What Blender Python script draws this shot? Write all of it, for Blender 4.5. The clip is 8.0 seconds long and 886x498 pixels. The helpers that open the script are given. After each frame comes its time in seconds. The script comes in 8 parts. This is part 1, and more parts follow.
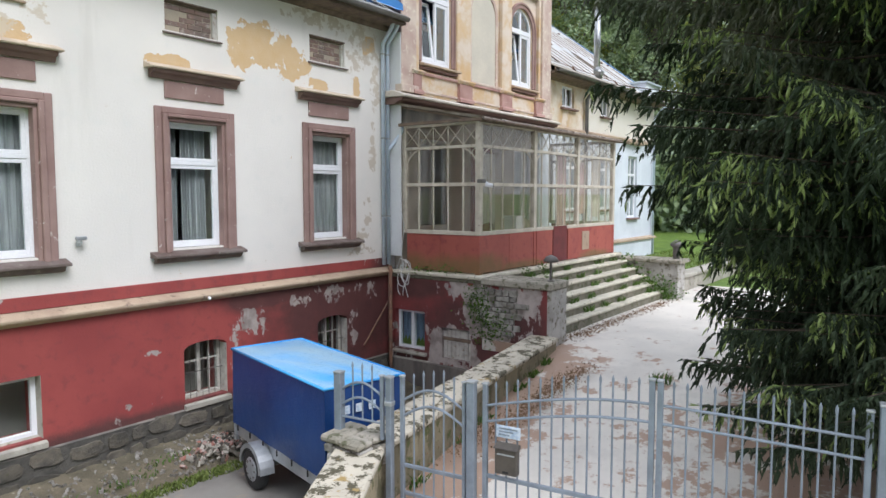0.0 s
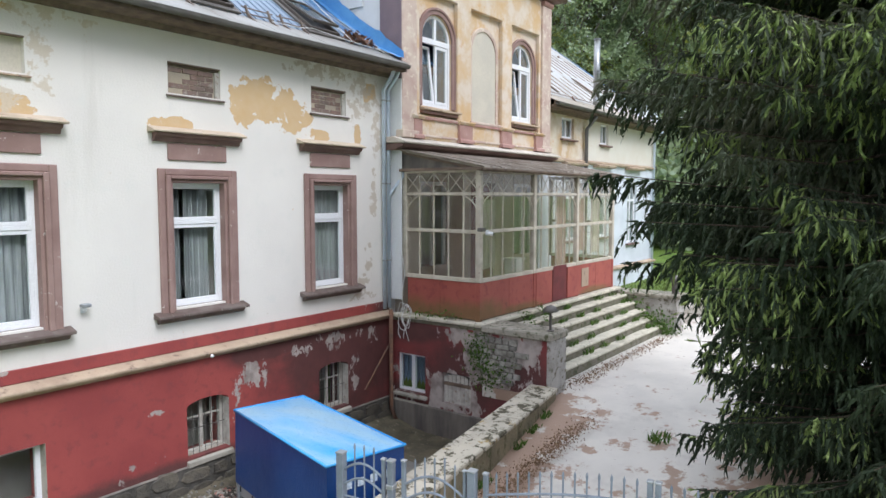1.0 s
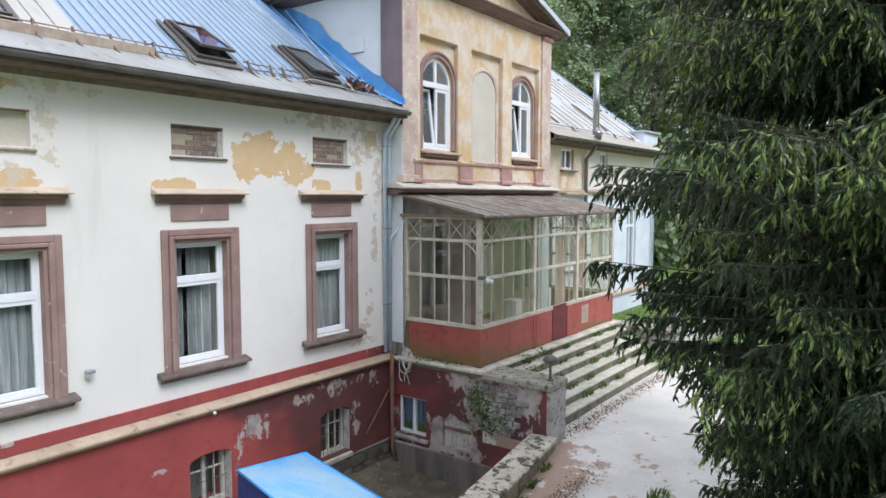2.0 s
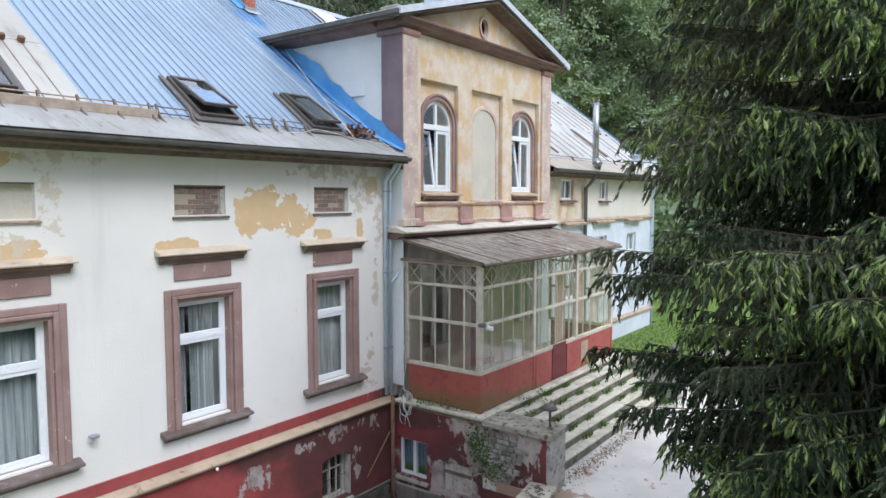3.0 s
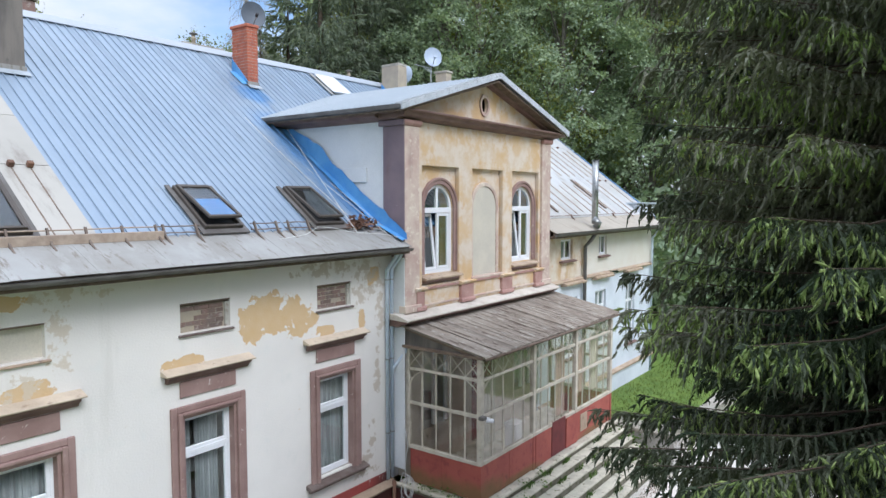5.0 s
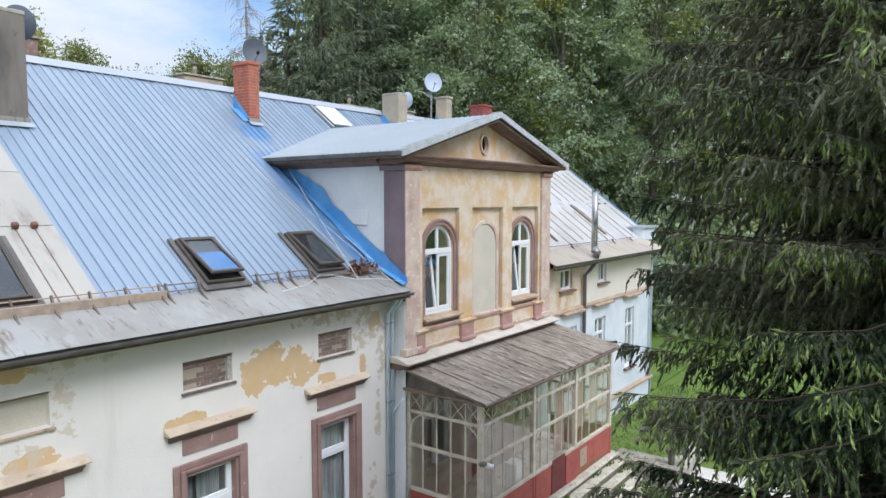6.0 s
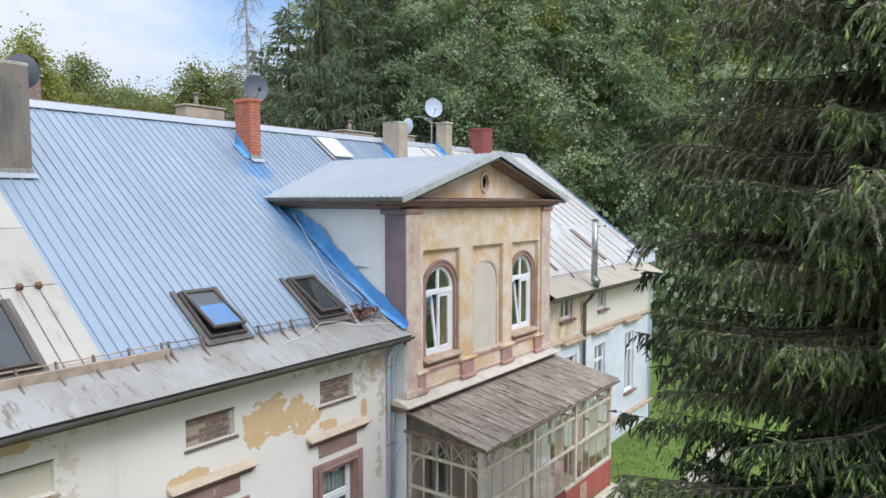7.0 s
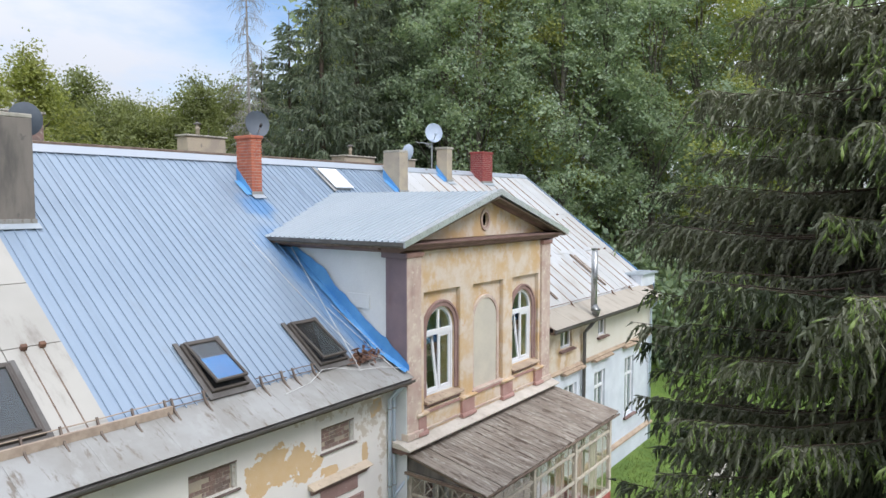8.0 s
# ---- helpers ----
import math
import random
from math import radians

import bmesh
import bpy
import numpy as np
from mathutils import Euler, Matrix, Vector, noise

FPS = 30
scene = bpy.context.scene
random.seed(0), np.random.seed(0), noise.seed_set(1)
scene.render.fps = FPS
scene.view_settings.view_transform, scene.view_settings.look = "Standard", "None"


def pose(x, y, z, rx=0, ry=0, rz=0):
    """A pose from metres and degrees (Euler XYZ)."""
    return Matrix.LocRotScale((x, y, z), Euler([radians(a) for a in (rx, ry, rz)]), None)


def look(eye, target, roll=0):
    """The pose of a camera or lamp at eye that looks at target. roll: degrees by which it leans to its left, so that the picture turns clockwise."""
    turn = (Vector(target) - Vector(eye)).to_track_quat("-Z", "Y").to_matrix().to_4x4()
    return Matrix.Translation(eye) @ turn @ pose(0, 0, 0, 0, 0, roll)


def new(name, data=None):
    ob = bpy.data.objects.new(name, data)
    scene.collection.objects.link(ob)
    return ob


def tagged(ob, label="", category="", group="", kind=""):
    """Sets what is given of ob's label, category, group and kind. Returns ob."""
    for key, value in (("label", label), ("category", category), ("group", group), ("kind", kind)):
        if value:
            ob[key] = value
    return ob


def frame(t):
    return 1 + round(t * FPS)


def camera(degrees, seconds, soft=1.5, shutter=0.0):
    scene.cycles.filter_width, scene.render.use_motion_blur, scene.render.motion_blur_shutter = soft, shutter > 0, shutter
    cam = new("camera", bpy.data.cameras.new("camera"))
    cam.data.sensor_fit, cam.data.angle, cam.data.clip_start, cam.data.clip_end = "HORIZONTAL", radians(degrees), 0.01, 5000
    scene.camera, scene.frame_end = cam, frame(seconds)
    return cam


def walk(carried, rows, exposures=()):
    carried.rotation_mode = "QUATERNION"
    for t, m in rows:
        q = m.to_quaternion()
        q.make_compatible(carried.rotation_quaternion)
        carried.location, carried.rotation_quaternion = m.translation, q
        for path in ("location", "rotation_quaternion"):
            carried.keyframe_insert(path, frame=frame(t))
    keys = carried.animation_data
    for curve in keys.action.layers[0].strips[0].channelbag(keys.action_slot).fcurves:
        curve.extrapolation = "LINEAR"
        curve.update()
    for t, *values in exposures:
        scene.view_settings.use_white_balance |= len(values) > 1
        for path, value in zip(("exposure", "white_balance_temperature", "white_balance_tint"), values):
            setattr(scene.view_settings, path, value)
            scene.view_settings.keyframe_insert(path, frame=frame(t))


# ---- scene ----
cam = camera(66.0, 8.0)
# the drone rises straight up along the front: seconds, eye x, y, z, yaw, pitch, roll
PATH_ROWS = [
    (0.0, 0.032, -0.111, 5.061, -53.47, -4.48, 0.00),
    (0.5, 0.017, -0.115, 5.517, -53.48, -4.45, 0.00),
    (1.0, 0.003, -0.119, 5.973, -53.48, -4.42, 0.00),
    (1.5, -0.011, -0.122, 6.429, -53.48, -4.38, 0.00),
    (3.0, -0.053, -0.132, 7.798, -53.49, -4.28, 0.00),
    (3.5, -0.066, -0.134, 8.255, -53.50, -4.25, 0.00),
    (4.0, -0.080, -0.137, 8.712, -53.50, -4.22, 0.00),
    (4.5, -0.093, -0.139, 9.169, -53.50, -4.19, 0.00),
    (6.0, -0.133, -0.144, 10.542, -53.52, -4.09, 0.00),
    (6.5, -0.146, -0.145, 11.000, -53.52, -4.05, 0.00),
    (7.0, -0.158, -0.146, 11.458, -53.52, -4.02, 0.00),
    (7.5, -0.171, -0.147, 11.916, -53.53, -3.99, 0.00),
    (8.0, -0.183, -0.147, 12.375, -53.53, -3.96, 0.00),
]
walk(cam, [(t, pose(x, y, z, 90 + pitch, roll, yaw)) for t, x, y, z, yaw, pitch, roll in PATH_ROWS],
     exposures=[(0.0, 0.36, 5950.0, 12.0), (1.5, 0.40, 5850.0, 12.0), (4.0, 0.28, 5670.0, 11.0), (8.0, 0.22, 6030.0, 12.0)])

# ---- sky and sun: bright, thinly clouded day ----
SUN_AZ, SUN_EL = radians(-106), radians(48)  # direction to the sun, from +x towards +y
world = bpy.data.worlds.new("sky")
scene.world = world
world.use_nodes = True
wt = world.node_tree
wt.nodes.clear()
sky = wt.nodes.new("ShaderNodeTexSky")
sky.sky_type, sky.sun_disc = "NISHITA", False
sky.sun_elevation, sky.sun_rotation = SUN_EL, math.pi / 2 - SUN_AZ
sky.air_density, sky.dust_density = 1.0, 1.5
wco = wt.nodes.new("ShaderNodeTexCoord")
wmap = wt.nodes.new("ShaderNodeMapping")
wmap.inputs["Scale"].default_value = (1.0, 1.0, 2.6)
wno = wt.nodes.new("ShaderNodeTexNoise")
wno.inputs["Scale"].default_value, wno.inputs["Detail"].default_value = 2.3, 7.0
wno.inputs["Roughness"].default_value = 0.55
wra = wt.nodes.new("ShaderNodeValToRGB")
wra.color_ramp.elements[0].position, wra.color_ramp.elements[1].position = 0.27, 0.50
wmx = wt.nodes.new("ShaderNodeMix")
wmx.data_type = "RGBA"
# thin overcast is about three times as bright overhead as at the horizon
wse = wt.nodes.new("ShaderNodeSeparateXYZ")
wup = wt.nodes.new("ShaderNodeMapRange")
wup.inputs["To Min"].default_value, wup.inputs["To Max"].default_value = 0.36, 1.0
wcl = wt.nodes.new("ShaderNodeMix")
wcl.data_type, wcl.blend_type = "RGBA", "MULTIPLY"
wcl.inputs["Factor"].default_value = 1.0
wcl.inputs["A"].default_value = (10.2, 10.35, 10.7, 1)
wt.links.new(wco.outputs["Generated"], wse.inputs[0])
wt.links.new(wse.outputs["Z"], wup.inputs["Value"])
wt.links.new(wup.outputs["Result"], wcl.inputs["B"])
wt.links.new(wcl.outputs["Result"], wmx.inputs["B"])
wbg = wt.nodes.new("ShaderNodeBackground")
wbg.inputs["Strength"].default_value = 0.15
wou = wt.nodes.new("ShaderNodeOutputWorld")
wt.links.new(wco.outputs["Generated"], wmap.inputs["Vector"])
wt.links.new(wmap.outputs["Vector"], wno.inputs["Vector"])
wt.links.new(wno.outputs["Fac"], wra.inputs["Fac"])
wt.links.new(wra.outputs["Color"], wmx.inputs["Factor"])
wt.links.new(sky.outputs["Color"], wmx.inputs["A"])
wt.links.new(wmx.outputs["Result"], wbg.inputs["Color"])
wt.links.new(wbg.outputs["Background"], wou.inputs["Surface"])
sun_data = bpy.data.lights.new("sun", "SUN")
sun_data.energy, sun_data.angle, sun_data.color = 1.8, radians(24), (1.0, 0.965, 0.92)
sun = new("sun", sun_data)
sun.matrix_world = look((math.cos(SUN_AZ) * 40, math.sin(SUN_AZ) * 40, 60), (0, 0, 60 - 40 * math.tan(SUN_EL)))

# ---- materials ----
class Nodes:
    """A small writer of node trees for one material."""

    def __init__(self, name):
        self.m = bpy.data.materials.new(name)
        self.m.use_nodes = True
        self.t = self.m.node_tree
        self.b = self.t.nodes["Principled BSDF"]
        self.geo = self.t.nodes.new("ShaderNodeNewGeometry")
        self.pos = self.geo.outputs["Position"]

    def link(self, a, b):
        self.t.links.new(a, b)

    def put(self, socket, v):
        if hasattr(v, "is_linked"):
            self.link(v, socket)
        elif isinstance(v, tuple) and len(v) == 3 and socket.type == "RGBA":
            socket.default_value = (*v, 1)
        else:
            socket.default_value = v

    def math(self, op, a, b=0.0, clamp=False):
        n = self.t.nodes.new("ShaderNodeMath")
        n.operation, n.use_clamp = op, clamp
        self.put(n.inputs[0], a)
        self.put(n.inputs[1], b)
        return n.outputs[0]

    def noise(self, scale, detail=4.0, rough=0.55, vec=None, stretch=None):
        v = vec or self.pos
        if stretch:
            mp = self.t.nodes.new("ShaderNodeMapping")
            mp.inputs["Scale"].default_value = stretch
            self.link(v, mp.inputs["Vector"])
            v = mp.outputs["Vector"]
        n = self.t.nodes.new("ShaderNodeTexNoise")
        n.inputs["Scale"].default_value, n.inputs["Detail"].default_value, n.inputs["Roughness"].default_value = scale, detail, rough
        self.link(v, n.inputs["Vector"])
        return n.outputs["Fac"]

    def step(self, v, lo, hi):
        n = self.t.nodes.new("ShaderNodeMapRange")
        n.interpolation_type = "SMOOTHSTEP"
        self.put(n.inputs["Value"], v)
        n.inputs["From Min"].default_value, n.inputs["From Max"].default_value = lo, hi
        return n.outputs["Result"]

    def mix(self, fac, a, b, kind="MIX"):
        n = self.t.nodes.new("ShaderNodeMix")
        n.data_type, n.blend_type = "RGBA", kind
        self.put(n.inputs["Factor"], fac)
        self.put(n.inputs["A"], a)
        self.put(n.inputs["B"], b)
        return n.outputs["Result"]

    def xyz(self):
        n = self.t.nodes.new("ShaderNodeSeparateXYZ")
        self.link(self.pos, n.inputs[0])
        return n.outputs

    def rand(self):
        return self.t.nodes.new("ShaderNodeObjectInfo").outputs["Random"]

    def blobs(self, axis, spots, amp=1.25, scale=4.0, edge=0.05):
        """1 inside ragged ellipses (centre along axis, centre z, half sizes) of a wall."""
        p = self.xyz()
        ragged = self.math("MULTIPLY", self.math("SUBTRACT", self.noise(scale, 9, 0.68), 0.5), amp * 2)
        out = None
        for a, z, ra, rz in spots:
            u = self.math("MULTIPLY", self.math("SUBTRACT", p[axis], a), 1 / ra)
            w = self.math("MULTIPLY", self.math("SUBTRACT", p[2], z), 1 / rz)
            d = self.math("SQRT", self.math("ADD", self.math("MULTIPLY", u, u), self.math("MULTIPLY", w, w)))
            d = self.math("ADD", d, ragged)
            m = self.math("SUBTRACT", 1.0, self.step(d, 1 - edge, 1 + edge))
            out = m if out is None else self.math("MAXIMUM", out, m)
        return out

    def bump(self, height, strength=0.3, dist=0.02):
        n = self.t.nodes.new("ShaderNodeBump")
        n.inputs["Strength"].default_value, n.inputs["Distance"].default_value = strength, dist
        self.link(height, n.inputs["Height"])
        self.link(n.outputs["Normal"], self.b.inputs["Normal"])

    def done(self, color, rough=0.8, metal=0.0, spec=None):
        self.put(self.b.inputs["Base Color"], color)
        self.put(self.b.inputs["Roughness"], rough)
        self.b.inputs["Metallic"].default_value = metal
        if spec is not None:
            self.b.inputs["Specular IOR Level"].default_value = spec
        return self.m


def surface(name, a, b=None, scale=2.0, fine=45.0, rough=0.8, metal=0.0, bump=0.25, dist=0.01, dirt=None, dirt_at=0.6, rand=0.0, stretch=None, spec=None):
    """A plain material with a coarse and a fine variation, some dirt and a fine relief."""
    n = Nodes(name)
    b = b or tuple(0.72 * c for c in a)
    col = n.mix(n.step(n.noise(scale, 5, stretch=stretch), 0.35, 0.68), a, b)
    grain = n.noise(fine, 3)
    col = n.mix(0.35, col, n.mix(grain, (0.55, 0.55, 0.55), (1.35, 1.35, 1.35)), "MULTIPLY")
    if dirt:
        col = n.mix(n.step(n.noise(scale * 2.7, 8, 0.65), dirt_at, dirt_at + 0.12), col, dirt)
    if rand:
        k = n.math("ADD", n.math("MULTIPLY", n.rand(), rand * 2), 1 - rand)
        col = n.mix(1.0, col, n.mix(k, (0, 0, 0), (1, 1, 1)), "MULTIPLY") if rand > 0 else col
    n.bump(n.math("ADD", grain, n.math("MULTIPLY", n.noise(scale * 3, 5), 1.5)), bump, dist)
    return n.done(col, n.math("ADD", n.math("MULTIPLY", grain, 0.2), rough - 0.1), metal, spec)


def white_plaster():
    n = Nodes("white_plaster")
    p = n.xyz()
    col = n.mix(n.step(n.noise(0.7, 5), 0.3, 0.75), (0.78, 0.745, 0.695), (0.725, 0.69, 0.645))
    col = n.mix(n.step(n.noise(3.5, 6), 0.52, 0.8), col, (0.72, 0.70, 0.655))
    ochre = n.mix(n.noise(5, 5), (0.60, 0.40, 0.195), (0.64, 0.49, 0.31))
    weight = n.blobs(0, [(7.75, 7.62, 0.75, 0.42), (7.25, 7.45, 0.35, 0.34), (8.35, 7.42, 0.5, 0.32), (8.95, 7.1, 0.36, 0.14), (5.95, 7.06, 0.5, 0.12),
                         (3.7, 7.12, 0.4, 0.14), (10.35, 8.05, 0.2, 0.25), (10.0, 7.2, 0.12, 0.25), (3.42, 8.3, 0.4, 0.12)], 0.0, 1, 0.45)
    bare = n.step(n.math("ADD", n.noise(3.2, 10, 0.62), n.math("MULTIPLY", weight, 0.33)), 0.735, 0.745)
    col = n.mix(bare, col, ochre)
    gw = n.blobs(0, [(4.1, 7.75, 0.2, 0.6), (3.5, 7.2, 0.5, 0.2), (9.95, 7.7, 0.2, 0.4), (9.2, 8.3, 1.0, 0.2), (10.2, 8.0, 0.55, 0.5), (10.3, 4.75, 0.14, 0.4), (10.45, 6.0, 0.12, 0.6), (4.2, 8.35, 0.8, 0.12),
                       (10.1, 4.25, 0.2, 0.25), (10.55, 7.3, 0.15, 0.6), (10.2, 3.95, 0.5, 0.1)], 0.0, 1, 0.6)
    grey = n.step(n.math("ADD", n.noise(5.5, 10, 0.68), n.math("MULTIPLY", gw, 0.22)), 0.68, 0.74)
    worn = n.mix(n.step(p[0], 5.0, 8.0), (0.60, 0.52, 0.41), (0.53, 0.455, 0.36))
    col = n.mix(n.math("MULTIPLY", grey, 0.8), col, worn)
    runs = n.step(n.noise(2.2, 5, 0.6, stretch=(1, 1, 0.12)), 0.56, 0.75)
    col = n.mix(n.math("MULTIPLY", runs, 0.25), col, (0.5, 0.47, 0.41))
    n.bump(n.math("ADD", n.noise(30, 4), n.math("MULTIPLY", bare, -1.5)), 0.35, 0.012)
    return n.done(col, 0.88)


def red_paint(name, peel_at, spots_axis, spots, damp, stain=(0.04, 0.024, 0.024), stain2=(0.12, 0.05, 0.045), a=(0.34, 0.068, 0.06), b=(0.27, 0.05, 0.048)):
    n = Nodes(name)
    col = n.mix(n.step(n.noise(0.9, 6), 0.3, 0.7), a, b)
    col = n.mix(n.step(n.noise(6, 5), 0.5, 0.75), col, (0.23, 0.05, 0.05))
    stain_shade = n.blobs(spots_axis, damp, 0.8, 1.6, 0.5)
    col = n.mix(n.math("MULTIPLY", stain_shade, 0.86), col, n.mix(n.noise(4, 5), stain, stain2))
    base = n.mix(n.step(n.noise(5, 6), 0.35, 0.7), (0.46, 0.40, 0.37), (0.25, 0.21, 0.19))
    weight = n.blobs(spots_axis, spots, 0.0, 1, 0.7)
    peel = n.step(n.math("ADD", n.noise(3.6, 11, 0.7, stretch=(1, 1, 0.65)), n.math("MULTIPLY", weight, 0.2)), peel_at, peel_at + 0.012)
    col = n.mix(peel, col, base)
    n.bump(n.math("ADD", n.noise(35, 4), n.math("MULTIPLY", peel, -2.0)), 0.4, 0.012)
    return n.done(col, 0.75)


def bay_plaster(name="bay_plaster", tint=(0.60, 0.41, 0.215), tint2=(0.64, 0.545, 0.43), white_from=None):
    n = Nodes(name)
    col = n.mix(n.step(n.noise(1.1, 6, 0.62), 0.34, 0.66), tint, tint2)
    col = n.mix(n.math("MULTIPLY", n.step(n.noise(2.2, 8, 0.64), 0.46, 0.62), 0.85), col, (0.68, 0.585, 0.49))
    col = n.mix(n.math("MULTIPLY", n.step(n.noise(4.5, 8, 0.7), 0.57, 0.68), 0.7), col, (0.60, 0.37, 0.18))
    col = n.mix(n.math("MULTIPLY", n.step(n.noise(2.0, 6, 0.6, stretch=(1, 1, 0.2)), 0.6, 0.8), 0.65), col, (0.31, 0.25, 0.2))
    if white_from:   # repainted white from here on
        edge = n.math("ADD", n.xyz()[0], n.math("MULTIPLY", n.noise(1.6, 8, 0.65), 2.4))
        col = n.mix(n.math("MULTIPLY", n.step(edge, white_from + 1.1, white_from + 1.5), 0.85), col, (0.70, 0.67, 0.60))
    n.bump(n.noise(28, 5), 0.35, 0.012)
    return n.done(col, 0.88)


def mauve_paint(name, a=(0.255, 0.16, 0.14), b=(0.335, 0.225, 0.198), chip=(0.62, 0.55, 0.5), at=0.64):
    n = Nodes(name)
    col = n.mix(n.step(n.noise(2.0, 5), 0.3, 0.7), a, b)
    col = n.mix(n.step(n.noise(9, 8, 0.7), at, at + 0.02), col, chip)
    col = n.mix(n.math("MULTIPLY", n.step(n.noise(3, 6, stretch=(1, 1, 0.25)), 0.55, 0.75), 0.4), col, (0.16, 0.09, 0.08))
    n.bump(n.noise(30, 4), 0.3, 0.008)
    return n.done(col, 0.8)


def glass(name, tint=(0.95, 0.98, 0.97), dust=0.0, rough=0.0):
    """Clear refracting glass, with a film of dust where asked."""
    n = Nodes(name)
    g = n.t.nodes.new("ShaderNodeBsdfGlass")
    g.inputs["Color"].default_value, g.inputs["Roughness"].default_value, g.inputs["IOR"].default_value = (*tint, 1), rough, 1.5
    bp = n.t.nodes.new("ShaderNodeBump")
    bp.inputs["Strength"].default_value, bp.inputs["Distance"].default_value = 0.02, 0.01
    n.link(n.noise(2.5, 2), bp.inputs["Height"])
    n.link(bp.outputs["Normal"], g.inputs["Normal"])
    out = g.outputs[0]
    if dust:
        mx = n.t.nodes.new("ShaderNodeMixShader")
        n.link(n.math("MULTIPLY", n.step(n.noise(2.0, 6, 0.65), 0.3, 0.75), dust * 2), mx.inputs[0])
        n.link(out, mx.inputs[1])
        d = n.t.nodes.new("ShaderNodeBsdfDiffuse")
        d.inputs["Color"].default_value = (0.5, 0.49, 0.44, 1)
        n.link(d.outputs[0], mx.inputs[2])
        out = mx.outputs[0]
    n.link(out, n.t.nodes["Material Output"].inputs["Surface"])
    return n.m


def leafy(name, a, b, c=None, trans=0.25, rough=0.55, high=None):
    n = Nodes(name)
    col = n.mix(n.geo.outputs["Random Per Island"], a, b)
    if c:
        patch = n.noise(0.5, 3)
        if high:   # browner growth becomes commoner up the tree, its paleness painting in the stronger light
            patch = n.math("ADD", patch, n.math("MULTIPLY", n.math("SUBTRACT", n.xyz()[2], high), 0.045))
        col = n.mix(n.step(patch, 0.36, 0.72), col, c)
    n.put(n.b.inputs["Base Color"], col)
    n.b.inputs["Roughness"].default_value = rough
    n.b.inputs["Specular IOR Level"].default_value = 0.3
    tl = n.t.nodes.new("ShaderNodeBsdfTranslucent")
    n.put(tl.inputs["Color"], n.mix(1.0, col, (1.2, 1.22, 0.72), "MULTIPLY"))
    mx = n.t.nodes.new("ShaderNodeMixShader")
    mx.inputs[0].default_value = trans
    n.link(n.b.outputs[0], mx.inputs[1])
    n.link(tl.outputs[0], mx.inputs[2])
    n.link(mx.outputs[0], n.t.nodes["Material Output"].inputs["Surface"])
    return n.m


def roof_metal(name, a, b, dirt, at=0.62, rough=0.42, metal=0.25, var=0.14, spray=False):
    n = Nodes(name)
    col = n.mix(n.step(n.noise(0.35, 4), 0.3, 0.7), a, b)
    col = n.mix(n.math("MULTIPLY", n.step(n.noise(1.3, 7, 0.65, stretch=(1.6, 0.5, 0.5)), at, at + 0.2), 0.6), col, dirt)
    k = n.math("ADD", n.math("MULTIPLY", n.rand(), var), 1 - var / 2)
    col = n.mix(1.0, col, n.mix(k, (0, 0, 0), (1, 1, 1)), "MULTIPLY")
    if spray:   # blue sealing paint sprayed along the bay's flashing and round the slim chimney
        x, y, _ = n.xyz()
        blur = n.math("MULTIPLY", n.math("SUBTRACT", n.noise(1.7, 6, 0.6), 0.5), 0.9)
        strip = n.math("MULTIPLY", n.step(n.math("ADD", x, blur), 9.95, 10.75), n.math("SUBTRACT", 1.0, n.step(y, 12.9, 13.6)))
        ex, ey = n.math("SUBTRACT", x, 11.05), n.math("SUBTRACT", y, 14.05)
        d = n.math("SQRT", n.math("ADD", n.math("MULTIPLY", ex, ex), n.math("MULTIPLY", ey, ey)))
        spot = n.math("SUBTRACT", 1.0, n.step(n.math("ADD", d, blur), 0.2, 0.65))
        col = n.mix(n.math("MULTIPLY", n.math("MAXIMUM", strip, spot), 0.72), col, (0.07, 0.24, 0.5))
    n.bump(n.noise(1.8, 3, stretch=(3, 0.6, 0.6)), 0.12, 0.03)
    return n.done(col, n.math("ADD", n.math("MULTIPLY", n.noise(3, 4), 0.25), rough - 0.1), metal)


M_WHITE = white_plaster()
M_RED = red_paint("red_plinth_paint", 0.69, 0,
                  [(7.35, 2.95, 0.34, 0.3), (7.0, 2.75, 0.12, 0.25), (5.55, 2.72, 0.2, 0.07), (8.3, 3.15, 0.5, 0.12), (9.3, 3.1, 0.4, 0.14), (5.1, 1.98, 0.1, 0.1),
                   (4.95, 1.82, 0.08, 0.12), (6.95, 2.35, 0.16, 0.5), (9.8, 2.5, 0.16, 0.4), (10.3, 3.1, 0.4, 0.25), (8.9, 3.2, 0.9, 0.16), (10.0, 3.22, 0.7, 0.14), (6.2, 2.25, 0.16, 0.1)],
                  # damp spots: stains, with the ledge's shade painted in just below it
                  [(9.0, 3.0, 1.5, 0.8), (10.2, 2.6, 1.0, 1.2), (7.8, 3.3, 1.2, 0.22), (5.2, 1.72, 2.6, 0.16), (9.0, 1.9, 1.6, 0.4)])
M_REDBAND = red_paint("red_band_paint", 0.70, 0, [(10.3, 3.7, 0.4, 0.12), (3.5, 3.75, 0.15, 0.05)], [(11.0, 3.6, 0.6, 0.4)])
M_REDPORCH = red_paint("red_porch_boards", 0.8, 0, [(30, 30, 0.1, 0.1)], [(11.3, 3.55, 0.7, 0.3), (12.6, 3.55, 0.9, 0.14), (16.4, 3.55, 0.8, 0.12)], (0.14, 0.10, 0.035), (0.24, 0.13, 0.06), (0.38, 0.10, 0.075), (0.31, 0.075, 0.06))
M_BAY = bay_plaster()
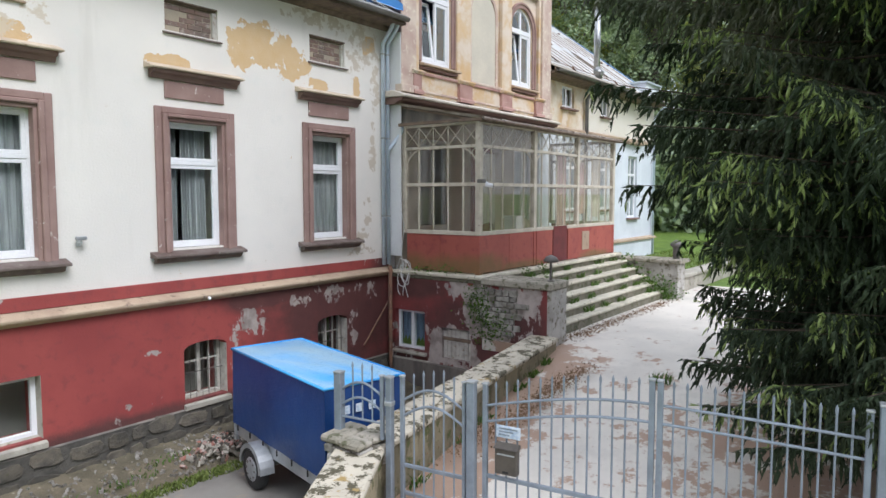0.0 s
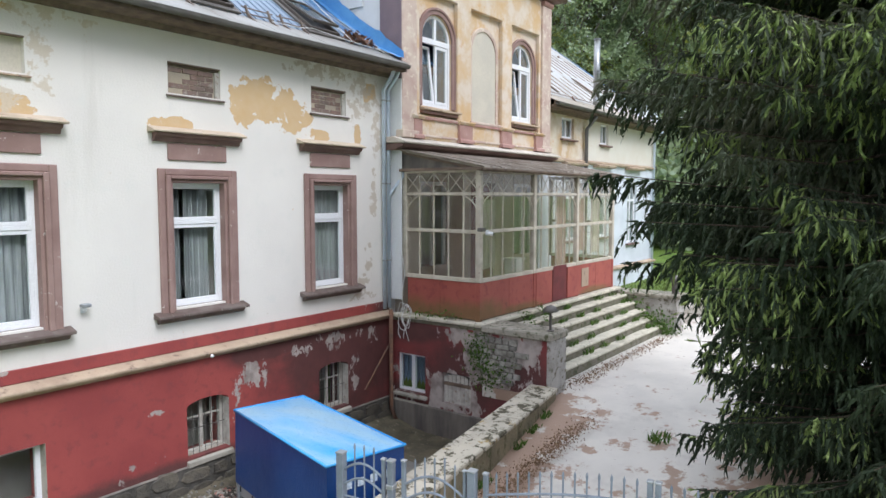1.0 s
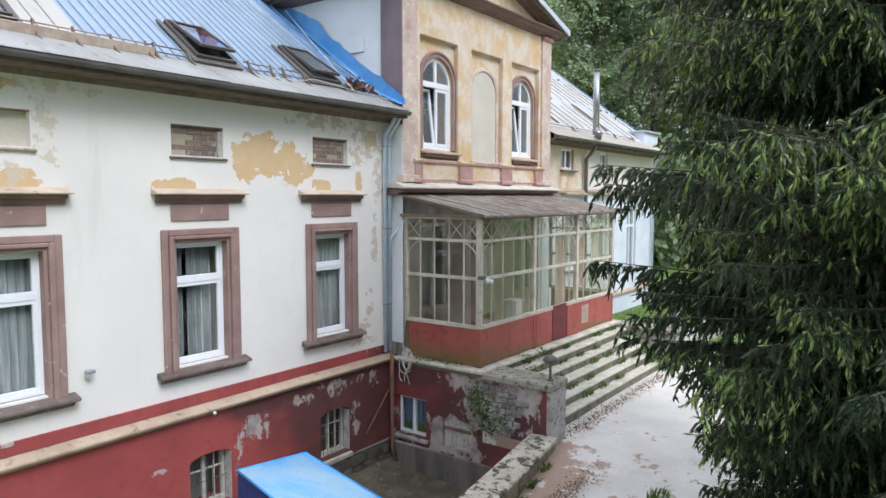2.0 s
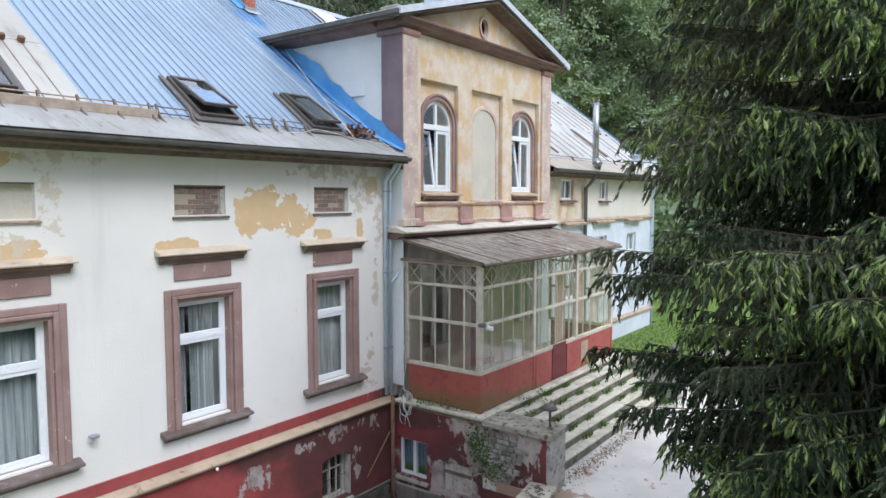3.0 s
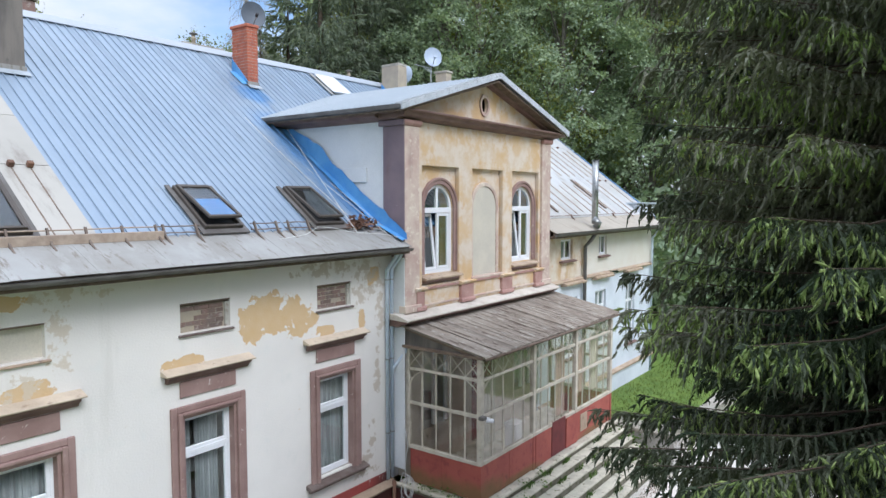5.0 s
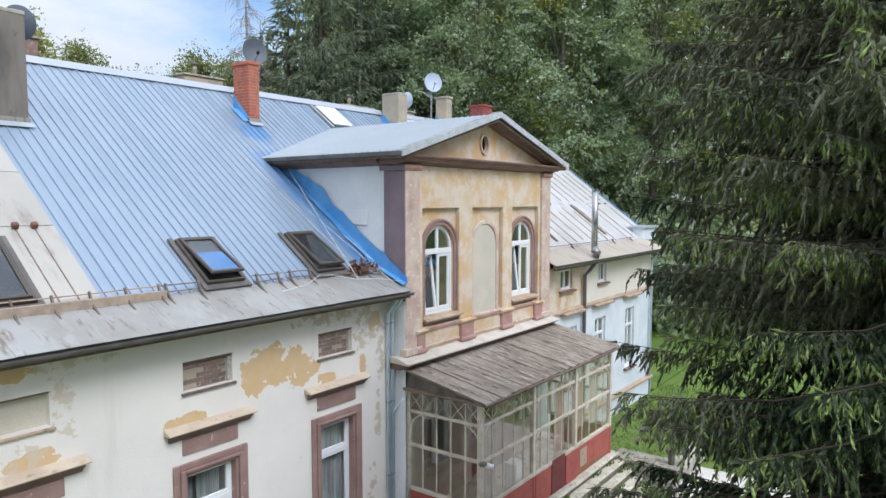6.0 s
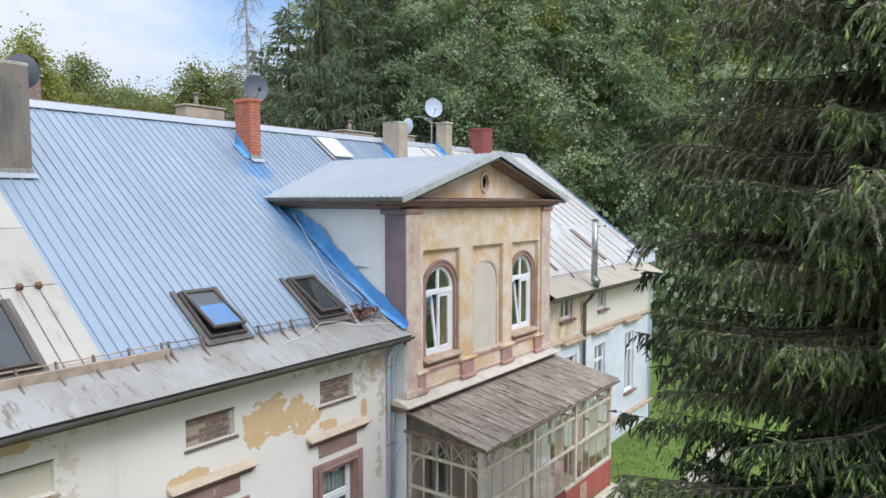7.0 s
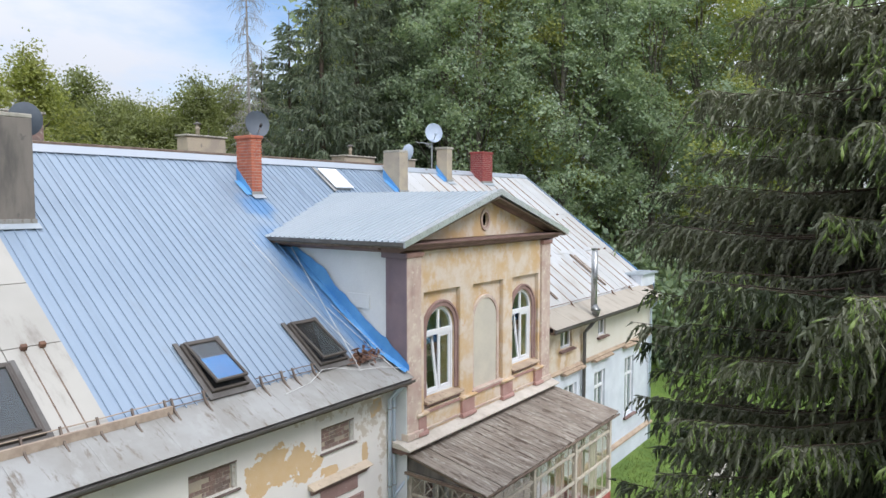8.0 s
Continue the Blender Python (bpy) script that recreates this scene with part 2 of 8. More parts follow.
M_WINGUP = bay_plaster("wing_upper_plaster", (0.52, 0.36, 0.2), (0.66, 0.6, 0.5), 20.6)
M_PINK = mauve_paint("pink_pilaster_paint", (0.48, 0.34, 0.29), (0.63, 0.53, 0.44), (0.66, 0.58, 0.48), 0.57)
M_OLDCOPING = surface("mossy_dark_coping", (0.37, 0.34, 0.285), (0.25, 0.23, 0.18), 3, dirt=(0.10, 0.10, 0.055), dirt_at=0.5, bump=0.5, dist=0.02)
M_ROSE = mauve_paint("dull_rose_pedestal_paint", (0.36, 0.2, 0.175), (0.45, 0.28, 0.24), (0.6, 0.5, 0.42), 0.62)
M_MAUVE = mauve_paint("mauve_trim_paint")
M_PURPLE = mauve_paint("dusky_purple_paint", (0.17, 0.13, 0.155), (0.22, 0.165, 0.185), (0.6, 0.58, 0.58), 0.70)
M_CORNICE = mauve_paint("brown_cornice_paint", (0.155, 0.092, 0.078), (0.22, 0.14, 0.118), (0.45, 0.36, 0.28), 0.70)
M_BEIGE = surface("beige_render_ledge", (0.50, 0.39, 0.28), (0.39, 0.29, 0.21), 2, dirt=(0.20, 0.145, 0.11), dirt_at=0.56)
M_HOODTOP = surface("cream_hood_render", (0.62, 0.52, 0.40), (0.50, 0.41, 0.31), 2.5, dirt=(0.30, 0.21, 0.15), dirt_at=0.58)
M_LEDGE = surface("pale_grey_ledge_render", (0.64, 0.59, 0.52), (0.52, 0.47, 0.40), 2.5, dirt=(0.30, 0.25, 0.2), dirt_at=0.6)
M_NICHE = surface("cream_niche_plaster", (0.62, 0.57, 0.47), (0.55, 0.51, 0.43), 1.2, dirt=(0.4, 0.36, 0.3), dirt_at=0.68)
M_SIDEWHITE = surface("white_side_plaster", (0.76, 0.77, 0.78), (0.68, 0.69, 0.7), 0.9)
M_WINGLOW = surface("bluish_white_plaster", (0.70, 0.74, 0.80), (0.6, 0.64, 0.7), 1.2, dirt=(0.42, 0.4, 0.37), dirt_at=0.66)
M_PVC = surface("white_window_plastic", (0.82, 0.83, 0.85), (0.78, 0.79, 0.82), 1, rough=0.35, bump=0.03)
M_OLDWOOD = surface("flaking_white_timber", (0.56, 0.54, 0.49), (0.40, 0.37, 0.33), 6, dirt=(0.27, 0.2, 0.15), dirt_at=0.56)
M_PORCHWOOD = surface("weathered_cream_timber", (0.60, 0.55, 0.46), (0.46, 0.41, 0.33), 5, dirt=(0.20, 0.15, 0.11), dirt_at=0.6)
M_PORCHWALL = surface("dingy_cream_plaster", (0.52, 0.46, 0.38), (0.42, 0.36, 0.29), 1.2, dirt=(0.18, 0.14, 0.11), dirt_at=0.62)
M_GLASS = glass("window_glass")
M_PORCHGLASS = glass("dusty_porch_glass", (0.97, 0.96, 0.94), 0.035)
M_SKYGLASS = glass("skylight_glass", (0.88, 0.92, 0.95), 0.03)
M_CURTAIN = surface("grey_net_curtain", (0.30, 0.31, 0.32), (0.19, 0.20, 0.21), 3, rough=0.9, stretch=(8, 8, 0.4))
M_LACE = surface("yellowed_lace", (0.55, 0.52, 0.45), (0.42, 0.40, 0.34), 4, rough=0.9, stretch=(8, 8, 0.4))
M_PINKCLOTH = surface("faded_pink_cloth", (0.50, 0.36, 0.32), (0.38, 0.27, 0.24), 4, rough=0.9, stretch=(8, 8, 0.4))
M_BLUECURTAIN = surface("blue_curtain", (0.25, 0.33, 0.45), (0.17, 0.23, 0.33), 3, rough=0.9, stretch=(8, 8, 0.4))
M_INSIDE = surface("inner_plaster", (0.42, 0.39, 0.35), None, 1)
M_FLOOR = surface("inner_boards", (0.22, 0.15, 0.1), None, 2)
M_ROOF = roof_metal("pale_blue_sheet_roof", (0.288, 0.36, 0.45), (0.325, 0.395, 0.48), (0.26, 0.30, 0.34), 0.58, 0.40, 0.32, 0.05, True)
# the roof's blue metal again, paled to paint in the sky's reflection
M_BAYROOF = roof_metal("sky_paled_bay_roof_sheets", (0.40, 0.45, 0.49), (0.44, 0.485, 0.52), (0.31, 0.33, 0.34), 0.58, 0.42, 0.3, 0.05)
M_ROOFOLD = roof_metal("stained_wing_sheets", (0.64, 0.65, 0.665), (0.57, 0.56, 0.54), (0.36, 0.30, 0.24), 0.52)
M_WINGBATTEN = surface("brown_roof_batten", (0.42, 0.335, 0.26), (0.31, 0.24, 0.185), 5)
M_CREAM = roof_metal("cream_roof_sheets", (0.46, 0.44, 0.395), (0.38, 0.365, 0.325), (0.18, 0.15, 0.12), 0.53, 0.6, 0.1)
M_WINGEAVE = roof_metal("cream_wing_eaves", (0.47, 0.42, 0.35), (0.40, 0.36, 0.30), (0.24, 0.19, 0.14), 0.5, 0.6, 0.05)
M_RIDGE = roof_metal("pale_ridge_metal", (0.40, 0.44, 0.49), (0.44, 0.475, 0.52), (0.32, 0.345, 0.38))
def eave_metal():
    n = Nodes("grey_eave_sheet")
    col = n.mix(n.step(n.noise(0.8, 5), 0.35, 0.65), (0.35, 0.35, 0.335), (0.275, 0.265, 0.24))
    col = n.mix(n.math("MULTIPLY", n.step(n.noise(2.6, 9, 0.7, stretch=(1.5, 0.6, 0.6)), 0.5, 0.66), 0.5), col, (0.40, 0.40, 0.385))
    col = n.mix(n.math("MULTIPLY", n.step(n.noise(4.5, 9, 0.72, stretch=(1.6, 0.35, 0.35)), 0.54, 0.66), 0.85), col, (0.17, 0.14, 0.105))
    n.bump(n.noise(5, 6), 0.3, 0.02)
    return n.done(col, 0.6, 0.15)


M_EAVE = eave_metal()
M_BLUE = surface("bright_blue_tarpaulin", (0.09, 0.29, 0.62), (0.16, 0.40, 0.70), 1.5, rough=0.42, bump=0.4, dist=0.03)
# one tarp: top colours hold light and sky sheen, side colour the shade
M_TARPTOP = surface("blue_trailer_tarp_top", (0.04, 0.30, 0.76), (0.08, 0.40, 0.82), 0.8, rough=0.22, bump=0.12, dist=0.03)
M_TARPLIT = surface("sky_lit_blue_trailer_tarp", (0.03, 0.36, 0.80), (0.34, 0.52, 0.66), 1.1, rough=0.3, bump=0.15, dist=0.03, stretch=(1.3, 0.3, 1.0))
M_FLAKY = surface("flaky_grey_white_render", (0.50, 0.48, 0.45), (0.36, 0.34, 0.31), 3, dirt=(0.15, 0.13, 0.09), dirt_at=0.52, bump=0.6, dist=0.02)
M_TARPSHADED = surface("shaded_blue_trailer_tarp", (0.006, 0.038, 0.16), (0.010, 0.06, 0.23), 1.2, rough=0.4, bump=0.35, dist=0.03)
M_GALV = surface("galvanised_steel", (0.46, 0.48, 0.5), (0.36, 0.38, 0.4), 5, rough=0.5, metal=0.6, bump=0.08)
M_GATE = surface("grey_painted_steel", (0.24, 0.28, 0.33), (0.19, 0.22, 0.26), 6, rough=0.5, metal=0.2, bump=0.15, dirt=(0.2, 0.13, 0.09), dirt_at=0.68)
M_PIPEBLUE = surface("light_blue_downpipe", (0.60, 0.68, 0.78), (0.52, 0.60, 0.70), 3, rough=0.45, dirt=(0.28, 0.28, 0.28), dirt_at=0.66)
M_STEEL = surface("stainless_flue_steel", (0.42, 0.43, 0.43), (0.30, 0.31, 0.31), 3, rough=0.3, metal=0.9, bump=0.03)
M_DARKPIPE = surface("dark_zinc_downpipe", (0.13, 0.13, 0.13), (0.2, 0.19, 0.18), 3, rough=0.6, metal=0.3)
M_GUTTER = surface("dark_gutter_zinc", (0.12, 0.11, 0.10), (0.17, 0.16, 0.15), 3, rough=0.6, metal=0.3)
M_TIMBER = surface("grey_brown_timber", (0.20, 0.145, 0.105), (0.12, 0.085, 0.065), 6, dirt=(0.06, 0.045, 0.04), dirt_at=0.6)
M_RUST = surface("rusty_steel", (0.20, 0.105, 0.065), (0.13, 0.075, 0.055), 8, rough=0.85)
M_GUARD = surface("weathered_brown_guard_steel", (0.20, 0.16, 0.13), (0.14, 0.105, 0.085), 8, rough=0.8)
M_FRAMEBROWN = surface("brown_skylight_frame", (0.085, 0.07, 0.058), (0.06, 0.05, 0.042), 4, rough=0.5)
M_ATTICSHADE = surface("attic_shade_sheet", (0.035, 0.032, 0.03), (0.025, 0.023, 0.022), 4)
M_BRICKRED = surface("orange_red_brick", (0.50, 0.16, 0.09), (0.40, 0.12, 0.075), 6, rand=0.16)
M_BRICKDARK = surface("painted_dark_red_brick", (0.30, 0.06, 0.055), (0.24, 0.05, 0.05), 5, rand=0.14)
M_MORTAR = surface("light_mortar", (0.46, 0.38, 0.32), (0.38, 0.3, 0.26), 6)
M_CHIMGREY = surface("sooty_grey_render", (0.21, 0.185, 0.16), (0.10, 0.092, 0.084), 1.6, dirt=(0.10, 0.094, 0.088), dirt_at=0.62, stretch=(1.8, 1.8, 0.45))
M_CHIMTAN = surface("tan_render", (0.46, 0.39, 0.29), (0.36, 0.31, 0.25), 2, dirt=(0.22, 0.2, 0.18), dirt_at=0.6)
M_CONCRETE = surface("old_concrete", (0.45, 0.42, 0.36), (0.31, 0.29, 0.245), 3, dirt=(0.17, 0.16, 0.1), dirt_at=0.57)
M_DISH = surface("grey_dish", (0.085, 0.10, 0.125), (0.11, 0.13, 0.155), 2, rough=0.6)
M_DISHLIGHT = surface("light_dish", (0.46, 0.53, 0.64), (0.4, 0.47, 0.58), 2, rough=0.5)
M_DARKMORTAR = surface("dark_mortar", (0.105, 0.098, 0.085), (0.06, 0.057, 0.05), 6, fine=40, bump=0.6, dist=0.02)
M_STONE = surface("dark_plinth_stone", (0.155, 0.135, 0.105), (0.085, 0.078, 0.066), 4, fine=30, rand=0.3, bump=0.6, dist=0.03, dirt=(0.09, 0.1, 0.05), dirt_at=0.6)
M_PALESTONE = surface("pale_rubble_stone", (0.40, 0.38, 0.34), (0.17, 0.155, 0.13), 5, rand=0.45, bump=0.6, dist=0.02, dirt=(0.10, 0.12, 0.05), dirt_at=0.58)
M_ASPHALT = surface("worn_asphalt", (0.25, 0.24, 0.215), (0.18, 0.17, 0.155), 0.9, fine=60, dirt=(0.30, 0.26, 0.2), dirt_at=0.6)
M_SOIL = surface("earth_and_gravel", (0.16, 0.135, 0.09), (0.095, 0.085, 0.055), 3, fine=30, bump=0.7, dist=0.03, dirt=(0.32, 0.28, 0.21), dirt_at=0.58)
M_GRASSGROUND = surface("mown_grass_ground", (0.10, 0.17, 0.025), (0.15, 0.23, 0.035), 1.5, fine=50, bump=0.6, dist=0.03)
M_GRASS = leafy("grass_blades", (0.09, 0.13, 0.03), (0.19, 0.235, 0.06))
M_WEED = leafy("weed_leaves", (0.05, 0.11, 0.02), (0.12, 0.2, 0.035))
M_BARK = surface("spruce_bark", (0.12, 0.085, 0.06), (0.075, 0.055, 0.042), 5, bump=0.7, dist=0.03)
M_GREYBARK = surface("grey_bark", (0.2, 0.175, 0.145), (0.13, 0.115, 0.1), 4, bump=0.6, dist=0.03)
M_DEADBARK = surface("bleached_larch_bark", (0.36, 0.33, 0.30), (0.24, 0.22, 0.2), 4, bump=0.5, dist=0.03)
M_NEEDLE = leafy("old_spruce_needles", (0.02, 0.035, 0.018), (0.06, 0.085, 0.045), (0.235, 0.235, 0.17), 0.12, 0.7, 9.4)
M_NEWNEEDLE = leafy("fresh_spruce_shoots", (0.175, 0.25, 0.075), (0.37, 0.45, 0.17), None, 0.25)
# blue and red raised to put the woods' haze into the leaf colour
M_LEAF = leafy("hazy_maple_leaves", (0.175, 0.25, 0.165), (0.43, 0.50, 0.325), (0.28, 0.35, 0.24), 0.4)
M_LEAFLIGHT = leafy("light_ash_leaves", (0.20, 0.235, 0.06), (0.39, 0.415, 0.12), (0.29, 0.30, 0.105), 0.42)
M_DARKLEAF = leafy("dark_mirrored_leaves", (0.05, 0.075, 0.045), (0.10, 0.135, 0.08), None, 0.2)
M_LEAFMID = leafy("lime_leaves", (0.15, 0.185, 0.07), (0.32, 0.35, 0.14), (0.22, 0.245, 0.11), 0.4)
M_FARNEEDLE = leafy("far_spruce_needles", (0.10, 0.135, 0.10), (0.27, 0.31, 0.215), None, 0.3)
M_BLACK = surface("black_rubber", (0.02, 0.02, 0.02), (0.03, 0.03, 0.03), 8, rough=0.8)
M_CABLE = surface("white_cable", (0.68, 0.68, 0.66), None, 8, rough=0.6)
M_MAILBOX = surface("bronze_mailbox_metal", (0.12, 0.105, 0.09), (0.09, 0.08, 0.07), 8, rough=0.45, metal=0.4)
M_PAPER = surface("pale_blue_print", (0.6, 0.66, 0.72), (0.35, 0.45, 0.6), 30, rough=0.6)
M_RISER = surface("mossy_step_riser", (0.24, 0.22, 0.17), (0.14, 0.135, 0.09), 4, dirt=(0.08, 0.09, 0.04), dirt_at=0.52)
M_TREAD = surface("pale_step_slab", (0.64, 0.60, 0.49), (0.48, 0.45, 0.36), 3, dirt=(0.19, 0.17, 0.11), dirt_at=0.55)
M_SILL = surface("dark_brown_sill", (0.115, 0.08, 0.068), (0.17, 0.135, 0.12), 4, dirt=(0.28, 0.25, 0.22), dirt_at=0.6)
M_LITTER = surface("brown_leaf_litter", (0.26, 0.16, 0.085), (0.17, 0.105, 0.06), 9)
M_RUBBLE = surface("broken_tile_rubble", (0.36, 0.14, 0.10), (0.42, 0.38, 0.34), 12, rand=0.35)
def weathered_sheet():
    n = Nodes("weathered_corrugated_sheet")
    k = n.math("ADD", n.math("MULTIPLY", n.rand(), 0.35), 0.8)
    col = n.mix(n.step(n.noise(1.2, 5), 0.35, 0.65), (0.42, 0.37, 0.315), (0.30, 0.255, 0.21))
    col = n.mix(1.0, col, n.mix(k, (0, 0, 0), (1, 1, 1)), "MULTIPLY")
    col = n.mix(n.math("MULTIPLY", n.step(n.noise(4, 9, 0.72, stretch=(3.5, 0.6, 0.6)), 0.53, 0.62), 0.8), col, (0.56, 0.52, 0.46))
    col = n.mix(n.math("MULTIPLY", n.step(n.noise(3.2, 9, 0.7, stretch=(4.5, 0.45, 0.45)), 0.52, 0.62), 0.85), col, (0.12, 0.085, 0.065))
    n.bump(n.noise(9, 7), 0.5, 0.02)
    return n.done(col, 0.85)


M_SHEETBROWN = weathered_sheet()
M_ALU = surface("bare_aluminium", (0.7, 0.72, 0.74), (0.6, 0.62, 0.64), 4, rough=0.3, metal=0.7)


def court_concrete():
    n = Nodes("stained_forecourt_concrete")
    p = n.xyz()
    col = n.mix(n.step(n.noise(0.5, 6, 0.6), 0.35, 0.65), (0.70, 0.66, 0.595), (0.565, 0.535, 0.485))
    col = n.mix(n.math("MULTIPLY", n.step(n.noise(1.6, 8, 0.68), 0.52, 0.66), 0.5), col, (0.50, 0.47, 0.43))
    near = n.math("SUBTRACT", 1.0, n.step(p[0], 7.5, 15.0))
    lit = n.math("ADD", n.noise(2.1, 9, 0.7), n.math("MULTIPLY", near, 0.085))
    # litter lies thickest under the spruce; its brown also paints in the tree's shade
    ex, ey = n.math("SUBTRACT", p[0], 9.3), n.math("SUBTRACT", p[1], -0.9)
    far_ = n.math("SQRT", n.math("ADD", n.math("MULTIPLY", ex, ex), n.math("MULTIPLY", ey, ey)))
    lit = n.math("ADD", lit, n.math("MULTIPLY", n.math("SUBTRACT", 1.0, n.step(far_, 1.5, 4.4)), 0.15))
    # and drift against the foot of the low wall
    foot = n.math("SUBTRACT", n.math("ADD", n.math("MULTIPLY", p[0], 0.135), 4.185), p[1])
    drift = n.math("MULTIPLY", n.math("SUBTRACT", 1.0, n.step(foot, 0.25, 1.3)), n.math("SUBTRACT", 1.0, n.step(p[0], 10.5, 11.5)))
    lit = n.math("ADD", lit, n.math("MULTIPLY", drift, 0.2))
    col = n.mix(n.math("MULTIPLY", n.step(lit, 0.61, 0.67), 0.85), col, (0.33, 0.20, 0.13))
    col = n.mix(n.step(n.noise(14, 6, 0.7), 0.66, 0.7), col, (0.16, 0.11, 0.08))
    n.bump(n.math("ADD", n.noise(50, 3), n.noise(6, 5)), 0.35, 0.01)
    return n.done(col, n.math("ADD", n.math("MULTIPLY", n.noise(1.2, 4), 0.5), 0.3))


M_COURT = court_concrete()

# ---- mesh helpers ----
class MB:
    """Gathers vertices and faces of one mesh."""

    def __init__(self):
        self.v, self.f = [], []

    def add(self, vs, fs):
        o = len(self.v)
        self.v += [tuple(p) for p in vs]
        self.f += [tuple(o + i for i in f) for f in fs]
        return self

    def box(self, x0, x1, y0, y1, z0, z1):
        vs = [(x, y, z) for z in (z0, z1) for x, y in ((x0, y0), (x1, y0), (x1, y1), (x0, y1))]
        return self.add(vs, [(3, 2, 1, 0), (4, 5, 6, 7), (0, 1, 5, 4), (1, 2, 6, 5), (2, 3, 7, 6), (3, 0, 4, 7)])

    def prism(self, profile, axis, a, b):
        """A closed outline (two coordinates in the order of the other axes) drawn out along an axis."""
        def at(p, k):
            return {"x": (k, p[0], p[1]), "y": (p[0], k, p[1]), "z": (p[0], p[1], k)}[axis]
        n = len(profile)
        vs = [at(p, a) for p in profile] + [at(p, b) for p in profile]
        return self.add(vs, [tuple(range(n)), tuple(range(2 * n - 1, n - 1, -1))] + [(i, i + n, (i + 1) % n + n, (i + 1) % n) for i in range(n)])

    def tube(self, pts, r, n=8, r1=None):
        """A round bar along points; r at its start, r1 at its end."""
        r1 = r if r1 is None else r1
        pts = [Vector(p) for p in pts]
        rings, up = [], Vector((0.13, 0.31, 0.94))
        for i, p in enumerate(pts):
            d = (pts[min(i + 1, len(pts) - 1)] - pts[max(i - 1, 0)]).normalized()
            u = d.cross(up if abs(d.dot(up)) < 0.95 else Vector((1, 0, 0))).normalized()
            w = d.cross(u)
            k = r + (r1 - r) * i / max(len(pts) - 1, 1)
            rings.append([p + (u * math.cos(a) + w * math.sin(a)) * k for a in (2 * math.pi * j / n for j in range(n))])
        vs = [q for ring in rings for q in ring]
        fs = [(i * n + j, i * n + (j + 1) % n, (i + 1) * n + (j + 1) % n, (i + 1) * n + j) for i in range(len(pts) - 1) for j in range(n)]
        fs += [tuple(range(n - 1, -1, -1)), tuple(range((len(pts) - 1) * n, len(pts) * n))]
        return self.add(vs, fs)

    def lathe(self, prof, n=20, at=(0, 0, 0)):
        """A turned shape about z: outline of (radius, height)."""
        vs = [(at[0] + r * math.cos(2 * math.pi * j / n), at[1] + r * math.sin(2 * math.pi * j / n), at[2] + z) for r, z in prof for j in range(n)]
        fs = [(i * n + j, i * n + (j + 1) % n, (i + 1) * n + (j + 1) % n, (i + 1) * n + j) for i in range(len(prof) - 1) for j in range(n)]
        fs += [tuple(range(n - 1, -1, -1)), tuple(range((len(prof) - 1) * n, len(prof) * n))]
        return self.add(vs, fs)

    def wall(self, axis, front, back, u0, u1, z0, z1, holes=()):
        """A wall slab across axis ('x' or 'y') from front to back with rectangular openings (u0, u1, z0, z1) cut through."""
        us = sorted({u0, u1, *[h[0] for h in holes], *[h[1] for h in holes]})
        zs = sorted({z0, z1, *[h[2] for h in holes], *[h[3] for h in holes]})
        us, zs = [u for u in us if u0 <= u <= u1], [z for z in zs if z0 <= z <= z1]
        def solid(i, j):
            if not (0 <= i < len(us) - 1 and 0 <= j < len(zs) - 1):
                return False
            u, z = (us[i] + us[i + 1]) / 2, (zs[j] + zs[j + 1]) / 2
            return not any(h[0] < u < h[1] and h[2] < z < h[3] for h in holes)
        def P(i, j, d):
            return (us[i], d, zs[j]) if axis == "y" else (d, us[i], zs[j])
        index = {}
        def V(i, j, d):
            if (i, j, d) not in index:
                index[i, j, d] = len(self.v)
                self.v.append(P(i, j, d))
            return index[i, j, d]
        for i in range(len(us) - 1):
            for j in range(len(zs) - 1):
                if not solid(i, j):
                    continue
                self.f.append((V(i, j, front), V(i + 1, j, front), V(i + 1, j + 1, front), V(i, j + 1, front)))
                self.f.append((V(i, j + 1, back), V(i + 1, j + 1, back), V(i + 1, j, back), V(i, j, back)))
                for di, dj, a, b in ((-1, 0, (i, j), (i, j + 1)), (1, 0, (i + 1, j + 1), (i + 1, j)), (0, -1, (i + 1, j), (i, j)), (0, 1, (i, j + 1), (i + 1, j + 1))):
                    if not solid(i + di, j + dj):
                        self.f.append((V(*a, front), V(*b, front), V(*b, back), V(*a, back)))
        return self

    def arch_fill(self, y0, y1, xc, r, zs, ztop, n=14, rz=None):
        """The spandrel above an arch of half width r springing at zs, up to ztop."""
        rz = r if rz is None else rz
        arc = [(xc + r * math.cos(math.pi * i / n), zs + rz * math.sin(math.pi * i / n)) for i in range(n + 1)]
        for i in range(n):
            (xa, za), (xb, zb) = arc[i], arc[i + 1]
            self.add([(xa, y0, za), (xb, y0, zb), (xb, y0, ztop), (xa, y0, ztop), (xa, y1, za), (xb, y1, zb), (xb, y1, ztop), (xa, y1, ztop)],
                     [(0, 3, 2, 1), (4, 5, 6, 7), (0, 1, 5, 4)])
        return self

    def mesh(self, name, material, bevel=0.0, smooth=False, weld=False):
        me = bpy.data.meshes.new(name)
        me.from_pydata([tuple(map(float, p)) for p in self.v], [], self.f)
        bm = bmesh.new()
        bm.from_mesh(me)
        if weld:
            bmesh.ops.remove_doubles(bm, verts=bm.verts, dist=1e-4)
        bmesh.ops.recalc_face_normals(bm, faces=bm.faces)
        if bevel:
            edges = [e for e in bm.edges if len(e.link_faces) == 2 and e.calc_face_angle(0) > 0.5]
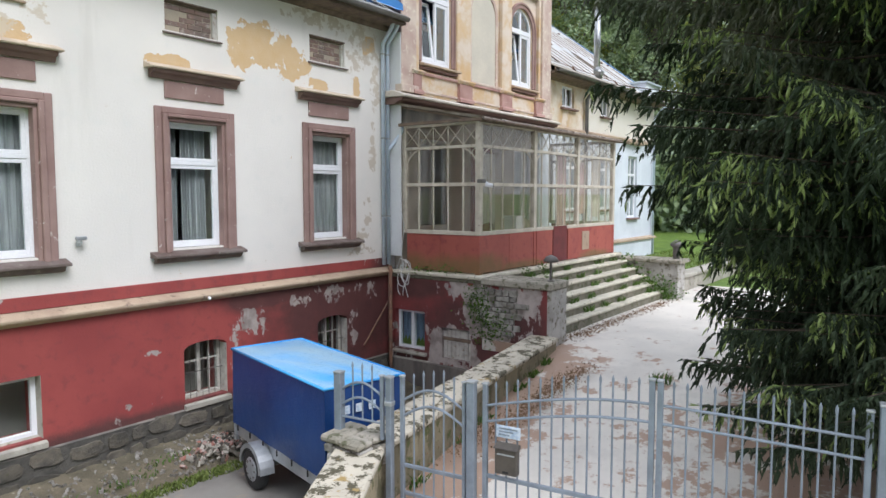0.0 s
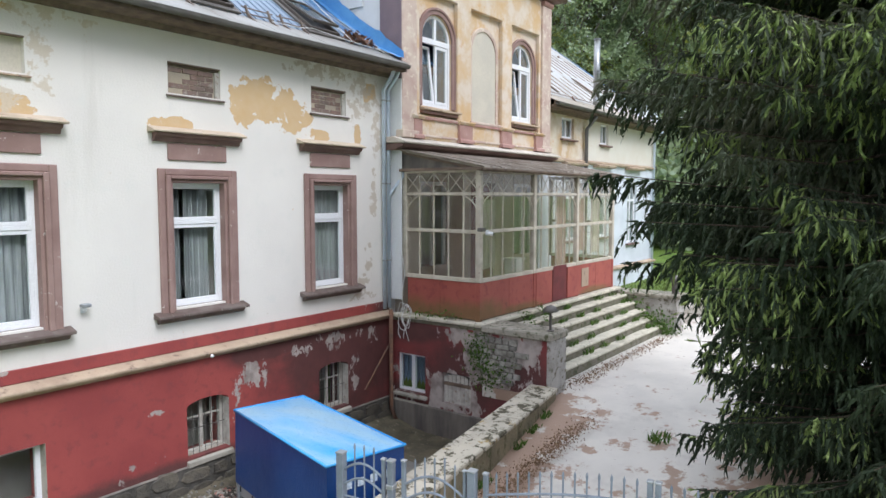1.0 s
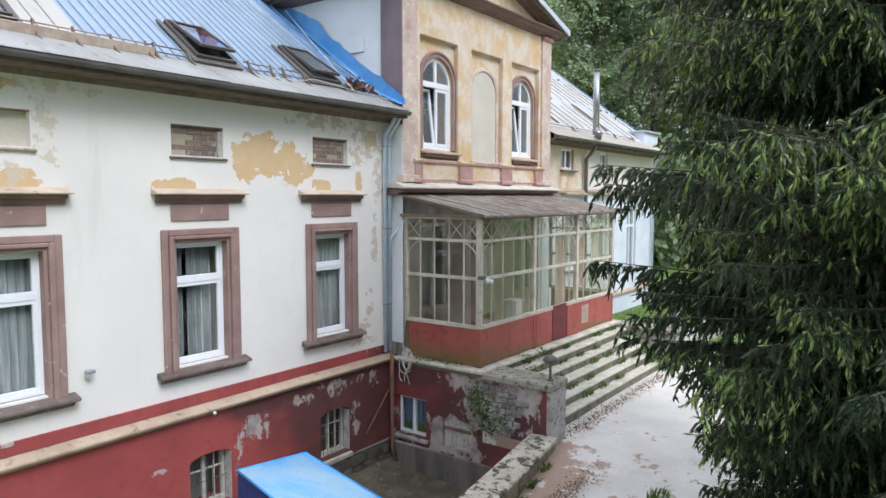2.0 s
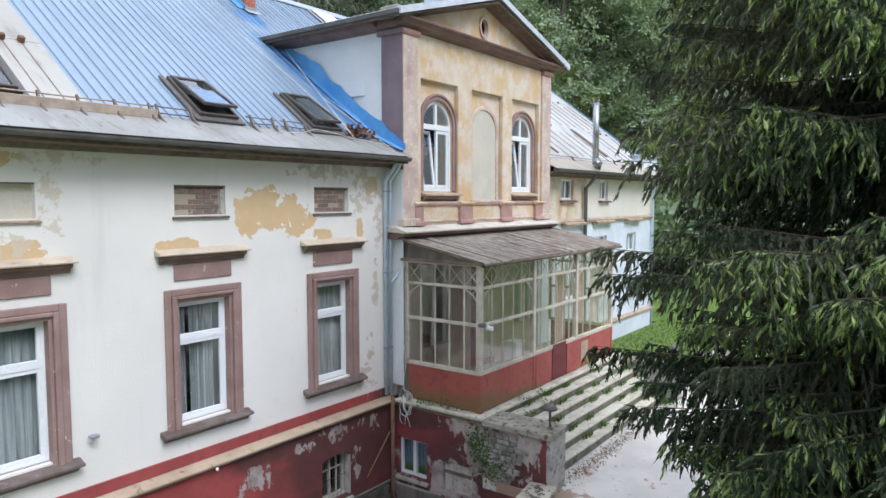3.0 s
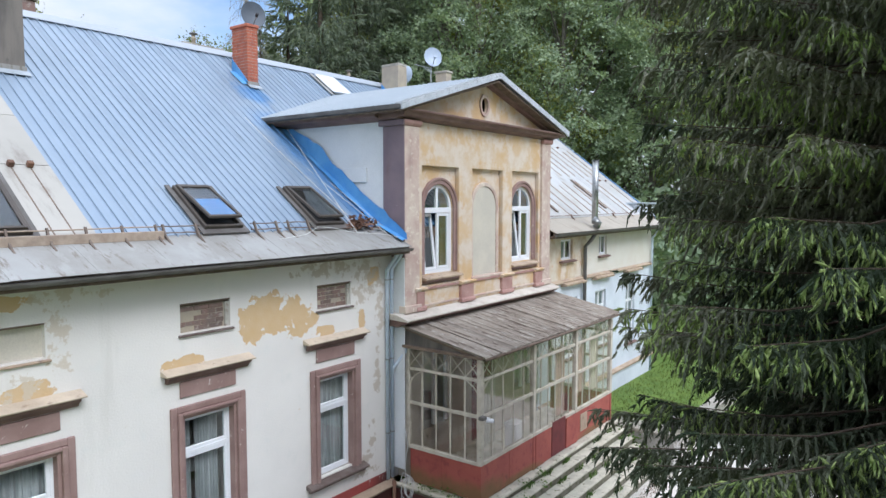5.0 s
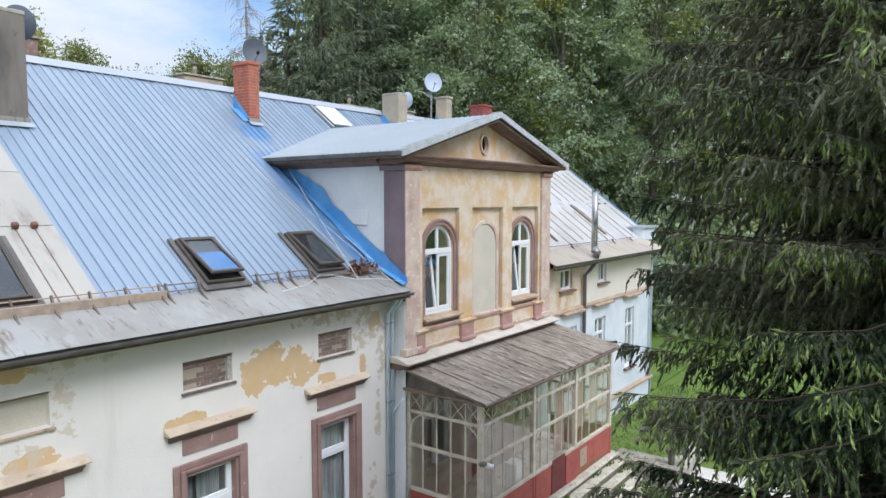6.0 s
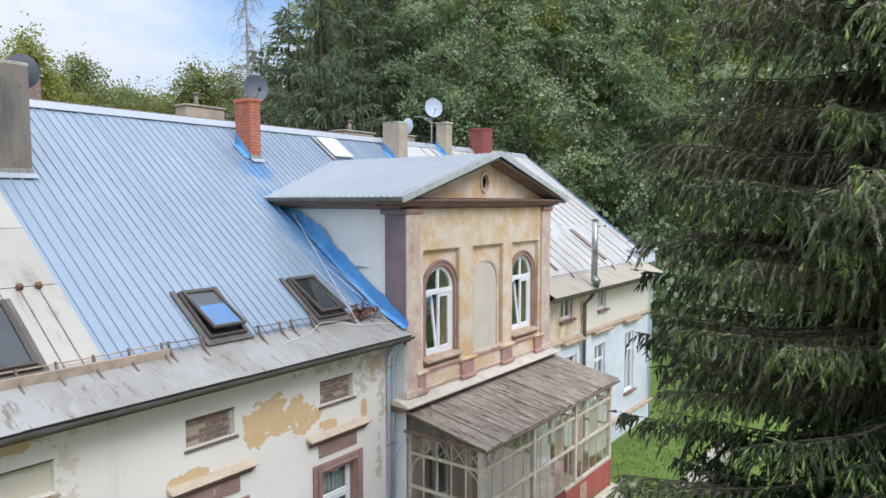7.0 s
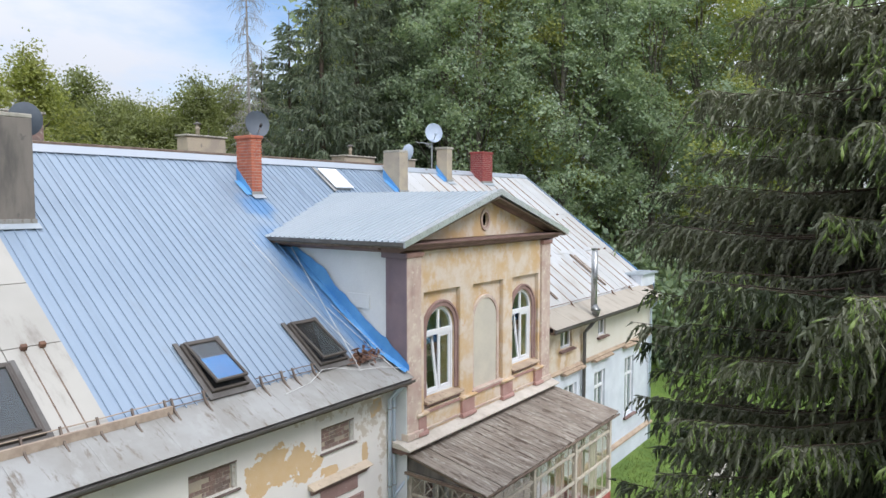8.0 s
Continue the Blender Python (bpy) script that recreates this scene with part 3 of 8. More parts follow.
            bmesh.ops.bevel(bm, geom=edges, offset=bevel, segments=1, profile=0.5, affect="EDGES", clamp_overlap=True)
        if smooth:
            for f in bm.faces:
                f.smooth = True
        bm.to_mesh(me)
        bm.free()
        me.materials.append(material)
        return me


def part(name, mb, material, parent=None, label="", bevel=0.0, smooth=False, loc=None):
    ob = new(name, mb.mesh(name, material, bevel, smooth) if isinstance(mb, MB) else mb)
    ob.parent = parent
    if loc:
        ob.location = loc
    if label:
        ob["label"] = label
    return ob


def structure(name, mb, material, label, category, bevel=0.0, smooth=False):
    return tagged(part(name, mb, material, None, "", bevel, smooth), label, category, "", "structure")


def thing(name, loc, label, category, group="", kind="", rz=0.0):
    ob = new(name)
    ob.empty_display_size = 0.2
    ob.matrix_basis = pose(*loc, 0, 0, rz)
    return tagged(ob, label, category, group, kind)


def fast_mesh(name, verts, faces, material):
    """A mesh of triangles from arrays."""
    me = bpy.data.meshes.new(name)
    me.vertices.add(len(verts))
    me.vertices.foreach_set("co", np.asarray(verts, np.float32).ravel())
    me.loops.add(len(faces) * 3)
    me.loops.foreach_set("vertex_index", np.asarray(faces, np.int32).ravel())
    me.polygons.add(len(faces))
    me.polygons.foreach_set("loop_start", np.arange(0, len(faces) * 3, 3, dtype=np.int32))
    me.materials.append(material)
    me.update(calc_edges=True)
    me.validate()
    return me


# ---- levels and main lines of the place ----
Y_FRONT = 9.40      # main front
Y_BAY = 9.10        # front of the gabled bay
X_BAY0, X_BAY1 = 10.96, 17.48
X_END = 26.85        # far end of the right wing
Z_YARD, Z_COURT = 1.08, 2.38
Z_EAVE, Z_RIDGE, Y_RIDGE = 8.62, 13.55, 15.8


def wall_line(x):
    """The middle of the low retaining wall between yard and forecourt."""
    return 4.90 + 0.135 * (x - 5.3) if x > 5.3 else 4.90 + 0.62 * (x - 5.3)


def court_z(x):
    return float(np.interp(x, [3, 5.35, 8.5, 11.2, 14], [1.55, 1.65, 2.02, 2.34, 2.38]))


def ground_sheet():
    xs = [-400, -150, -60, -20, -6, 0, 2, 3, 4, 4.7, 5.3, 6, 7, 8, 9, 10, 10.9, 11.2, 14, 18, 19, 24, 30, 40, 60, 100, 200, 400]
    vs = [-400, -150, -60, -30, -15, -8, -4, -2, -0.08, 0.08, 1, 2, 4, 8, 14, 20, 30, 45, 70, 120, 200, 400]
    mb, W = MB(), len(vs)
    for x in xs:
        for v in vs:
            xx = min(max(x, 2), 11.2)
            y = wall_line(xx) + v
            low = v > 0 and x < 11
            z = Z_YARD if low else court_z(x) - 0.04
            if v > 20 or x > 30:
                far = max(v - 18, x - 28, 0)
                z = max(z, Z_COURT) + min(far * 0.03, 3.0) if x > -100 else z
            mb.v.append((x, y, z))
    mb.f = [(i * W + j, (i + 1) * W + j, (i + 1) * W + j + 1, i * W + j + 1) for i in range(len(xs) - 1) for j in range(W - 1)]
    return mb


structure("ground", ground_sheet(), M_GRASSGROUND, "grassy ground with bare patches round the house", "ground")


def slab_strip(points_z, y_of, y_low, thick=0.2):
    """A paved sheet over x stations, between y_low and a line, following a height."""
    mb, n = MB(), len(points_z)
    for x, z in points_z:
        a, b = y_low, y_of(x)
        mb.v += [(x, a, z), (x, b, z), (x, a, z - thick), (x, b, z - thick)]
    for i in range(n - 1):
        o = i * 4
        mb.f += [(o, o + 4, o + 5, o + 1), (o + 2, o + 3, o + 7, o + 6), (o, o + 2, o + 6, o + 4), (o + 1, o + 5, o + 7, o + 3)]
    mb.f += [(0, 1, 3, 2), (4 * n - 4, 4 * n - 2, 4 * n - 1, 4 * n - 3)]
    return mb


xs_court = [3.0, 4, 5.35, 6.5, 7.5, 8.5, 9.5, 10.5]
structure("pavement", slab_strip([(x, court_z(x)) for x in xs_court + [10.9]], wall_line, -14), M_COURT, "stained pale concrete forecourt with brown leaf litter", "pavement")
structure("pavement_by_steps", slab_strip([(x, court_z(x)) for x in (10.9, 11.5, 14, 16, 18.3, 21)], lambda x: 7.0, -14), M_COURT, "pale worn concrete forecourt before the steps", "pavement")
yard = slab_strip([(x, Z_YARD + 0.012) for x in (3.0, 4.5, 6, 8, 9.5)], lambda x: 8.35, 4.2, 0.1)
structure("yard_asphalt", yard, M_ASPHALT, "worn dark asphalt of the lower yard", "road")


# ---- main house shell ----
WINDOWS = [(3.55, 3.08, 4.02), (6.38, 5.91, 6.85), (9.24, 8.79, 9.69)]   # centre, opening from, to
WZ0, WZ1 = 4.25, 6.19
ATTIC = [(3.02, 3.93), (5.91, 6.83), (8.78, 9.68)]
AZ0, AZ1 = 7.53, 8.0
X0 = -1.0
structure("wall_front", MB().wall("y", Y_FRONT, Y_FRONT + 0.14, X0, X_BAY0, 3.42, 8.75, [(a, b, WZ0, WZ1) for _, a, b in WINDOWS] + [(a, b, AZ0, AZ1) for a, b in ATTIC]),
          M_WHITE, "white plaster front flaking to ochre patches", "wall")
structure("wall_front_inner", MB().wall("y", Y_FRONT + 0.142, Y_FRONT + 0.5, X0, X_BAY0, 3.42, 8.75, [(a, b, WZ0, WZ1) for _, a, b in WINDOWS]),
          M_INSIDE, "inner leaf of the thick front wall", "wall")
CELLAR = [(3.05, 3.94, 1.88, 2.72), (6.02, 6.80, 1.84, 2.76), (8.82, 9.60, 1.84, 2.76)]
Y_CELLAR = 9.33
cellar = MB().wall("y", Y_CELLAR, Y_CELLAR + 0.5, X0, X_BAY0, 1.72, 3.42, CELLAR)
for a, b, z0, z1 in CELLAR[1:]:
    cellar.arch_fill(Y_CELLAR, Y_CELLAR + 0.5, (a + b) / 2, (b - a) / 2, z1 - 0.11, z1, 10, 0.105)
structure("wall_cellar", cellar.mesh("wall_cellar", M_RED, 0, False, True), M_RED, "dark red painted basement wall with peeling grey patches", "wall")
structure("wall_back", MB().wall("y", 23.0, 23.4, X0, 28.0, 1.0, 10.0), M_SIDEWHITE, "plain white rear wall", "wall")
structure("wall_side", MB().wall("x", X0, X0 + 0.4, Y_FRONT + 0.5, 23.0, 1.0, 8.7), M_SIDEWHITE, "plain white side wall", "wall")
structure("floor", MB().box(X0 + 0.4, X_END - 0.4, Y_FRONT + 0.5, 22.9, 3.2, 3.42), M_FLOOR, "brown boarded ground floor", "floor")
structure("ceiling", MB().box(X0 + 0.4, X_END - 0.4, Y_FRONT + 0.5, 22.9, 6.9, 7.1), M_INSIDE, "plain inner ceiling", "ceiling")
structure("partition_wall", MB().wall("y", 13.5, 13.6, X0 + 0.4, X_END - 0.4, 3.42, 6.9), M_INSIDE, "plain inner wall behind the front rooms", "wall")

# string course: flat red band over a sloping beige ledge
structure("trim_red_band", MB().box(X0, 10.9, Y_FRONT - 0.035, Y_FRONT, 3.58, 3.76), M_REDBAND, "red painted band above the ledge", "trim", 0.006)
ledge = [(Y_FRONT, 3.42), (Y_CELLAR - 0.02, 3.39), (Y_FRONT - 0.2, 3.46), (Y_FRONT - 0.21, 3.505), (Y_FRONT, 3.582)]
structure("trim_ledge", MB().prism(ledge, "x", X0, 10.9), M_BEIGE, "beige rendered ledge along the front", "trim", 0.012)


def hooded_window(i, xc, a, b):
    w = thing("window_%d" % i, (xc, Y_FRONT, WZ0), "white plastic window in a moulded mauve surround with hood and sill", "window", "front windows", "structure")
    h = WZ1 - WZ0
    ha, hb = a - xc, b - xc
    def ring(name, m, x0, x1, z0, z1, t, y0, y1, parent, label="", bottom=True, bev=0.004):
        mb = MB().box(x0, x0 + t, y0, y1, z0, z1).box(x1 - t, x1, y0, y1, z0, z1).box(x0 + t, x1 - t, y0, y1, z1 - t, z1)
        if bottom:
            mb.box(x0 + t, x1 - t, y0, y1, z0, z0 + t)
        return part(name, mb, m, parent, label, bev)
    s = part("surround", MB().box(ha - 0.23, ha - 0.12, -0.05, 0, -0.06, h + 0.2).box(hb + 0.12, hb + 0.23, -0.05, 0, -0.06, h + 0.2).box(ha - 0.12, hb + 0.12, -0.05, 0, h + 0.1, h + 0.2),
             M_MAUVE, w, "peeling mauve moulded surround", 0.012)
    part("moulding", MB().box(ha - 0.12, ha - 0.04, -0.085, 0, -0.06, h + 0.1).box(hb + 0.04, hb + 0.12, -0.085, 0, -0.06, h + 0.1).box(ha - 0.04, hb + 0.04, -0.085, 0, h + 0.04, h + 0.1), M_MAUVE, s, "", 0.014)
    part("inner_moulding", MB().box(ha - 0.039, ha + 0.012, -0.035, 0.108, -0.06, h + 0.039).box(hb - 0.012, hb + 0.039, -0.035, 0.108, -0.06, h + 0.039).box(ha + 0.012, hb - 0.012, -0.035, 0.108, h - 0.012, h + 0.039), M_MAUVE, s, "", 0.006)
    sill = part("window_sill", MB().prism([(0.108, 0.006), (-0.17, -0.085), (-0.17, -0.125), (0.0, -0.125), (0.108, -0.125)], "x", ha - 0.35, hb + 0.34), M_SILL, w, "dark brown projecting sill", 0.006)
    part("sill_moulding", MB().prism([(0.0, -0.126), (-0.13, -0.126), (-0.08, -0.195), (0.0, -0.215)], "x", ha - 0.3, hb + 0.29), M_SILL, sill, "", 0.01)
    part("panel", MB().box(-0.52, 0.52, -0.03, 0, h + 0.33, h + 0.585), M_MAUVE, w, "flat mauve panel above the surround", 0.008)
    hood = part("hood", MB().prism([(0, h + 0.60), (-0.05, h + 0.60), (-0.08, h + 0.66), (-0.13, h + 0.68), (-0.15, h + 0.73), (0, h + 0.73)], "x", -0.76, 0.76), M_CORNICE, w, "brown moulded hood", 0.006)
    part("hood_cover", MB().prism([(0, h + 0.733), (-0.18, h + 0.733), (-0.19, h + 0.755), (0, h + 0.83)], "x", -0.83, 0.82), M_HOODTOP, hood, "beige weathered hood top", 0.004)
    f = ring("window_frame", M_PVC, ha + 0.004, hb - 0.004, 0.004, h - 0.004, 0.05, 0.11, 0.18, w, "white plastic frame")
    part("transom", MB().box(ha + 0.05, hb - 0.05, 0.106, 0.18, 1.285, 1.345), M_PVC, f, "", 0.004)
    ring("upper_sash", M_PVC, ha + 0.052, hb - 0.052, 1.347, h - 0.052, 0.05, 0.118, 0.17, f)
    ring("lower_sash", M_PVC, ha + 0.052, hb - 0.052, 0.052, 1.283, 0.055, 0.118, 0.17, f)
    for z0, z1 in ((1.397, h - 0.102), (0.107, 1.228)):
        g = part("pane", MB().box(ha + 0.102, hb - 0.102, 0.142, 0.148, z0, z1), M_GLASS, w)
        g.visible_shadow = False
    mb = MB()
    rng = random.Random(i * 7 + 1)
    def cloth(x0, x1, y):
        n = 26
        pts = [(x0 + (x1 - x0) * k / n, y + 0.03 * math.sin(k * 1.9 + rng.random()) ) for k in range(n + 1)]
        for k in range(n):
            (xa, ya), (xb, yb) = pts[k], pts[k + 1]
            mb.add([(xa, ya, 0.02), (xb, yb, 0.02), (xb, yb, h), (xa, ya, h)], [(0, 1, 2, 3)])
    if i == 2:
        cloth(ha - 0.05, -0.2, 0.26)
        cloth(-0.1, 0.32, 0.28)
    else:
        cloth(ha + 0.01, hb - 0.01, 0.26)
    part("curtain", mb, M_CURTAIN, w, "grey net curtain", smooth=True)
    if i == 2:
        part("plant_pot", MB().lathe([(0.05, 0), (0.075, 0.12), (0.07, 0.12)], 12, (-0.3, 0.36, 0.062)), M_BRICKRED, w, "small clay pot")
        lv = MB()
        for k in range(26):
            a2, e2, L = rng.uniform(0, 6.28), rng.uniform(0.4, 1.4), rng.uniform(0.1, 0.22)
            d = Vector((math.cos(a2) * math.cos(e2) * 0.6, math.sin(a2) * math.cos(e2) * 0.3, math.sin(e2)))
            o = Vector((-0.3, 0.34, 0.17))
            s2 = d.cross(Vector((0, 1, 0))).normalized() * 0.022
            lv.add([o, o + d * L * 0.6 + s2, o + d * L, o + d * L * 0.6 - s2], [(0, 1, 2, 3)])
        part("plant", lv, M_WEED, w, "small green pot plant")
    return w


for i, (xc, a, b) in enumerate(WINDOWS):
    hooded_window(i + 1, xc, a, b)


def brick_panel(parent, x0, x1, y, z0, z1, m, bh=0.075, bl=0.24, depth=0.05, seed=1, mortar=M_MORTAR, skip=0.0):
    """Bricks of their own laid in rows, before a mortar bed."""
    rng = random.Random(seed)
    made = {}
    z, row = z0, 0
    while z < z1 - 0.02:
        x = x0 - (bl / 2 if row % 2 else 0)
        while x < x1:
            a, b = max(x, x0), min(x + bl - 0.006, x1)
            top = min(z + bh - 0.006, z1)
            if b - a > 0.03 and rng.random() >= skip:
                key = (round(b - a, 3), round(top - z, 3))
                if key not in made:
                    made[key] = MB().box(0, b - a, 0, depth, 0, top - z).mesh("brick", m, 0.006)
                part("brick", made[key], m, parent, loc=(a, y + rng.uniform(-0.008, 0.008), z))
            x += bl
        z += bh
        row += 1


def blind_attic(i, a, b):
    xc = (a + b) / 2
    w = thing("attic_window_%d" % i, (xc, Y_FRONT, AZ0), "walled-up attic window with bare brick" if i > 1 else "walled-up attic window with smooth cream fill", "window", "attic windows", "structure")
    ha, hb, h = a - xc, b - xc, AZ1 - AZ0
    part("fill", MB().box(ha, hb, 0.062 if i > 1 else 0.10, 0.138, 0, h), M_CHIMTAN if i > 1 else M_NICHE, w)
    if i > 1:
        brick_panel(w, ha + 0.01, hb - 0.09, 0.055, 0.01, h - 0.06, M_BRICKOLD, 0.08, 0.27, 0.05, i, skip=0.04)
        part("lintel", MB().box(ha, hb, 0.04, 0.1, h - 0.055, h), M_TIMBER, w, "dark timber lintel", 0.006)
        part("side_board", MB().box(hb - 0.08, hb, 0.02, 0.1, 0, h - 0.056), M_OLDWOOD, w, "bare plaster reveal", 0.006)
    part("window_sill", MB().prism([(0.1, 0.0), (-0.045, -0.03), (-0.045, -0.055), (0.0, -0.055)], "x", ha - 0.04, hb + 0.06), M_BEIGE if i == 1 else M_SILL, w, "", 0.006)
    part("drip_board", MB().box(ha, hb, -0.01, 0.05, h - 0.025, h - 0.001), M_TIMBER, w, "", 0.003)


M_BRICKOLD = surface("sooty_old_brick", (0.27, 0.175, 0.145), (0.19, 0.145, 0.125), 4, rand=0.18, dirt=(0.36, 0.31, 0.27), dirt_at=0.53)
for i, (a, b) in enumerate(ATTIC):
    blind_attic(i + 1, a, b)


def cellar_window(i, a, b, z0, z1, modern):
    xc = (a + b) / 2
    w = thing("cellar_window_%d" % i, (xc, Y_CELLAR, z0), "white plastic basement window with dark glass" if modern else "old flaking white timber basement window behind bars", "window", "basement windows", "structure")
    ha, hb, h = a - xc, b - xc, z1 - z0
    m = M_PVC if modern else M_OLDWOOD
    y = 0.16 if modern else 0.2
    mb = MB()
    t = 0.07 if modern else 0.05
    mb.box(ha, ha + t, y, y + 0.07, 0, h).box(hb - t, hb, y, y + 0.07, 0, h).box(ha + t, hb - t, y, y + 0.07, 0, t).box(ha + t, hb - t, y, y + 0.07, h - t, h)
    f = part("window_frame", mb, m, w, "", 0.005)
    if not modern:
        mul = MB().box(-0.03, 0.03, y + 0.01, y + 0.06, t, h - t)
        mul.box(hb / 2 - 0.012, hb / 2 + 0.012, y + 0.015, y + 0.05, t, h - t)
        mul.box(ha + t, hb - t, y + 0.018, y + 0.048, h * 0.62 - 0.012, h * 0.62 + 0.012)
        part("glazing_bar", mul, m, f)
        for k in range(7):
            x = ha + (k + 0.5) * (hb - ha) / 7
            part("bar", MB().tube([(x, 0.11, 0.0), (x, 0.11, h - 0.03)], 0.005, 6), M_GUTTER, w)
        part("cross_bar", MB().box(ha, hb, 0.105, 0.115, h * 0.45, h * 0.45 + 0.012), M_GUTTER, w)
    g = part("pane", MB().box(ha + t, hb - t, y + 0.03, y + 0.036, t, h - t), M_GLASS, w)
    g.visible_shadow = False
    part("reveal", MB().box(hb - 0.006, hb - 0.001, 0.002, y, 0.0, h - (0.0 if modern else 0.11)), M_CONCRETE if modern else M_OLDWOOD, w, "flaking pale reveal")
    part("window_sill", MB().prism([(y, 0.02), (-0.06, -0.05), (-0.06, -0.13), (0.0, -0.14), (y, -0.14)], "x", ha - 0.02, hb + 0.04), M_CONCRETE, w, "pale concrete sill", 0.008)
    part("dark_room", MB().box(ha - 0.3, hb + 0.3, 0.9, 0.95, -0.3, h + 0.3), M_INSIDE, w)


for i, (a, b, z0, z1) in enumerate(CELLAR):
    cellar_window(i + 1, a, b, z0, z1, i == 0)


# ---- gabled bay ----
BAY_W = [(12.36, 0.545), (14.24, 0.60), (16.12, 0.545)]   # window and niche: centre, half width
Z_SPR, Z_SILL = 9.42, 7.95
bay_front = MB().wall("y", Y_BAY + 0.12, Y_BAY + 0.5, X_BAY0, X_BAY1, 7.1, 11.6, [(c - r, c + r, Z_SILL, Z_SPR + r) for c, r in BAY_W if r < 0.55])
for c, r in BAY_W:
    if r < 0.55:
        bay_front.arch_fill(Y_BAY + 0.12, Y_BAY + 0.5, c, r, Z_SPR, Z_SPR + r)
structure("wall_bay_front", bay_front.mesh("wall_bay_front", M_BAY, 0, False, True), M_BAY, "ochre plaster gable front, blotched and flaking", "wall")
BAY_FIELDS = [(11.62, 13.02), (13.58, 14.98), (15.45, 16.88)]
pil = MB().wall("y", Y_BAY, Y_BAY + 0.118, X_BAY0 + 0.5, X_BAY1 - 0.5, 7.2, 11.295, [(a, b, 7.72, 10.36) for a, b in BAY_FIELDS])
structure("wall_bay_pilasters", pil, M_BAY, "ochre plaster pilasters and frieze in relief", "wall", 0.012)
for k, (a, b) in enumerate(((X_BAY0, X_BAY0 + 0.5), (X_BAY1 - 0.5, X_BAY1))):
    structure("corner_pilaster_%d" % (k + 1), MB().box(a, b, Y_BAY - 0.06, Y_BAY + 0.118, 7.2, 11.17), M_PINK, "faded pink corner pilaster", "pilaster", 0.012)
    structure("pilaster_capital_%d" % (k + 1), MB().prism([(Y_BAY + 0.12, 11.171), (Y_BAY - 0.07, 11.171), (Y_BAY - 0.11, 11.23), (Y_BAY - 0.11, 11.295), (Y_BAY + 0.12, 11.295)], "x", a - (0.0 if k else 0.05), b + 0.04), M_ROSE, "dull rose moulded pilaster capital", "pilaster", 0.008)
    structure("pilaster_base_%d" % (k + 1), MB().box(a - 0.03, b + 0.03, Y_BAY - 0.1, Y_BAY + 0.1, 7.2, 7.36), M_PINK, "faded pink pilaster base", "pilaster", 0.015)
for s, (x, xi) in enumerate(((X_BAY0, X_BAY0 + 0.4), (X_BAY1 - 0.4, X_BAY1))):
    structure("wall_bay_side_%d" % (s + 1), MB().wall("x", x, xi, Y_BAY + 0.502, 14.0, 3.42, 11.55), M_SIDEWHITE, "white plaster side of the bay", "wall")
structure("trim_purple_return", MB().box(X_BAY0 - 0.03, X_BAY0, Y_BAY - 0.06, Y_BAY + 0.52, 8.4, 11.17), M_PURPLE, "dusky purple return of the corner pilaster", "pilaster", 0.006)
structure("trim_return_capital", MB().box(X_BAY0 - 0.09, X_BAY0 - 0.031, Y_BAY - 0.1, Y_BAY + 0.6, 11.172, 11.29), M_PURPLE, "purple return of the capital", "pilaster", 0.01)
structure("trim_pink_return", MB().box(X_BAY0 - 0.02, X_BAY0, Y_BAY - 0.05, Y_BAY + 0.3, 3.8, 8.39), M_SIDEWHITE, "white lower return of the bay corner", "wall", 0.006)
structure("trim_blind_panel", MB().box(X_BAY0 - 0.035, X_BAY0, 10.1, 10.75, 10.0, 10.32), M_SIDEWHITE, "shallow plaster panel on the bay side", "trim", 0.006)

# entablature and pediment
ent = [(Y_BAY + 0.5, 11.30), (Y_BAY - 0.02, 11.30), (Y_BAY - 0.06, 11.34), (Y_BAY - 0.2, 11.36), (Y_BAY - 0.22, 11.42), (Y_BAY - 0.3, 11.46), (Y_BAY - 0.3, 11.50), (Y_BAY + 0.5, 11.53)]
structure("trim_entablature", MB().prism(ent, "x", X_BAY0 - 0.2, X_BAY1 + 0.2), M_CORNICE, "brown moulded cornice under the gable", "cornice", 0.008)
side_ent = [(X_BAY0 + 0.2, 11.24), (X_BAY0 - 0.12, 11.3), (X_BAY0 - 0.3, 11.36), (X_BAY0 - 0.34, 11.5), (X_BAY0 + 0.2, 11.53)]
structure("trim_side_cornice", MB().prism(side_ent, "y", Y_BAY + 0.502, 13.5), M_CORNICE, "brown eaves board along the bay side", "cornice", 0.008)
XC, Z_AP = 14.22, 12.62
tymp = MB()
half = (X_BAY1 - X_BAY0) / 2
O = (14.16, 11.93, 0.15, 0.19)   # oval light: centre x, z, half sizes
corner_angles = [math.atan2(12.55 - O[1], XC - O[0]), math.atan2(11.53 - O[1], XC - half - O[0]), math.atan2(11.53 - O[1], XC + half - O[0])]
angles = sorted([2 * math.pi * k / 24 for k in range(24)] + [a % (2 * math.pi) for a in corner_angles])
NA = len(angles)
ring_pts = [(O[0] + O[2] * math.cos(a), O[1] + O[3] * math.sin(a)) for a in angles]
def on_gable(a):
    """Where a ray at angle a from the oval's centre meets the gable's triangle."""
    dx, dz = math.cos(a), math.sin(a)
    best = 9
    for nx, nz, d in ((0, -1, -11.53), (1.02, half, 0), (-1.02, half, 0)):
        if nz == -1:
            k = (11.53 - O[1]) / dz if dz < -1e-6 else 9
        else:
            den = nx * dx + nz * dz
            k = (half * 12.55 + nx * XC - nx * O[0] - half * O[1]) / den if den > 1e-6 else 9
        if 0 < k < best:
            best = k
    return (O[0] + dx * best, O[1] + dz * best)
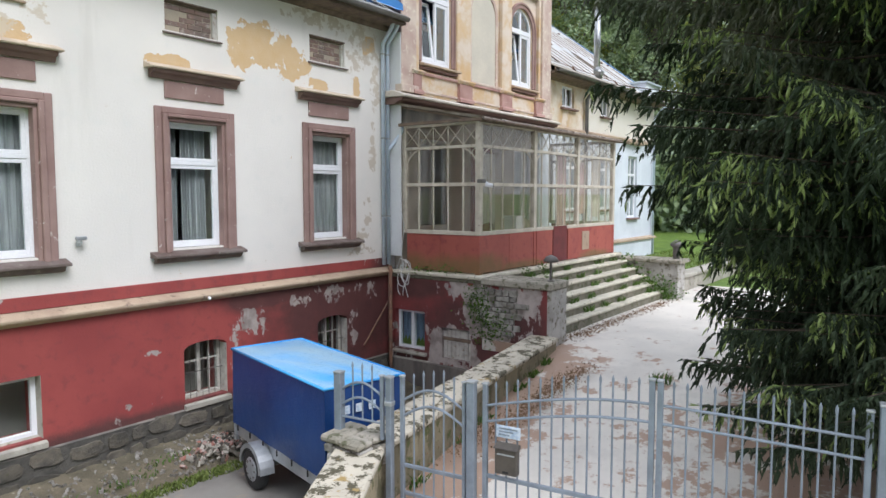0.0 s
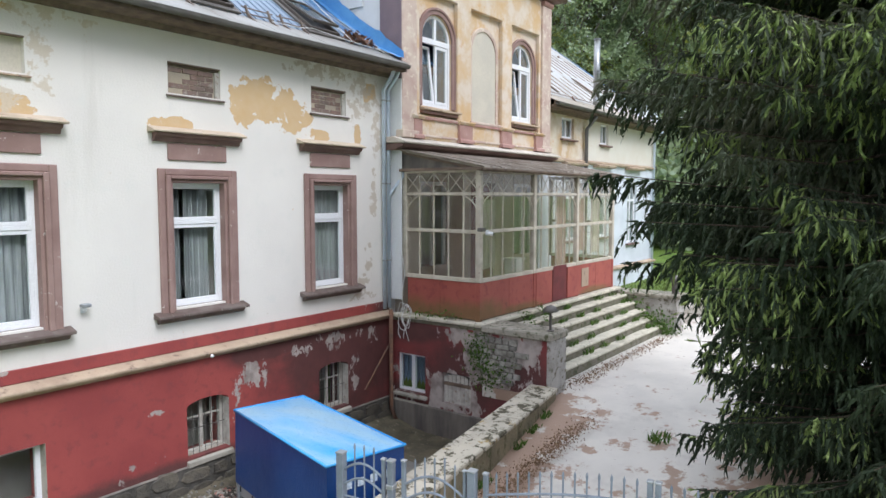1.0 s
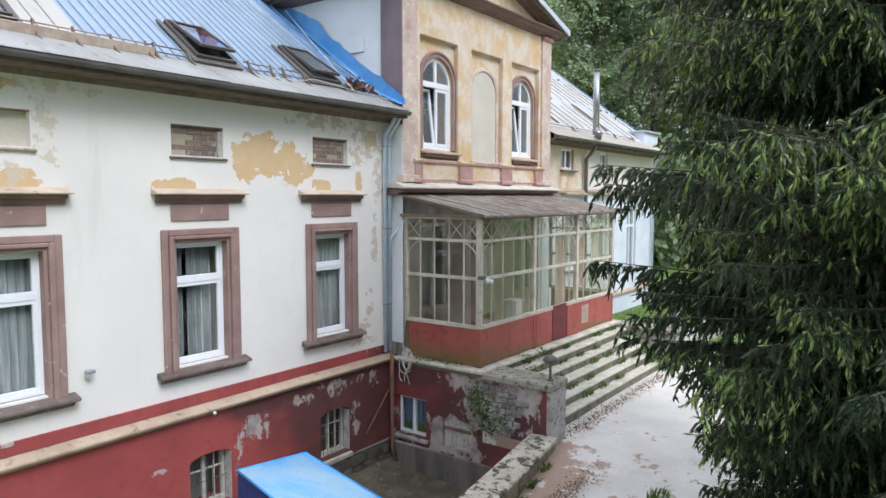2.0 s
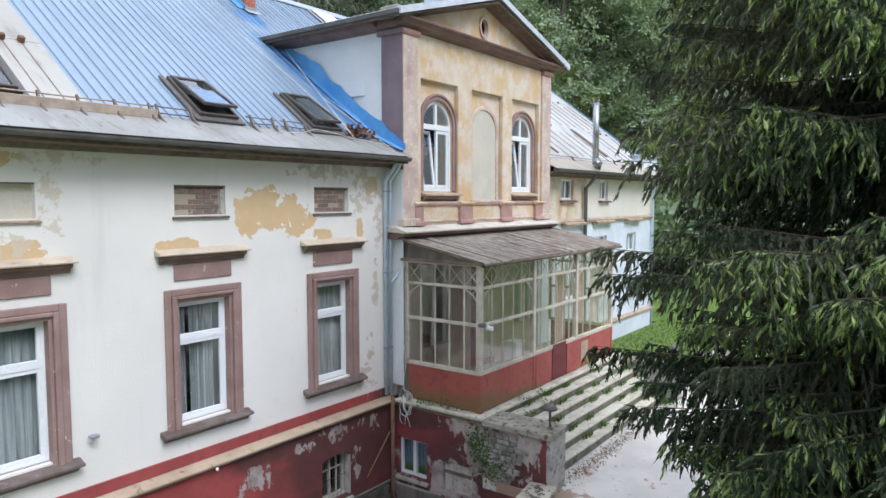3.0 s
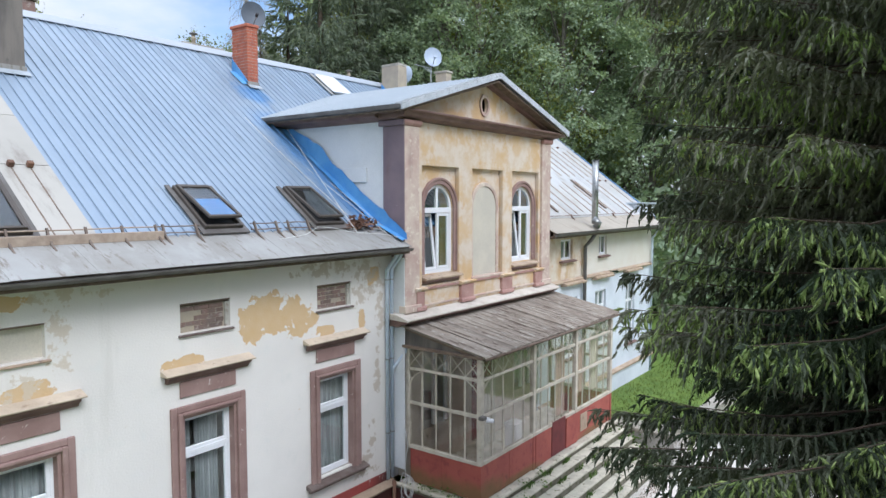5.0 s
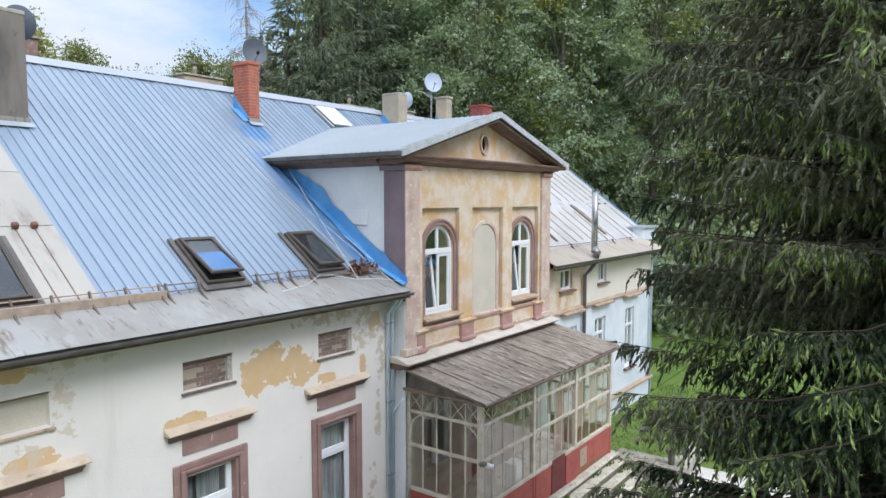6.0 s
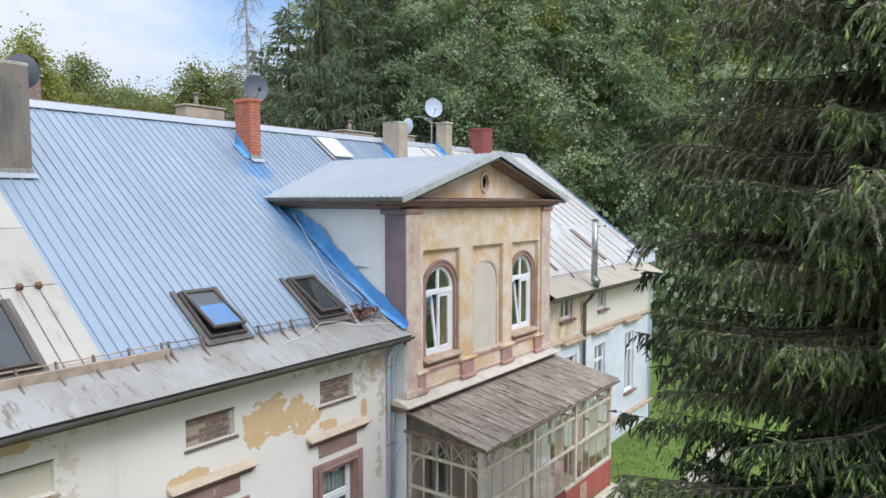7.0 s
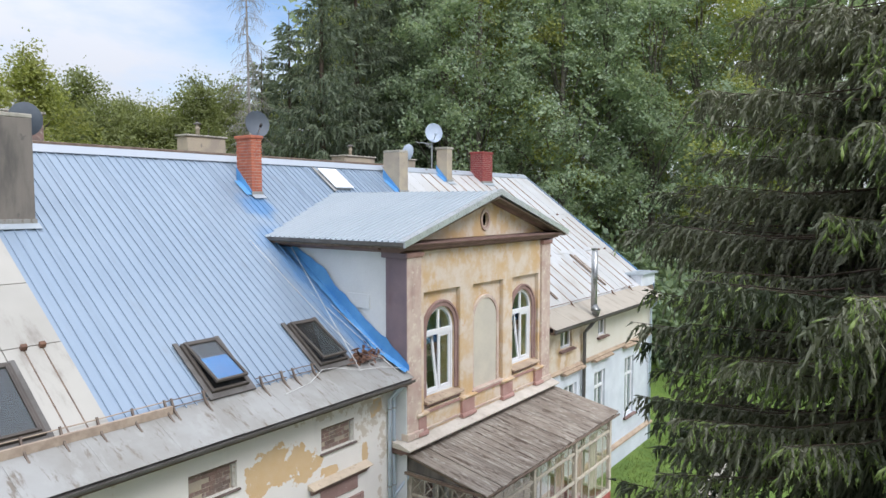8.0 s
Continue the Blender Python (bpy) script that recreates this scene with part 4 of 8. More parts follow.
outer = [on_gable(a) for a in angles]
for y, flip in ((Y_BAY + 0.06, 0), (Y_BAY + 0.13, 1)):
    tymp.add([(x, y, z) for x, z in ring_pts + outer], [(k, (k + 1) % NA, NA + (k + 1) % NA, NA + k) for k in range(NA)])
tymp.add([(x, y, z) for y in (Y_BAY + 0.06, Y_BAY + 0.13) for x, z in ring_pts], [(k, (k + 1) % NA, NA + (k + 1) % NA, NA + k) for k in range(NA)])
structure("wall_tympanum", tymp, M_BAY, "ochre plaster gable field with an oval light", "wall")
ovl = MB()
for k in range(24):
    a0, a1 = 2 * math.pi * k / 24, 2 * math.pi * (k + 1) / 24
    def q(a, s, y):
        return (O[0] + O[2] * s * math.cos(a), y, O[1] + O[3] * s * math.sin(a))
    ovl.add([q(a0, 1.0, Y_BAY + 0.02), q(a1, 1.0, Y_BAY + 0.02), q(a1, 1.4, Y_BAY + 0.02), q(a0, 1.4, Y_BAY + 0.02), q(a0, 1.0, Y_BAY + 0.06), q(a1, 1.0, Y_BAY + 0.06), q(a1, 1.4, Y_BAY + 0.06), q(a0, 1.4, Y_BAY + 0.06)],
            [(0, 1, 2, 3), (0, 1, 5, 4), (3, 2, 6, 7)])
structure("trim_oval_surround", ovl, M_PINK, "pink moulded ring round the oval light", "trim")
for s in (-1, 1):
    # raking cornice under the gable's edge
    prof = [(Y_BAY + 0.3, 0.0), (Y_BAY - 0.06, 0.0), (Y_BAY - 0.10, 0.05), (Y_BAY - 0.22, 0.07), (Y_BAY - 0.26, 0.14), (Y_BAY + 0.3, 0.14)]
    mb = MB()
    n = len(prof)
    xe, ze, xa, za = XC + s * (half + 0.28), 11.395, XC, Z_AP - 0.21
    mb.v = [(xe, y, ze + z) for y, z in prof] + [(xa, y, za + z) for y, z in prof]
    mb.f = [tuple(range(n)), tuple(range(2 * n - 1, n - 1, -1))] + [(i, i + n, (i + 1) % n + n, (i + 1) % n) for i in range(n)]
    structure("trim_raking_cornice_%d" % (1 if s < 0 else 2), mb, M_CORNICE, "brown raking cornice of the gable", "cornice", 0.008)

# sill band, pedestals and the ledge above the porch
structure("trim_bay_ledge", MB().prism([(Y_BAY + 0.5, 7.09), (Y_BAY - 0.29, 7.06), (Y_BAY - 0.30, 7.1), (Y_BAY, 7.2), (Y_BAY + 0.5, 7.2)], "x", X_BAY0 - 0.22, X_BAY1 + 0.2), M_LEDGE, "pale sloping ledge below the gable front", "trim", 0.008)
structure("trim_bay_moulding", MB().prism([(Y_BAY + 0.5, 6.93), (Y_BAY - 0.02, 6.93), (Y_BAY - 0.07, 6.97), (Y_BAY - 0.2, 7.0), (Y_BAY - 0.24, 7.055), (Y_BAY + 0.5, 7.085)], "x", X_BAY0 - 0.17, X_BAY1 + 0.16), M_CORNICE, "brown moulding under the pale ledge", "trim", 0.008)
for k, (a, b) in enumerate(((13.02, 13.54), (14.86, 15.36), (16.62, 17.02), (11.34, 11.62))):
    y = Y_BAY - 0.08
    structure("pedestal_%d" % (k + 1), MB().box(a, b, y, Y_BAY + 0.05, 7.2, 7.62), M_ROSE, "rose painted pedestal under a pilaster", "pedestal", 0.012)
    structure("pedestal_cap_%d" % (k + 1), MB().prism([(Y_BAY + 0.1, 7.62), (y - 0.01, 7.62), (y - 0.05, 7.67), (y - 0.05, 7.70), (Y_BAY + 0.1, 7.72)], "x", a - 0.05, b + 0.05), M_BAY, "moulded ochre pedestal cap", "pedestal", 0.006)
    structure("pedestal_foot_%d" % (k + 1), MB().prism([(Y_BAY + 0.05, 7.2), (y - 0.04, 7.2), (y - 0.04, 7.26), (y - 0.01, 7.3), (Y_BAY + 0.05, 7.3)], "x", a - 0.03, b + 0.03), M_ROSE, "moulded pedestal foot", "pedestal", 0.006)
structure("trim_dado_cap", MB().box(X_BAY0 + 0.5, X_BAY1 - 0.5, Y_BAY - 0.045, Y_BAY, 7.632, 7.69), M_ROSE, "worn rose string along the pedestal caps", "trim", 0.01)
structure("trim_skirting_bead", MB().box(X_BAY0 + 0.5, X_BAY1 - 0.5, Y_BAY - 0.03, Y_BAY, 7.26, 7.31), M_PINK, "thin bead along the pedestal zone", "trim", 0.008)


def arch_ring(mb, c, r0, r1, zs, z0, y0, y1, n=18):
    """A band round an arched opening: two jambs and the arch."""
    mb.box(c - r1, c - r0, y0, y1, z0, zs).box(c + r0, c + r1, y0, y1, z0, zs)
    for k in range(n):
        a0, a1 = math.pi * k / n, math.pi * (k + 1) / n
        P = [(c + r * math.cos(a), y, zs + r * math.sin(a)) for y in (y0, y1) for a in (a0, a1) for r in (r0, r1)]
        mb.add(P, [(0, 1, 3, 2), (4, 6, 7, 5), (0, 2, 6, 4), (1, 5, 7, 3)])
    return mb


for k, (c, r) in enumerate(BAY_W):
    blind = r > 0.55
    w = thing("arched_window_%d" % (k + 1), (c, Y_BAY + 0.12, Z_SILL), "tall blind arched niche of smooth cream plaster" if blind else "tall white arched window, one sash tilted open, in a mauve surround", "niche" if blind else "window", "" if blind else "arched windows", "structure")
    hs = Z_SPR - Z_SILL
    if blind:
        part("surround", arch_ring(MB(), 0, r - 0.07, r + 0.03, hs, -0.2, -0.06, 0), M_PINK, w, "faded pink moulded arch", 0.01)
        nb = MB().box(-r + 0.071, r - 0.071, -0.03, -0.002, -0.2, hs)
        for j in range(18):
            a0, a1, q = math.pi * j / 18, math.pi * (j + 1) / 18, r - 0.071
            nb.add([(0, -0.03, hs), (q * math.cos(a0), -0.03, hs + q * math.sin(a0)), (q * math.cos(a1), -0.03, hs + q * math.sin(a1))], [(0, 1, 2)])
        part("field", nb, M_NICHE, w, "smooth cream plaster field")
        part("window_sill", MB().box(-r - 0.12, r + 0.12, -0.17, 0, -0.26, -0.2), M_PINK, w, "", 0.012)
        continue
    part("surround", arch_ring(MB(), 0, r + 0.005, r + 0.1, hs, 0, -0.05, 0), M_MAUVE, w, "mauve moulded arch", 0.012)
    part("outer_bead", arch_ring(MB(), 0, r + 0.1, r + 0.16, hs, 0, -0.075, 0), M_MAUVE, w, "", 0.012)
    f = part("window_frame", arch_ring(MB(), 0, r - 0.07, r, hs, 0, 0.03, 0.10), M_PVC, w, "white plastic arched frame")
    part("transom", MB().box(-r + 0.07, r - 0.07, 0.025, 0.10, hs - 0.1, hs + 0.02).box(-0.035, 0.035, 0.03, 0.09, hs + 0.02, hs + r - 0.07).box(-r + 0.07, r - 0.07, 0.03, 0.09, 0, 0.07), M_PVC, f, "", 0.004)
    sx = r - 0.075
    def sash(name, x0, x1, lean):
        mb = MB().box(0, 0.07, 0, 0.05, 0, hs - 0.18).box(x1 - x0 - 0.07, x1 - x0, 0, 0.05, 0, hs - 0.18).box(0.07, x1 - x0 - 0.07, 0, 0.05, 0, 0.07).box(0.07, x1 - x0 - 0.07, 0, 0.05, hs - 0.25, hs - 0.18)
        o = part(name, mb, M_PVC, w, "", 0.004)
        o.matrix_basis = pose(x0, 0.04, 0.075, -lean, 0, 0)
        g = part("pane", MB().box(0.07, x1 - x0 - 0.07, 0.022, 0.028, 0.07, hs - 0.25), M_GLASS, o)
        g.visible_shadow = False
    sash("tilted_sash", -sx, -0.005, 7)
    sash("fixed_sash", 0.005, sx, 0)
    q = r - 0.07
    fan = MB().prism([(q * math.cos(math.pi * j / 16), hs + 0.021 + (q - 0.03) * math.sin(math.pi * j / 16)) for j in range(17)], "y", 0.057, 0.063)
    part("pane", fan, M_GLASS, w).visible_shadow = False
    part("window_sill", MB().prism([(0.1, 0.0), (-0.22, -0.07), (-0.22, -0.11), (0.1, -0.11)], "x", -r - 0.16, r + 0.16), M_BEIGE, w, "pale sill", 0.006)
    part("sill_board", MB().box(-r - 0.1, r + 0.1, -0.15, 0.0, -0.18, -0.112), M_MAUVE, w, "", 0.01)
structure("bay_room_back", MB().wall("y", 12.4, 12.5, X_BAY0 + 0.4, X_BAY1 - 0.4, 7.1, 11.5), M_INSIDE, "inner wall of the bay room", "wall")
structure("bay_room_floor", MB().box(X_BAY0 + 0.4, X_BAY1 - 0.4, Y_BAY + 0.5, 12.4, 7.1, 7.2), M_FLOOR, "bay room floor", "floor")

# ---- roofs ----
Y_KINK, Z_KINK = 9.68, 9.02
SLOPE = (Z_RIDGE - Z_KINK) / (Y_RIDGE - Y_KINK)


def roof_z(y):
    return Z_KINK + SLOPE * (y - Y_KINK)


X_R1 = 27.75
deck = [(Y_KINK - 0.1, roof_z(Y_KINK - 0.1) - 0.05), (Y_RIDGE, Z_RIDGE - 0.05), (23.6, 8.75), (23.6, 8.55), (Y_RIDGE, Z_RIDGE - 0.25), (Y_KINK - 0.1, roof_z(Y_KINK - 0.1) - 0.2)]
roof = structure("roof", MB().prism(deck, "x", X0 - 0.3, X_R1), M_TIMBER, "timber roof deck under metal sheets", "roof")
for a, b, nm in ((X0 - 0.3, X0 + 0.1, "1"), (X_R1 - 0.9, X_R1 - 0.5, "2")):
    structure("wall_gable_" + nm, MB().prism([(Y_FRONT + 0.3, 8.5), (Y_RIDGE, Z_RIDGE - 0.3), (23.3, 8.5)], "x", a, b), M_SIDEWHITE, "plain gable end wall", "wall")
RIB, W_RIB = 0.19, 0.024
L_SLOPE = math.hypot(Y_RIDGE - Y_KINK, Z_RIDGE - Z_KINK)
ANG = math.degrees(math.atan2(Z_RIDGE - Z_KINK, Y_RIDGE - Y_KINK))


def sheet_mesh(name, m, length, width=RIB, rib=0.026, off=0.0):
    """A strip of roof sheet with one upstanding rib, lying along +y."""
    r = W_RIB
    c = width / 2
    prof = [(0, 0), (c - 0.55 * r, 0), (c - 0.4 * r, rib), (c + 0.35 * r, rib), (c + 0.6 * r, 0), (width, 0)]
    mb = MB()
    n = len(prof)
    mb.v = [(x, off, z) for x, z in prof] + [(x, length, z) for x, z in prof] + [(0, off, -0.04), (width, off, -0.04), (0, length, -0.04), (width, length, -0.04)]
    mb.f = [(i, i + 1, i + 1 + n, i + n) for i in range(n - 1)] + [(2 * n, 2 * n + 2, 2 * n + 3, 2 * n + 1), tuple(range(n - 1, -1, -1)) + (2 * n, 2 * n + 1)]
    return mb.mesh(name, m)


sheet_a = sheet_mesh("roof_sheet", M_ROOF, L_SLOPE)
X_CREAM = 4.86
rng = random.Random(5)
x = X_CREAM
while x < 17.7:
    s = part("roof_sheet", sheet_a, None, roof)
    s.matrix_basis = pose(x, Y_KINK, Z_KINK + rng.uniform(0, 0.004), ANG + rng.uniform(-0.05, 0.05), 0, 0)
    x += RIB
# the wing's slope: broad pale sheets with brown battens between them
while x < X_R1 - 0.1:
    for y0, y1 in ((0.0, 2.3), (2.31, 4.7), (4.71, L_SLOPE)):
        s = part("wing_sheet", MB().box(0.005, min(0.615, X_R1 - x), y0, y1, -0.02, 0.012), M_ROOFOLD, roof)
        s.matrix_basis = pose(x, Y_KINK, Z_KINK + rng.uniform(0, 0.012), ANG + rng.uniform(-0.08, 0.08), 0, 0)
        if rng.random() < 0.7:
            s = part("batten", MB().box(-0.022, 0.022, y0 + rng.uniform(0, 0.3), y1 - rng.uniform(0, 0.5), 0.0, 0.035), M_WINGBATTEN, roof)
            s.matrix_basis = pose(x, Y_KINK, Z_KINK + 0.006, ANG, 0, rng.uniform(-0.4, 0.4))
        if rng.random() < 0.5:
            s = part("hook", MB().box(-0.05, 0.05, y1 - 0.06, y1, 0.01, 0.07), M_RUST, roof)
            s.matrix_basis = pose(x, Y_KINK, Z_KINK, ANG, 0, 0)
    x += 0.62
# cream flat sheets at the left with two short battens
for j, (y0, y1) in enumerate(((0.0, 1.85), (1.87, 3.3), (3.32, 5.2), (5.22, L_SLOPE))):
    for k in range(6):
        a = X_CREAM - 0.86 * (k + 1)
        s = part("cream_sheet", MB().box(0.004, 0.852, y0, y1, 0, 0.02), M_CREAM, roof, bevel=0.004)
        s.matrix_basis = pose(a, Y_KINK, Z_KINK + 0.004 * (3 - j), ANG, 0, 0)
for a in (4.28, 4.55):
    s = part("batten", MB().box(-0.016, 0.016, 0.0, 1.8, 0.02, 0.03), M_TIMBER, roof, bevel=0.004)
    s.matrix_basis = pose(a, Y_KINK, Z_KINK, ANG, 0, 0)
    s = part("hook", MB().box(-0.05, 0.04, 1.78, 1.86, 0.03, 0.12), M_RUST, roof, bevel=0.01)
    s.matrix_basis = pose(a, Y_KINK, Z_KINK, ANG, 0, 0)
# white loose sheet and dark boards on the wing's slope
for a, b, y0, y1, m in ((18.25, 19.0, 0.3, 2.9, M_SIDEWHITE), (19.55, 19.7, 0.3, 2.3, M_TIMBER), (23.6, 23.75, 0.4, 2.2, M_TIMBER), (20.4, 21.3, 2.6, 4.6, M_SIDEWHITE)):
    s = part("loose_sheet", MB().box(a, b, y0, y1, 0.035, 0.06), m, roof, bevel=0.004)
    s.matrix_basis = pose(0, Y_KINK, Z_KINK, ANG, 0, 0)
ridge = [(Y_RIDGE - 0.2, roof_z(Y_RIDGE - 0.2) + 0.06), (Y_RIDGE, Z_RIDGE + 0.09), (Y_RIDGE + 0.4, Z_RIDGE - 0.2), (Y_RIDGE + 0.4, Z_RIDGE - 0.3), (Y_RIDGE, Z_RIDGE - 0.03), (Y_RIDGE - 0.2, roof_z(Y_RIDGE - 0.2) + 0.042)]
part("ridge_cap", MB().prism(ridge, "x", X0, X_R1), M_RIDGE, roof, "pale metal ridge cap", 0.006)
part("verge_board", MB().prism([(Y_KINK - 0.1, roof_z(Y_KINK - 0.1) - 0.16), (Y_RIDGE, Z_RIDGE - 0.16), (Y_RIDGE, Z_RIDGE + 0.06), (Y_KINK - 0.1, roof_z(Y_KINK - 0.1) + 0.06)], "x", X_R1, X_R1 + 0.06), M_ROOF, roof, "pale verge strip", 0.006)
structure("rear_parapet", MB().box(X0, 19.0, 16.5, 16.7, 12.2, 13.76), M_TIMBER, "dark felted edge behind the ridge", "roof", 0.02)

# eaves: a flatter grey sheet strip, gutter, soffit
def eave(x0, x1, n, tag, m_sheet):
    e = structure("eaves_" + tag, MB().prism([(8.90, 8.56), (Y_FRONT - 0.02, 8.56), (Y_FRONT - 0.02, 8.50), (8.88, 8.50)], "x", x0, x1), M_TIMBER, "dark timber soffit under grey eaves sheets", "eaves")
    L = math.hypot(Y_KINK - 8.84, Z_KINK - 8.64) + 0.1
    an = math.degrees(math.atan2(Z_KINK + 0.0 - 8.64, Y_KINK - 8.84))
    w = (x1 - x0) / n
    sm = MB().box(0, w - 0.001, 0, L, 0, 0.012).box(w - 0.014, w - 0.001, 0, L, 0.012, 0.016).mesh("eaves_sheet", m_sheet, 0.003)
    for k in range(n):
        s = part("eaves_sheet", sm, None, e)
        s.matrix_basis = pose(x0 + k * w, 8.84, 8.64 + rng.uniform(-0.004, 0.004), an, 0, 0)
    gut = MB()
    N = 8
    prof = [(8.84 + 0.065 * math.cos(a), 8.62 + 0.075 * math.sin(a)) for a in (math.pi + math.pi * k / N for k in range(N + 1))]
    prof += [(8.84 + 0.058 * math.cos(a), 8.62 + 0.066 * math.sin(a)) for a in (2 * math.pi - math.pi * k / N for k in range(N + 1))]
    gut.prism(prof, "x", x0, x1)
    part("gutter", gut, M_GUTTER, e, "dark half-round gutter")
    # thin board, coloured dark so that it also paints the eaves' shadow band
    part("frieze", MB().prism([(Y_FRONT, 8.43), (Y_FRONT - 0.05, 8.44), (Y_FRONT - 0.10, 8.5), (Y_FRONT, 8.5)], "x", x0, x1 - 0.02), M_TIMBER, e, "thin brown board under the eaves, dark to paint in their shade", 0.006)
    part("fascia", MB().box(x0, x1, 8.9, 8.94, 8.5, 8.66), M_TIMBER, e, "dark fascia board", 0.004)
    return e


eave(X0, 10.93, 11, "left", M_EAVE)
eave(17.5, 26.75, 7, "right", M_WINGEAVE)

# ---- bay roof: two slopes of corrugated sheet running back into the main roof ----
bay_roof = structure("roof_bay", MB().prism([(XC - half - 0.42, 11.45), (XC, Z_AP - 0.11), (XC + half + 0.42, 11.45), (XC + half + 0.42, 11.40), (XC, Z_AP - 0.16), (XC - half - 0.42, 11.40)], "y", Y_BAY - 0.33, 13.2), M_TIMBER, "timber deck of the gable roof", "roof")
slope_len = math.hypot(half + 0.44, Z_AP - 11.54)
slope_an = math.degrees(math.atan2(Z_AP - 11.54, half + 0.44))
for side in (0, 1):
    y = Y_BAY - 0.35
    k = 0
    W = 0.17
    while y < 15.0:
        # the sheets stop where they run into the main slope
        y_mid = y + W / 2
        run0 = 0.0
        z_main = roof_z(y_mid)
        if z_main > 11.54:
            run0 = min((z_main - 11.54) / math.sin(radians(slope_an)) - 0.05, slope_len - 0.05)
        if slope_len - run0 > 0.1:
            mb = MB()
            prof = [(0, 0), (0.06, 0), (0.07, 0.034), (0.10, 0.034), (0.11, 0), (W, 0)]
            n = len(prof)
            mb.v = [(run0, p, q) for p, q in prof] + [(slope_len, p, q) for p, q in prof] + [(run0, 0, -0.01), (run0, W, -0.01), (slope_len, 0, -0.01), (slope_len, W, -0.01)]
            mb.f = [(i, i + 1, i + 1 + n, i + n) for i in range(n - 1)] + [(2 * n, 2 * n + 2, 2 * n + 3, 2 * n + 1), tuple(range(n - 1, -1, -1)) + (2 * n, 2 * n + 1)]
            s = part("roof_sheet", mb, M_BAYROOF, bay_roof)
            if side == 0:
                s.matrix_basis = pose(XC - half - 0.44, y, 11.54, 0, -slope_an, 0)
            else:
                s.matrix_basis = pose(XC + half + 0.44, y + W, 11.54, 0, -slope_an, 180)
        y += W
        k += 1
for s in (-1, 1):
    mb = MB()
    xe, ze = XC + s * (half + 0.47), 11.50
    for y0, y1, dz0, dz1 in ((Y_BAY - 0.40, Y_BAY - 0.35, -0.07, 0.07), (Y_BAY - 0.35, Y_BAY - 0.2, 0.03, 0.07)):
        mb.add([(xe, y0, ze + dz0), (XC, y0, Z_AP + dz0 - 0.0), (XC, y1, Z_AP + dz0), (xe, y1, ze + dz0), (xe, y0, ze + dz1), (XC, y0, Z_AP + dz1), (XC, y1, Z_AP + dz1), (xe, y1, ze + dz1)],
               [(0, 1, 2, 3), (4, 7, 6, 5), (0, 4, 5, 1), (3, 2, 6, 7), (0, 3, 7, 4), (1, 5, 6, 2)])
    part("verge_flashing", mb, M_ALU, bay_roof, "bright metal verge flashing")
part("side_gutter", MB().prism([(XC - half - 0.5, 11.54), (XC - half - 0.49, 11.46), (XC - half - 0.43, 11.44), (XC - half - 0.38, 11.48), (XC - half - 0.38, 11.54), (XC - half - 0.4, 11.49), (XC - half - 0.44, 11.46), (XC - half - 0.48, 11.48)], "y", Y_BAY - 0.35, 13.3), M_GUTTER, bay_roof, "dark gutter")

# blue sheet laid in the valley between the roof and the bay
valley = MB()
N = 26
rng = random.Random(11)
rows_v = []
for k in range(N + 1):
    y = 8.95 + (13.0 - 8.95) * k / N
    z = (8.68 + (y - 8.84) * 0.45) if y < Y_KINK else roof_z(y)
    w = 0.17 + rng.uniform(-0.02, 0.02)
    up = (0.18 + 0.2 * min(1, k / 4) if k < 16 else 0.46 - 0.03 * (k - 16)) + rng.uniform(-0.035, 0.035)
    rows_v.append([(10.93 - w, y, z + 0.045), (10.93 - w * 0.5, y, z + 0.05 + rng.uniform(0, 0.02)), (10.915, y, z + 0.055), (10.905, y, z + up)])
for r in rows_v:
    valley.v += r
valley.f = [(k * 4 + i, k * 4 + i + 1, k * 4 + i + 5, k * 4 + i + 4) for k in range(N) for i in range(3)]
tagged(part("valley_sheet", valley, M_BLUE, None, smooth=False), "bright blue plastic sheet in the roof valley", "roof sheet", "", "")


